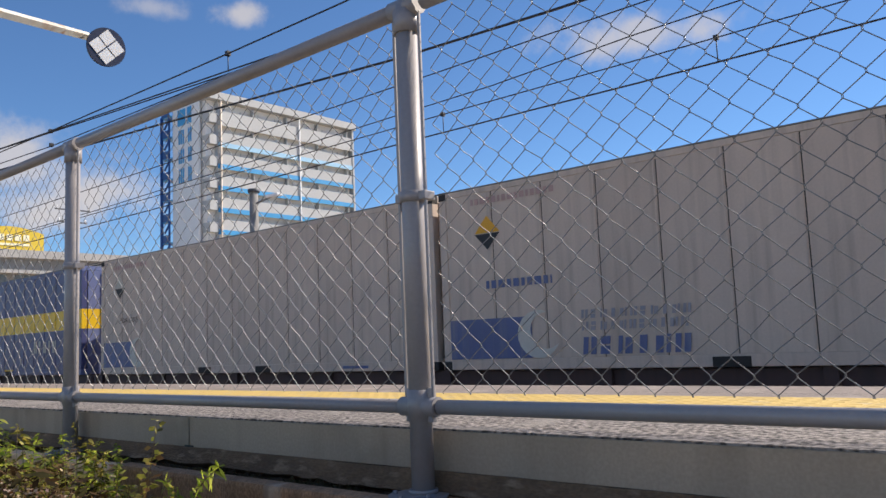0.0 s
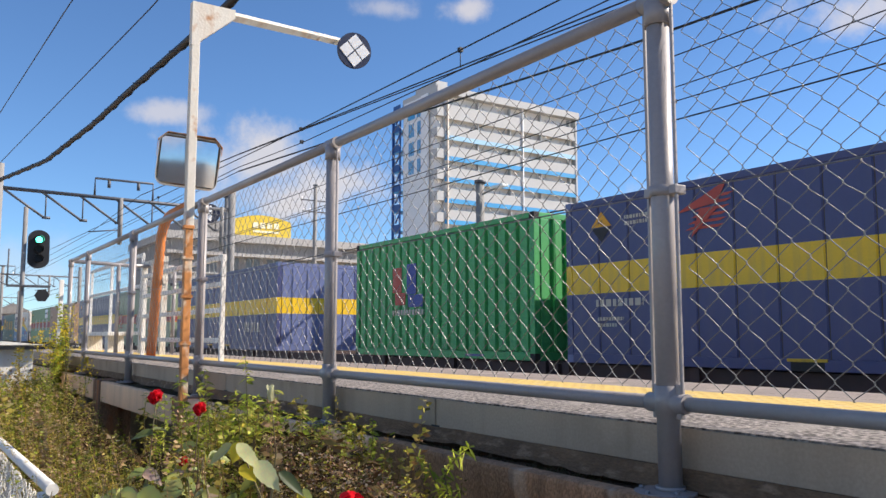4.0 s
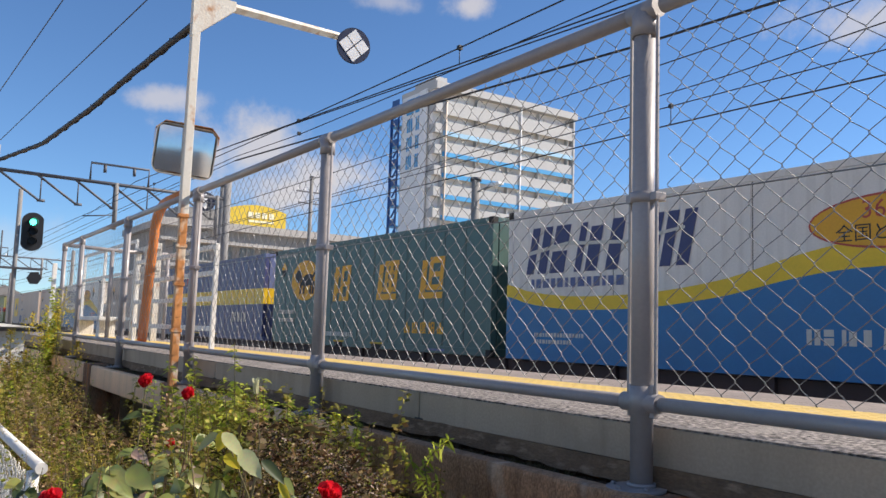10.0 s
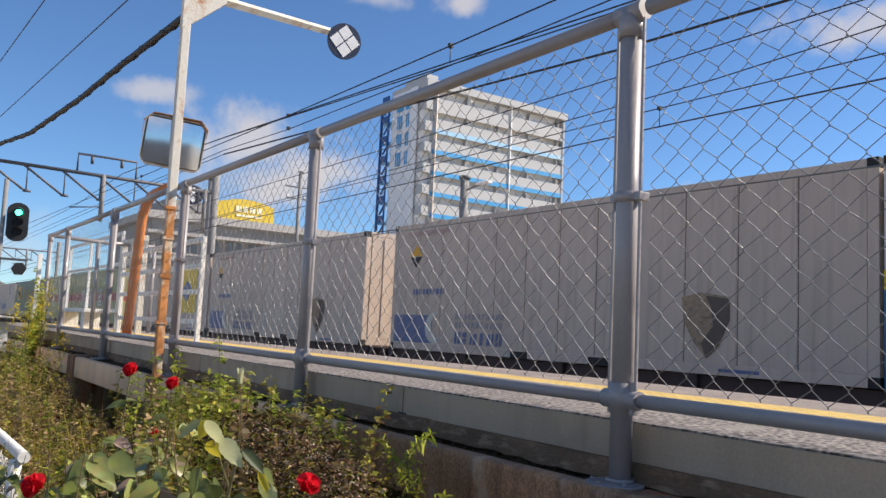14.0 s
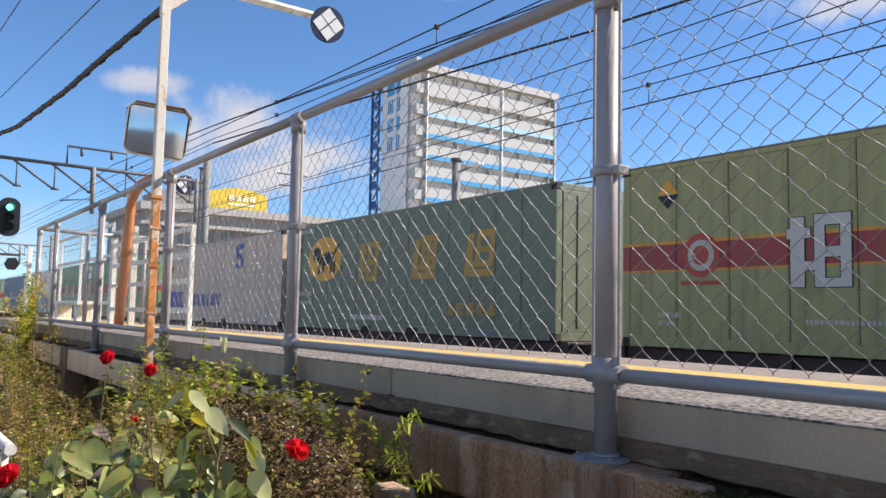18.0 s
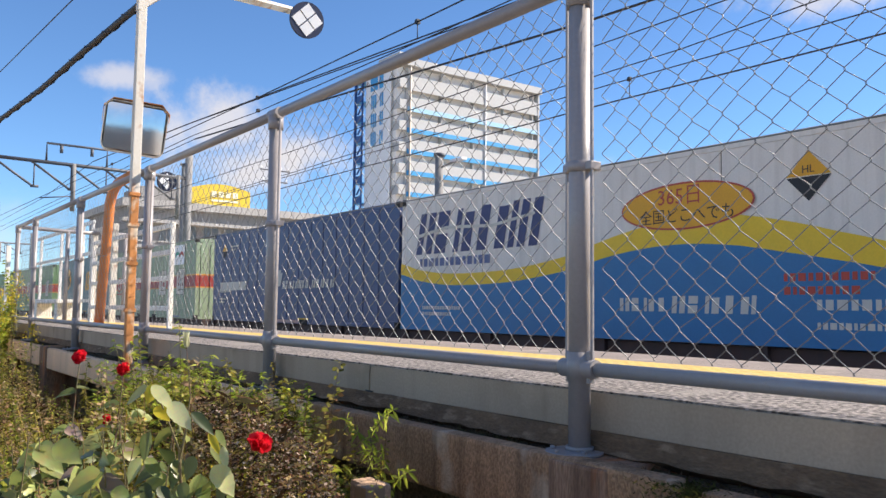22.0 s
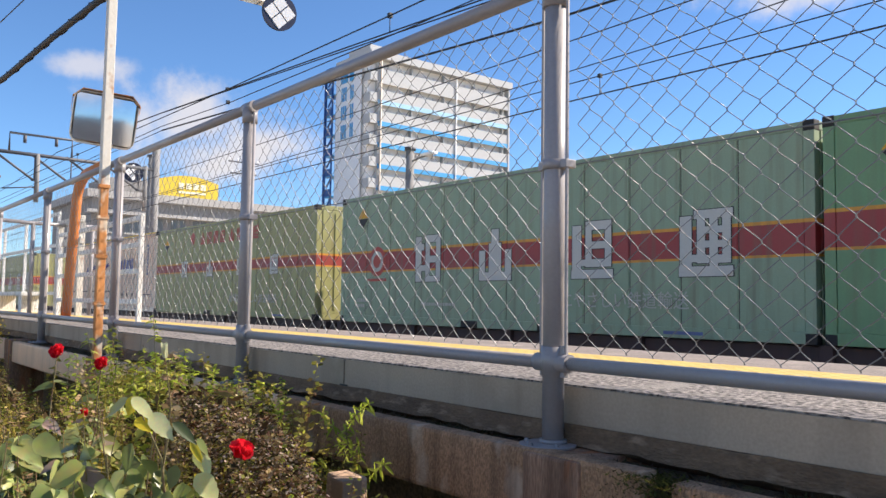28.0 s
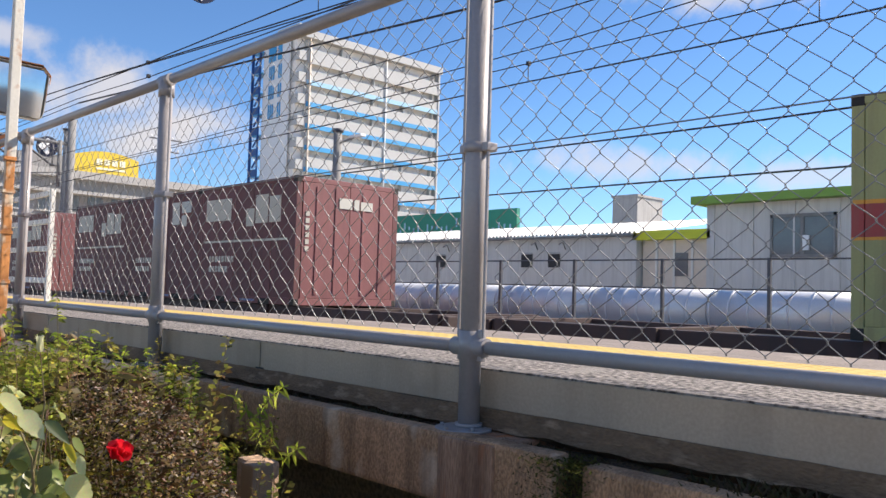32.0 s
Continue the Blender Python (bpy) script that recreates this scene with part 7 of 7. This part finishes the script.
def weeds():
    """Crowded wild plants: thin stalks set with narrow leaves, each plant of one tone, over a floor of dead leaves."""
    tones = {"lush": Leaves(), "olive": Leaves(), "mixed": Leaves(), "dry": Leaves()}
    patches = [(-1.95 - 10.3 * rng.random() ** 1.45, rng.uniform(0.98, 1.78), rng.random(), rng.uniform(-0.28, 0.02)) for k in range(150)]
    for n in range(2000):
        px, py, tone, rise = rng.choice(patches)
        x, y = min(-1.9, rng.gauss(px, 0.05 + 0.016 * abs(px))), min(1.78, max(0.98, rng.gauss(py, 0.06)))
        head = on_bank(x, y, crest(x) + rise - 0.30 * rng.random() ** 1.3)
        x, top = head.x, head.z
        if rng.random() < 0.07:
            top += rng.uniform(0.05, 0.16)
        z0 = GROUND + 0.15
        h = top - z0
        if h < 0.25:
            continue
        kind = min(0.99, max(0.0, rng.gauss(tone, 0.10)))
        if -3.4 < x < -1.9 and kind > 0.3 and rng.random() < 0.5:
            kind *= 0.6
        bag = tones["lush" if kind < 0.30 else "olive" if kind < 0.58 else "mixed" if kind < 0.78 else "dry"]
        lean = Vector((rng.uniform(-0.25, 0.25), rng.uniform(-0.3, 0.12), 1)).normalized()
        tip = Vector((x, y, z0)) + lean * h
        low = tip - lean * min(h, rng.uniform(0.3, 0.6))
        bend = Vector((rng.uniform(-0.03, 0.03), rng.uniform(-0.03, 0.03), 0))
        pts = [low, low.lerp(tip, 0.5) + bend, tip]
        tones["dry" if rng.random() < 0.5 else "olive"].stalk([tuple(q) for q in pts], 0.0019)
        far = 1.0 if x > -5 else 1.5
        size = rng.uniform(0.012, 0.030) * far
        slim = rng.uniform(0.24, 0.70)
        for k in range(int(rng.uniform(60, 105))):
            u = rng.random() ** 0.8
            p = (pts[0].lerp(pts[1], u * 2) if u < 0.5 else pts[1].lerp(pts[2], u * 2 - 1))
            a = k * 2.4 + n
            way = Vector((math.cos(a), math.sin(a), rng.uniform(-0.5, 0.7)))
            ln = size * (1.25 - 0.6 * u) * rng.uniform(0.6, 1.2)
            bag.sliver(p + way * 0.004, way, Vector((0.4 + rng.uniform(-0.9, 0.9), -0.35 + rng.uniform(-0.9, 0.9), 0.7)), ln, ln * slim)
    # dark slivers that stand in for the shaded gaps under the weeds
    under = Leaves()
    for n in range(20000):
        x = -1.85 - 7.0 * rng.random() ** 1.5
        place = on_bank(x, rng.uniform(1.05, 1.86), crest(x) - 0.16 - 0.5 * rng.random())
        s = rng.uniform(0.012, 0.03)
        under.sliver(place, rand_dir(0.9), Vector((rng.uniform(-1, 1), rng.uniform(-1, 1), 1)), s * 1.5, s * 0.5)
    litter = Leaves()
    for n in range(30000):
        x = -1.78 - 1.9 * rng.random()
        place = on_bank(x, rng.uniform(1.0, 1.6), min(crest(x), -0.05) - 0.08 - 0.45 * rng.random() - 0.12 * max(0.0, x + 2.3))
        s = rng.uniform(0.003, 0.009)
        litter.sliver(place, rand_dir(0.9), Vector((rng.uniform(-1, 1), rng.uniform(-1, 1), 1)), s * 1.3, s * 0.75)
    tagged(put("dead_leaves", litter.mesh("dead_leaves"), leaf_litter), "reddish-brown dead leaves among the weeds, many darkened for shade", "leaves", kind="stuff")
    tagged(put("undergrowth", under.mesh("undergrowth"), leaf_shade), "dry brown undergrowth, darkened for the shade below the weeds", "weeds", kind="stuff")
    for key, mat, label in (("lush", leaf_lush, "bright green narrow-leaved weeds on the bank"), ("olive", leaf_olive, "olive-green weeds crowding the bank"), ("mixed", leaf_weed, "yellowing weeds with mixed leaves"), ("dry", leaf_dry, "dry brown stalks with curled leaves")):
        tagged(put("weeds", tones[key].mesh("weeds"), mat), label, "weeds", kind="stuff")


weeds()


def leafy_shoot(x, y, z0, z1, seed, spread=0.13, stems_n=4, leaves_n=70, broad=1.0):
    """A clump of bending stems set with narrow leaves of mixed age."""
    r = random.Random(seed)
    ob = empty("wild_shoot", (x, y, z0), "clump of green wild shoots with narrow leaves", "plant", "wild shoots")
    h = z1 - z0
    young, mid, aged = Leaves(), Leaves(), Leaves()
    for s in range(stems_n):
        stems = Leaves()
        tip = Vector((r.gauss(0, 0.11), r.gauss(0, 0.07), h * (1.0 - 0.42 * r.random() ** 0.7)))
        bow = Vector((r.gauss(0, 0.035), r.gauss(0, 0.03), 0))
        pts = [tip * u + bow * math.sin(math.pi * u) for u in (0, 0.3, 0.55, 0.78, 1.0)]
        stems.stalk([tuple(q) for q in pts], 0.0035)
        put("stem", stems.mesh("stem"), stem_mat, ob)
        kind = r.random()
        for k in range(leaves_n):
            u = 0.36 + 0.64 * r.random() ** 0.85
            p = tip * u + bow * math.sin(math.pi * u)
            a = k * 2.4 + s
            d = Vector((math.cos(a), math.sin(a), r.uniform(-0.3, 0.7)))
            bag = young if kind + r.gauss(0, 0.15) < 0.40 else mid if kind < 0.75 else aged
            bag.blade(p, d, Vector((r.uniform(-0.8, 0.8), r.uniform(-1.1, 0.3), r.uniform(0.2, 1.0))), spread * (0.30 + 0.50 * (1 - u)) * r.uniform(0.55, 1.3), broad * r.uniform(0.006, 0.014), r.uniform(0.0, 0.4), r.uniform(0.1, 0.6))
    for bag, mat in ((young, leaf_bright), (mid, leaf_lush), (aged, leaf_olive)):
        if bag.v:
            tagged(put("foliage", bag.mesh("foliage"), mat, ob), kind="stuff")
    return ob


def star_shoot():
    """A wild shoot that forks, each fork ending in stars of narrow leaves."""
    r = random.Random(21)
    ob = empty("wild_shoot", (-2.22, 1.70, -0.75), "forking bright green shoot with stars of narrow leaves", "plant", "wild shoots")
    forks = (((0, 0, 0.0), (0.0, 0, 0.58), (-0.025, 0, 0.635), (0.03, 0, 0.69), (0.10, 0, 0.73)),
             ((0, 0, 0.2), (-0.04, 0.01, 0.56), (-0.10, 0, 0.64), (-0.17, 0, 0.67)),
             ((0, 0, 0.2), (0.06, -0.01, 0.44), (0.13, -0.01, 0.53), (0.20, -0.01, 0.57)),
             ((0, 0, 0.3), (0.03, 0, 0.52), (0.05, 0, 0.60)),
             ((0, 0, 0.2), (-0.08, 0, 0.46), (-0.13, -0.01, 0.52)))
    for pts in forks:
        st, lv = Leaves(), Leaves()
        st.stalk(pts, 0.0035)
        n = len(pts)
        for k in range(1, n):
            for j, u in enumerate((0.35, 0.7, 1.0)):
                p = Vector(pts[k - 1]).lerp(Vector(pts[k]), u)
                if p.z < 0.40:
                    continue
                for m in range(5):
                    a = m * 1.26 + k + j * 0.6 + r.uniform(-0.3, 0.3)
                    way = Vector((math.cos(a), r.uniform(-0.6, 0.3), 0.75 * math.sin(a) + 0.15))
                    lv.blade(p, way, Vector((r.uniform(-0.3, 0.3), -0.6, 0.8)), r.uniform(0.026, 0.046), r.uniform(0.007, 0.011), 0.2, 0.25)
        put("stem", st.mesh("stem"), stem_mat, ob)
        tagged(put("foliage", lv.mesh("foliage"), leaf_bright, ob), kind="stuff")


star_shoot()
stone = box(-2.06, -1.955, 1.52, 1.59, GROUND - 0.02, -0.185, 0.012)
for v in stone.verts:
    v.co += Vector(noise.noise_vector(v.co * 9)) * 0.008
tagged(link("stone_block", stone, brown_stone), "weathered brown stone block standing in the weeds", "stone")
leafy_shoot(-2.45, 1.66, -0.60, -0.08, 23)
for i, (x, y, top, n) in enumerate(((-2.90, 1.30, 0.27, 14), (-3.06, 1.32, 0.18, 14), (-2.72, 1.30, 0.15, 14), (-2.55, 1.26, 0.09, 13), (-2.40, 1.22, 0.03, 11), (-3.45, 1.50, 0.08, 9), (-4.35, 1.45, 0.02, 7),
                                    (-2.62, 1.46, 0.04, 12), (-2.86, 1.50, 0.07, 12), (-3.20, 1.56, 0.06, 12), (-3.75, 1.58, 0.00, 10))):
    leafy_shoot(x, y, -0.60, top, 24 + i, 0.085, n)
for i in range(13):
    leafy_shoot(-2.85 - 0.165 * i + 0.05 * math.sin(i * 2.3), 1.70 + 0.05 * math.sin(i * 1.7), -0.62, 0.015 + 0.055 * math.sin(i * 1.3) - 0.012 * max(0, i - 7), 60 + i, 0.058, 15, 120, 0.75)

leafy_shoot(-10.72, 1.90, -0.75, 0.98, 90, 0.13, 7, 90, 2.2)
leafy_shoot(-10.45, 1.84, -0.75, 0.45, 91, 0.13, 6, 90, 2.2)


def goldenrod(x, y, top, seed):
    r = random.Random(seed)
    ob = empty("goldenrod", (x, y, GROUND + 0.1), "tall goldenrod with yellow flower plumes", "plant", "goldenrods")
    h = top - GROUND - 0.1
    st, lv, fl = Leaves(), Leaves(), Leaves()
    tip = Vector((r.uniform(-0.1, 0.1), r.uniform(-0.1, 0.1), h))
    st.stalk([(0, 0, 0), tuple(tip * 0.5), tuple(tip)], 0.008)
    for k in range(70):
        u = r.uniform(0.35, 0.92)
        a = r.uniform(0, 6.28)
        lv.blade(tip * u, Vector((math.cos(a), math.sin(a), 0.3)), Vector((0, 0, 1)), r.uniform(0.05, 0.11), 0.014, 0.2, 0.4)
    for k in range(110):
        u = r.uniform(0.80, 1.0)
        a = r.uniform(0, 6.28)
        w = (1.03 - u) * 0.75
        d = r.uniform(0.1, 1) * w
        fl.sliver(tip * u + Vector((math.cos(a) * d, math.sin(a) * d, d * 0.3)), Vector((r.uniform(-1, 1), r.uniform(-1, 1), r.uniform(-0.2, 1))), Vector((0.3, 1, 0.2)), 0.03, 0.016)
    put("stem", st.mesh("stem"), stem_mat, ob)
    tagged(put("foliage", lv.mesh("foliage"), leaf_weed, ob), kind="stuff")
    tagged(put("flower_plume", fl.mesh("flower_plume"), leaf_gold, ob, "yellow flower plume"), kind="stuff")


for i, (x, y, top) in enumerate(((-9.3, 1.72, 0.62), (-9.0, 1.75, 0.40), (-8.6, 1.50, 0.34), (-9.6, 1.62, 0.25), (-7.9, 1.30, 0.02), (-8.3, 1.78, 0.10), (-10.3, 1.78, 0.45), (-7.4, 1.2, -0.12), (-8.9, 1.35, 0.18))):
    goldenrod(x, y, top, 40 + i)


def rose_bloom(parent, c, size, seed, facing=Vector((0.5, -0.6, 0.5))):
    """Wrapped petals round a bud."""
    r = random.Random(seed)
    L = Leaves(((0, 0.35), (0.25, 0.8), (0.55, 1.0), (0.8, 0.95), (0.94, 0.7), (1.0, 0.35)))
    f = facing.normalized()
    s = f.cross(Vector((0, 0, 1))).normalized()
    u = s.cross(f)
    c = Vector(c)
    for ring, (n, rad, tilt, ln) in enumerate(((3, 0.10, 0.05, 1.05), (4, 0.24, 0.12, 1.05), (5, 0.40, 0.28, 1.0), (5, 0.52, 0.6, 0.9))):
        for k in range(n):
            a = 2 * math.pi * k / n + ring * 0.5 + r.uniform(-0.15, 0.15)
            out = s * math.cos(a) + u * math.sin(a)
            way = (f * math.cos(tilt * 0.75) + out * math.sin(tilt * 0.75))
            L.blade(c + out * rad * size * 0.55 - f * size * 0.3, way, -out + f * 0.2, ln * size * 0.85, size * 0.75, -0.5, 0.02)
    return tagged(put("bloom", L.mesh("bloom"), petal_red, parent, "open red rose"), kind="stuff")


BROAD = ((0, 0.12), (0.07, 0.55), (0.20, 0.92), (0.34, 1.0), (0.42, 0.92), (0.52, 0.93), (0.62, 0.74), (0.70, 0.72), (0.80, 0.46), (0.90, 0.22), (1.0, 0.01))
TO_PATH = Vector((0.50, -0.18, 0.82))      # the way most broad leaves turn: up and towards the open path


def rose_bush():
    ob = empty("rose_bush", (0, 0, 0), "rose bush with crowded broad green leaves and a red bloom", "rose bush")
    r = random.Random(8)
    stems, lv, old = Leaves(), Leaves(BROAD), Leaves(BROAD)
    for k in range(120):
        x = -1.30 - 0.95 * r.random() ** 0.9
        y = 0.56 + 0.30 * r.random() + (x + 1.2) * -0.05
        top = 0.085 - 0.26 * r.random() - max(0.0, -(x + 1.7)) * 0.06 - 0.30 * max(0.0, (0.74 - y))
        if x > -1.42:
            top -= 0.11
        foot = Vector((x - r.uniform(-0.15, 0.35), y - r.uniform(-0.1, 0.25), -1.15))
        tip = Vector((x, y, top))
        mid = foot.lerp(tip, 0.62) + Vector((r.uniform(-0.06, 0.06), r.uniform(-0.06, 0.06), 0.05))
        stems.stalk([tuple(foot), tuple(mid), tuple(mid.lerp(tip, 0.6)), tuple(tip)], 0.0038)
        for j in range(6):
            u = r.uniform(0.25, 1.0)
            p = mid.lerp(tip, u)
            a = r.uniform(0, 6.28)
            d = Vector((math.cos(a), math.sin(a), r.uniform(-0.1, 0.4)))
            q = p + d.normalized() * r.uniform(0.02, 0.05)
            stems.stalk([tuple(p), tuple(q)], 0.0018)
            for off in (0.0, 1.1, -1.1)[:r.choice((1, 2, 3))]:
                dd = Matrix.Rotation(off, 3, "Z") @ d
                dd.z -= 0.35
                ln = r.uniform(0.032, 0.068)
                face = TO_PATH + Vector((r.uniform(-1.3, 1.1), r.uniform(-1.1, 1.1), r.uniform(-0.7, 0.5)))
                bag = old if r.random() < 0.07 else lv
                bag.blade(q, dd, face, ln, ln * r.uniform(0.56, 0.80), r.uniform(0.15, 0.75), r.uniform(0.1, 0.7))
    tagged(put("cane_tangle", stems.mesh("cane_tangle"), stem_mat, ob), kind="stuff")
    tagged(put("foliage", lv.mesh("foliage"), leaf_rose, ob, "broad grey-green rose leaves", True), kind="stuff")
    tagged(put("old_foliage", old.mesh("old_foliage"), leaf_purple, ob, "purplish ageing rose leaves", True), kind="stuff")
    rose_bloom(ob, (-1.72, 0.585, -0.022), 0.030, 61)
    st = Leaves()
    st.stalk([(-1.84, 0.50, -0.30), (-1.80, 0.54, -0.12), (-1.73, 0.58, -0.035)], 0.0035)
    put("flower_stem", st.mesh("flower_stem"), stem_mat, ob)


rose_bush()

# the foremost cane, which the wind moves: its own plane of growth, across and up from its heart
HEART = Vector((-1.340, 0.845, 0.085))
ACROSS, RISE, AWAY = Vector((0.568, 0.823, 0.0)), Vector((0.082, -0.056, 0.995)), Vector((-0.819, 0.565, 0.099))


def rose_cane():
    """One long arching cane: broad leaves turning yellow, a closed bud above, an open bloom on a side stem."""
    ob = empty("rose_cane", HEART, "arching rose cane with yellowing leaves, pale bud and red bloom", "rose")
    r = random.Random(15)

    def at(a, b, c=0.0):
        return ACROSS * a + RISE * b + AWAY * c

    green, pale, gold = Leaves(BROAD), Leaves(BROAD), Leaves(BROAD)

    def leaf(bag, a0, b0, a1, b1, wide, c0=0.0, c1=0.0, fold=0.3, tilt=0.0):
        p, q = at(a0, b0, c0), at(a1, b1, c1)
        bag.blade(p, q - p, RISE * (1.0 + tilt) - AWAY * 0.7 + ACROSS * r.uniform(-0.2, 0.2), (q - p).length, wide * 0.85, fold, 0.02)

    leaf(gold, -0.074, 0.046, -0.086, 0.018, 0.027, 0.010)
    leaf(gold, -0.078, 0.010, -0.052, -0.010, 0.024, 0.014)
    leaf(pale, -0.077, 0.047, -0.043, 0.009, 0.026, 0.0, -0.008, 0.15)
    leaf(pale, -0.050, 0.020, -0.015, -0.022, 0.034, -0.004, -0.014, 0.2)
    leaf(green, -0.018, 0.002, 0.018, -0.034, 0.023, 0.0, -0.006, 0.5)
    leaf(gold, 0.008, -0.030, 0.025, -0.068, 0.015, 0.0, 0.0, 0.5)
    leaf(green, -0.090, 0.041, -0.130, 0.012, 0.027, 0.02, 0.03, 0.3)
    leaf(pale, 0.030, -0.052, 0.032, -0.090, 0.017, -0.004)
    leaf(pale, 0.016, -0.080, 0.048, -0.126, 0.042, -0.01, -0.02, 0.2)
    leaf(gold, 0.010, -0.082, 0.030, -0.120, 0.016, 0.0, -0.004)
    for k in range(26):
        a, b = r.uniform(-0.13, 0.03), r.uniform(-0.17, -0.03)
        w = r.uniform(-0.8, 0.8)
        ln = r.uniform(0.030, 0.050)
        leaf(green, a, b, a + ln * math.sin(w), b - ln * math.cos(w), ln * r.uniform(0.5, 0.75), r.uniform(0.005, 0.06), r.uniform(0.0, 0.07), r.uniform(0.1, 0.5), r.uniform(-0.4, 0.8))
    for name, pts, rad in (("cane", (at(-0.06, -0.75, 0.10), at(-0.05, -0.30, 0.05), at(-0.045, -0.06, 0.02), at(-0.076, 0.046, 0.006)), 0.0045),
                           ("side_stem", (at(-0.05, -0.07, 0.02), at(-0.01, -0.062, 0.01), at(0.04, -0.055, 0.0), at(0.074, -0.053, 0.0)), 0.0024),
                           ("side_stem", (at(-0.046, -0.08, 0.02), at(-0.03, -0.01, 0.03), at(0.012, -0.02, 0.01)), 0.0026),
                           ("bud_stem", (at(-0.05, -0.10, 0.03), at(-0.03, 0.02, 0.04), at(-0.032, 0.100, 0.035)), 0.0024)):
        st = Leaves()
        st.stalk([tuple(p) for p in pts], rad)
        put(name, st.mesh(name), stem_mat, ob)
    tagged(put("foliage", green.mesh("foliage"), leaf_rose, ob, "green rose leaves", True), kind="stuff")
    tagged(put("pale_foliage", pale.mesh("pale_foliage"), leaf_pale, ob, "pale green rose leaves", True), kind="stuff")
    tagged(put("yellow_foliage", gold.mesh("yellow_foliage"), leaf_yellow, ob, "yellowing rose leaves", True), kind="stuff")
    bud = Leaves(((0, 0.5), (0.2, 1.0), (0.5, 0.9), (0.8, 0.5), (1.0, 0.05)))
    for k in range(5):
        a = k * 1.256
        out = ACROSS * math.cos(a) + AWAY * math.sin(a)
        bud.blade(at(-0.032, 0.100, 0.035) + out * 0.003, RISE + out * 0.12, out, 0.026, 0.010, -0.5, 0.0)
    put("bud", bud.mesh("bud"), leaf_bud, ob, "closed pale yellow-green bud", True)
    rose_bloom(ob, at(0.0855, -0.051), 0.0265, 60, Vector((0.62, 0.1, 0.75)))
    return ob


CANE = rose_cane()


def far_rose(c, size, seed):
    ob = empty("rose_bush", (0, 0, 0), "tall thin rose stem with one red bloom", "rose bush", "far roses")
    st, lv = Leaves(), Leaves(BROAD)
    c = Vector(c)
    r = random.Random(seed)
    foot = c + Vector((r.uniform(-0.1, 0.1), -0.1, GROUND + 0.15 - c.z))
    st.stalk([tuple(foot), tuple(foot.lerp(c, 0.6) + Vector((0.03, 0, 0))), tuple(c)], 0.005)
    for k in range(16):
        p = foot.lerp(c, r.uniform(0.6, 0.95))
        a = r.uniform(0, 6.28)
        lv.blade(p, Vector((math.cos(a), math.sin(a), 0.0)), TO_PATH + Vector((r.uniform(-0.6, 0.6), r.uniform(-0.6, 0.6), 0)), 0.045, 0.030, 0.3, 0.3)
    put("stem", st.mesh("stem"), stem_mat, ob)
    tagged(put("foliage", lv.mesh("foliage"), leaf_rose, ob), kind="stuff")
    rose_bloom(ob, c, size, seed)


far_rose((-2.047, 0.815, 0.161), 0.0235, 71)
far_rose((-2.020, 0.904, 0.133), 0.022, 72)
far_rose((-2.018, 0.870, 0.023), 0.016, 73)


# ---- what moves ----
# the cane in the wind: seconds, metres across and up, degrees of lean
SWAY = (
    (0, -0.012, 0.006, 3), (1, -0.022, 0.002, 3), (2, -0.016, 0.012, 4), (2.5, -0.033, -0.012, 3), (3, -0.02, 0.004, 4), (3.5, -0.012, 0.014, 4), (4.5, -0.015, 0.006, 3),
    (5.5, -0.003, 0.033, 6), (6, -0.009, 0.016, 4.6), (6.5, -0.017, 0, 4.2), (7, -0.015, 0.003, 3.1), (7.5, -0.009, 0.012, 2.5), (8, -0.018, 0.003, 2.6), (8.5, -0.019, 0.001, 1.4),
    (9, -0.020, 0.002, 3.8), (9.5, -0.022, 0.007, 3.7), (10, -0.012, -0.001, 3.7), (10.5, -0.011, 0.023, 5), (11, -0.006, 0.021, 4.1), (11.5, -0.024, 0.019, 6.2), (12, -0.006, 0.002, 1.6),
    (12.5, -0.032, 0.012, 7.3), (13, 0, 0, 0), (13.5, -0.012, 0.015, 5.1), (14, -0.014, -0.004, 1.9), (14.5, -0.013, 0.009, 4), (15.5, 0, 0.03, 3), (16.5, 0.004, 0.045, 2),
    (17, 0.008, 0.054, 1), (17.5, 0.008, 0.053, 2.5), (18, 0.008, 0.020, 2.6), (18.5, 0.005, 0.034, 2.8), (19, 0.016, 0.037, 1.4), (19.5, -0.004, 0.019, 0.5), (20, 0.002, 0.024, 2.3),
    (20.5, 0.002, 0.011, 0), (21, -0.017, 0.024, 3.3), (21.5, 0.015, 0.031, 2.7), (22, -0.001, 0.027, 2.6), (22.5, 0.010, 0.032, 2.6), (23, 0.002, 0.033, 3.8), (23.5, 0.004, 0.015, 0),
    (24, 0.009, 0.039, 2.1), (24.5, 0.012, 0.052, 5.2), (25, 0.002, -0.006, -2.1), (25.5, -0.019, 0.025, 0), (26.5, -0.006, 0.01, 2), (27.5, -0.016, -0.003, 3.2), (28, -0.005, 0.002, 4.8),
    (28.5, 0.009, 0.009, 2), (29, -0.005, 0.024, 5.1), (29.5, -0.010, -0.004, 0.6), (30, -0.009, 0.015, 3.8), (30.5, -0.016, -0.002, 2.2), (31, -0.035, -0.025, 2.3), (31.5, -0.018, 0.001, 3), (32, -0.031, -0.021, 3.4),
)


def motions():
    walk(CANE, [(t, Matrix.Translation(HEART + ACROSS * a + RISE * b) @ Matrix.Rotation(radians(lean), 4, -AWAY)) for t, a, b, lean in SWAY])
    times = list(range(33))
    for ob, (s, y, z) in MOVING:
        walk(ob, [(t, Matrix.Translation((s + SPEED * t + DRIFT[t], y, z))) for t in times])


motions()
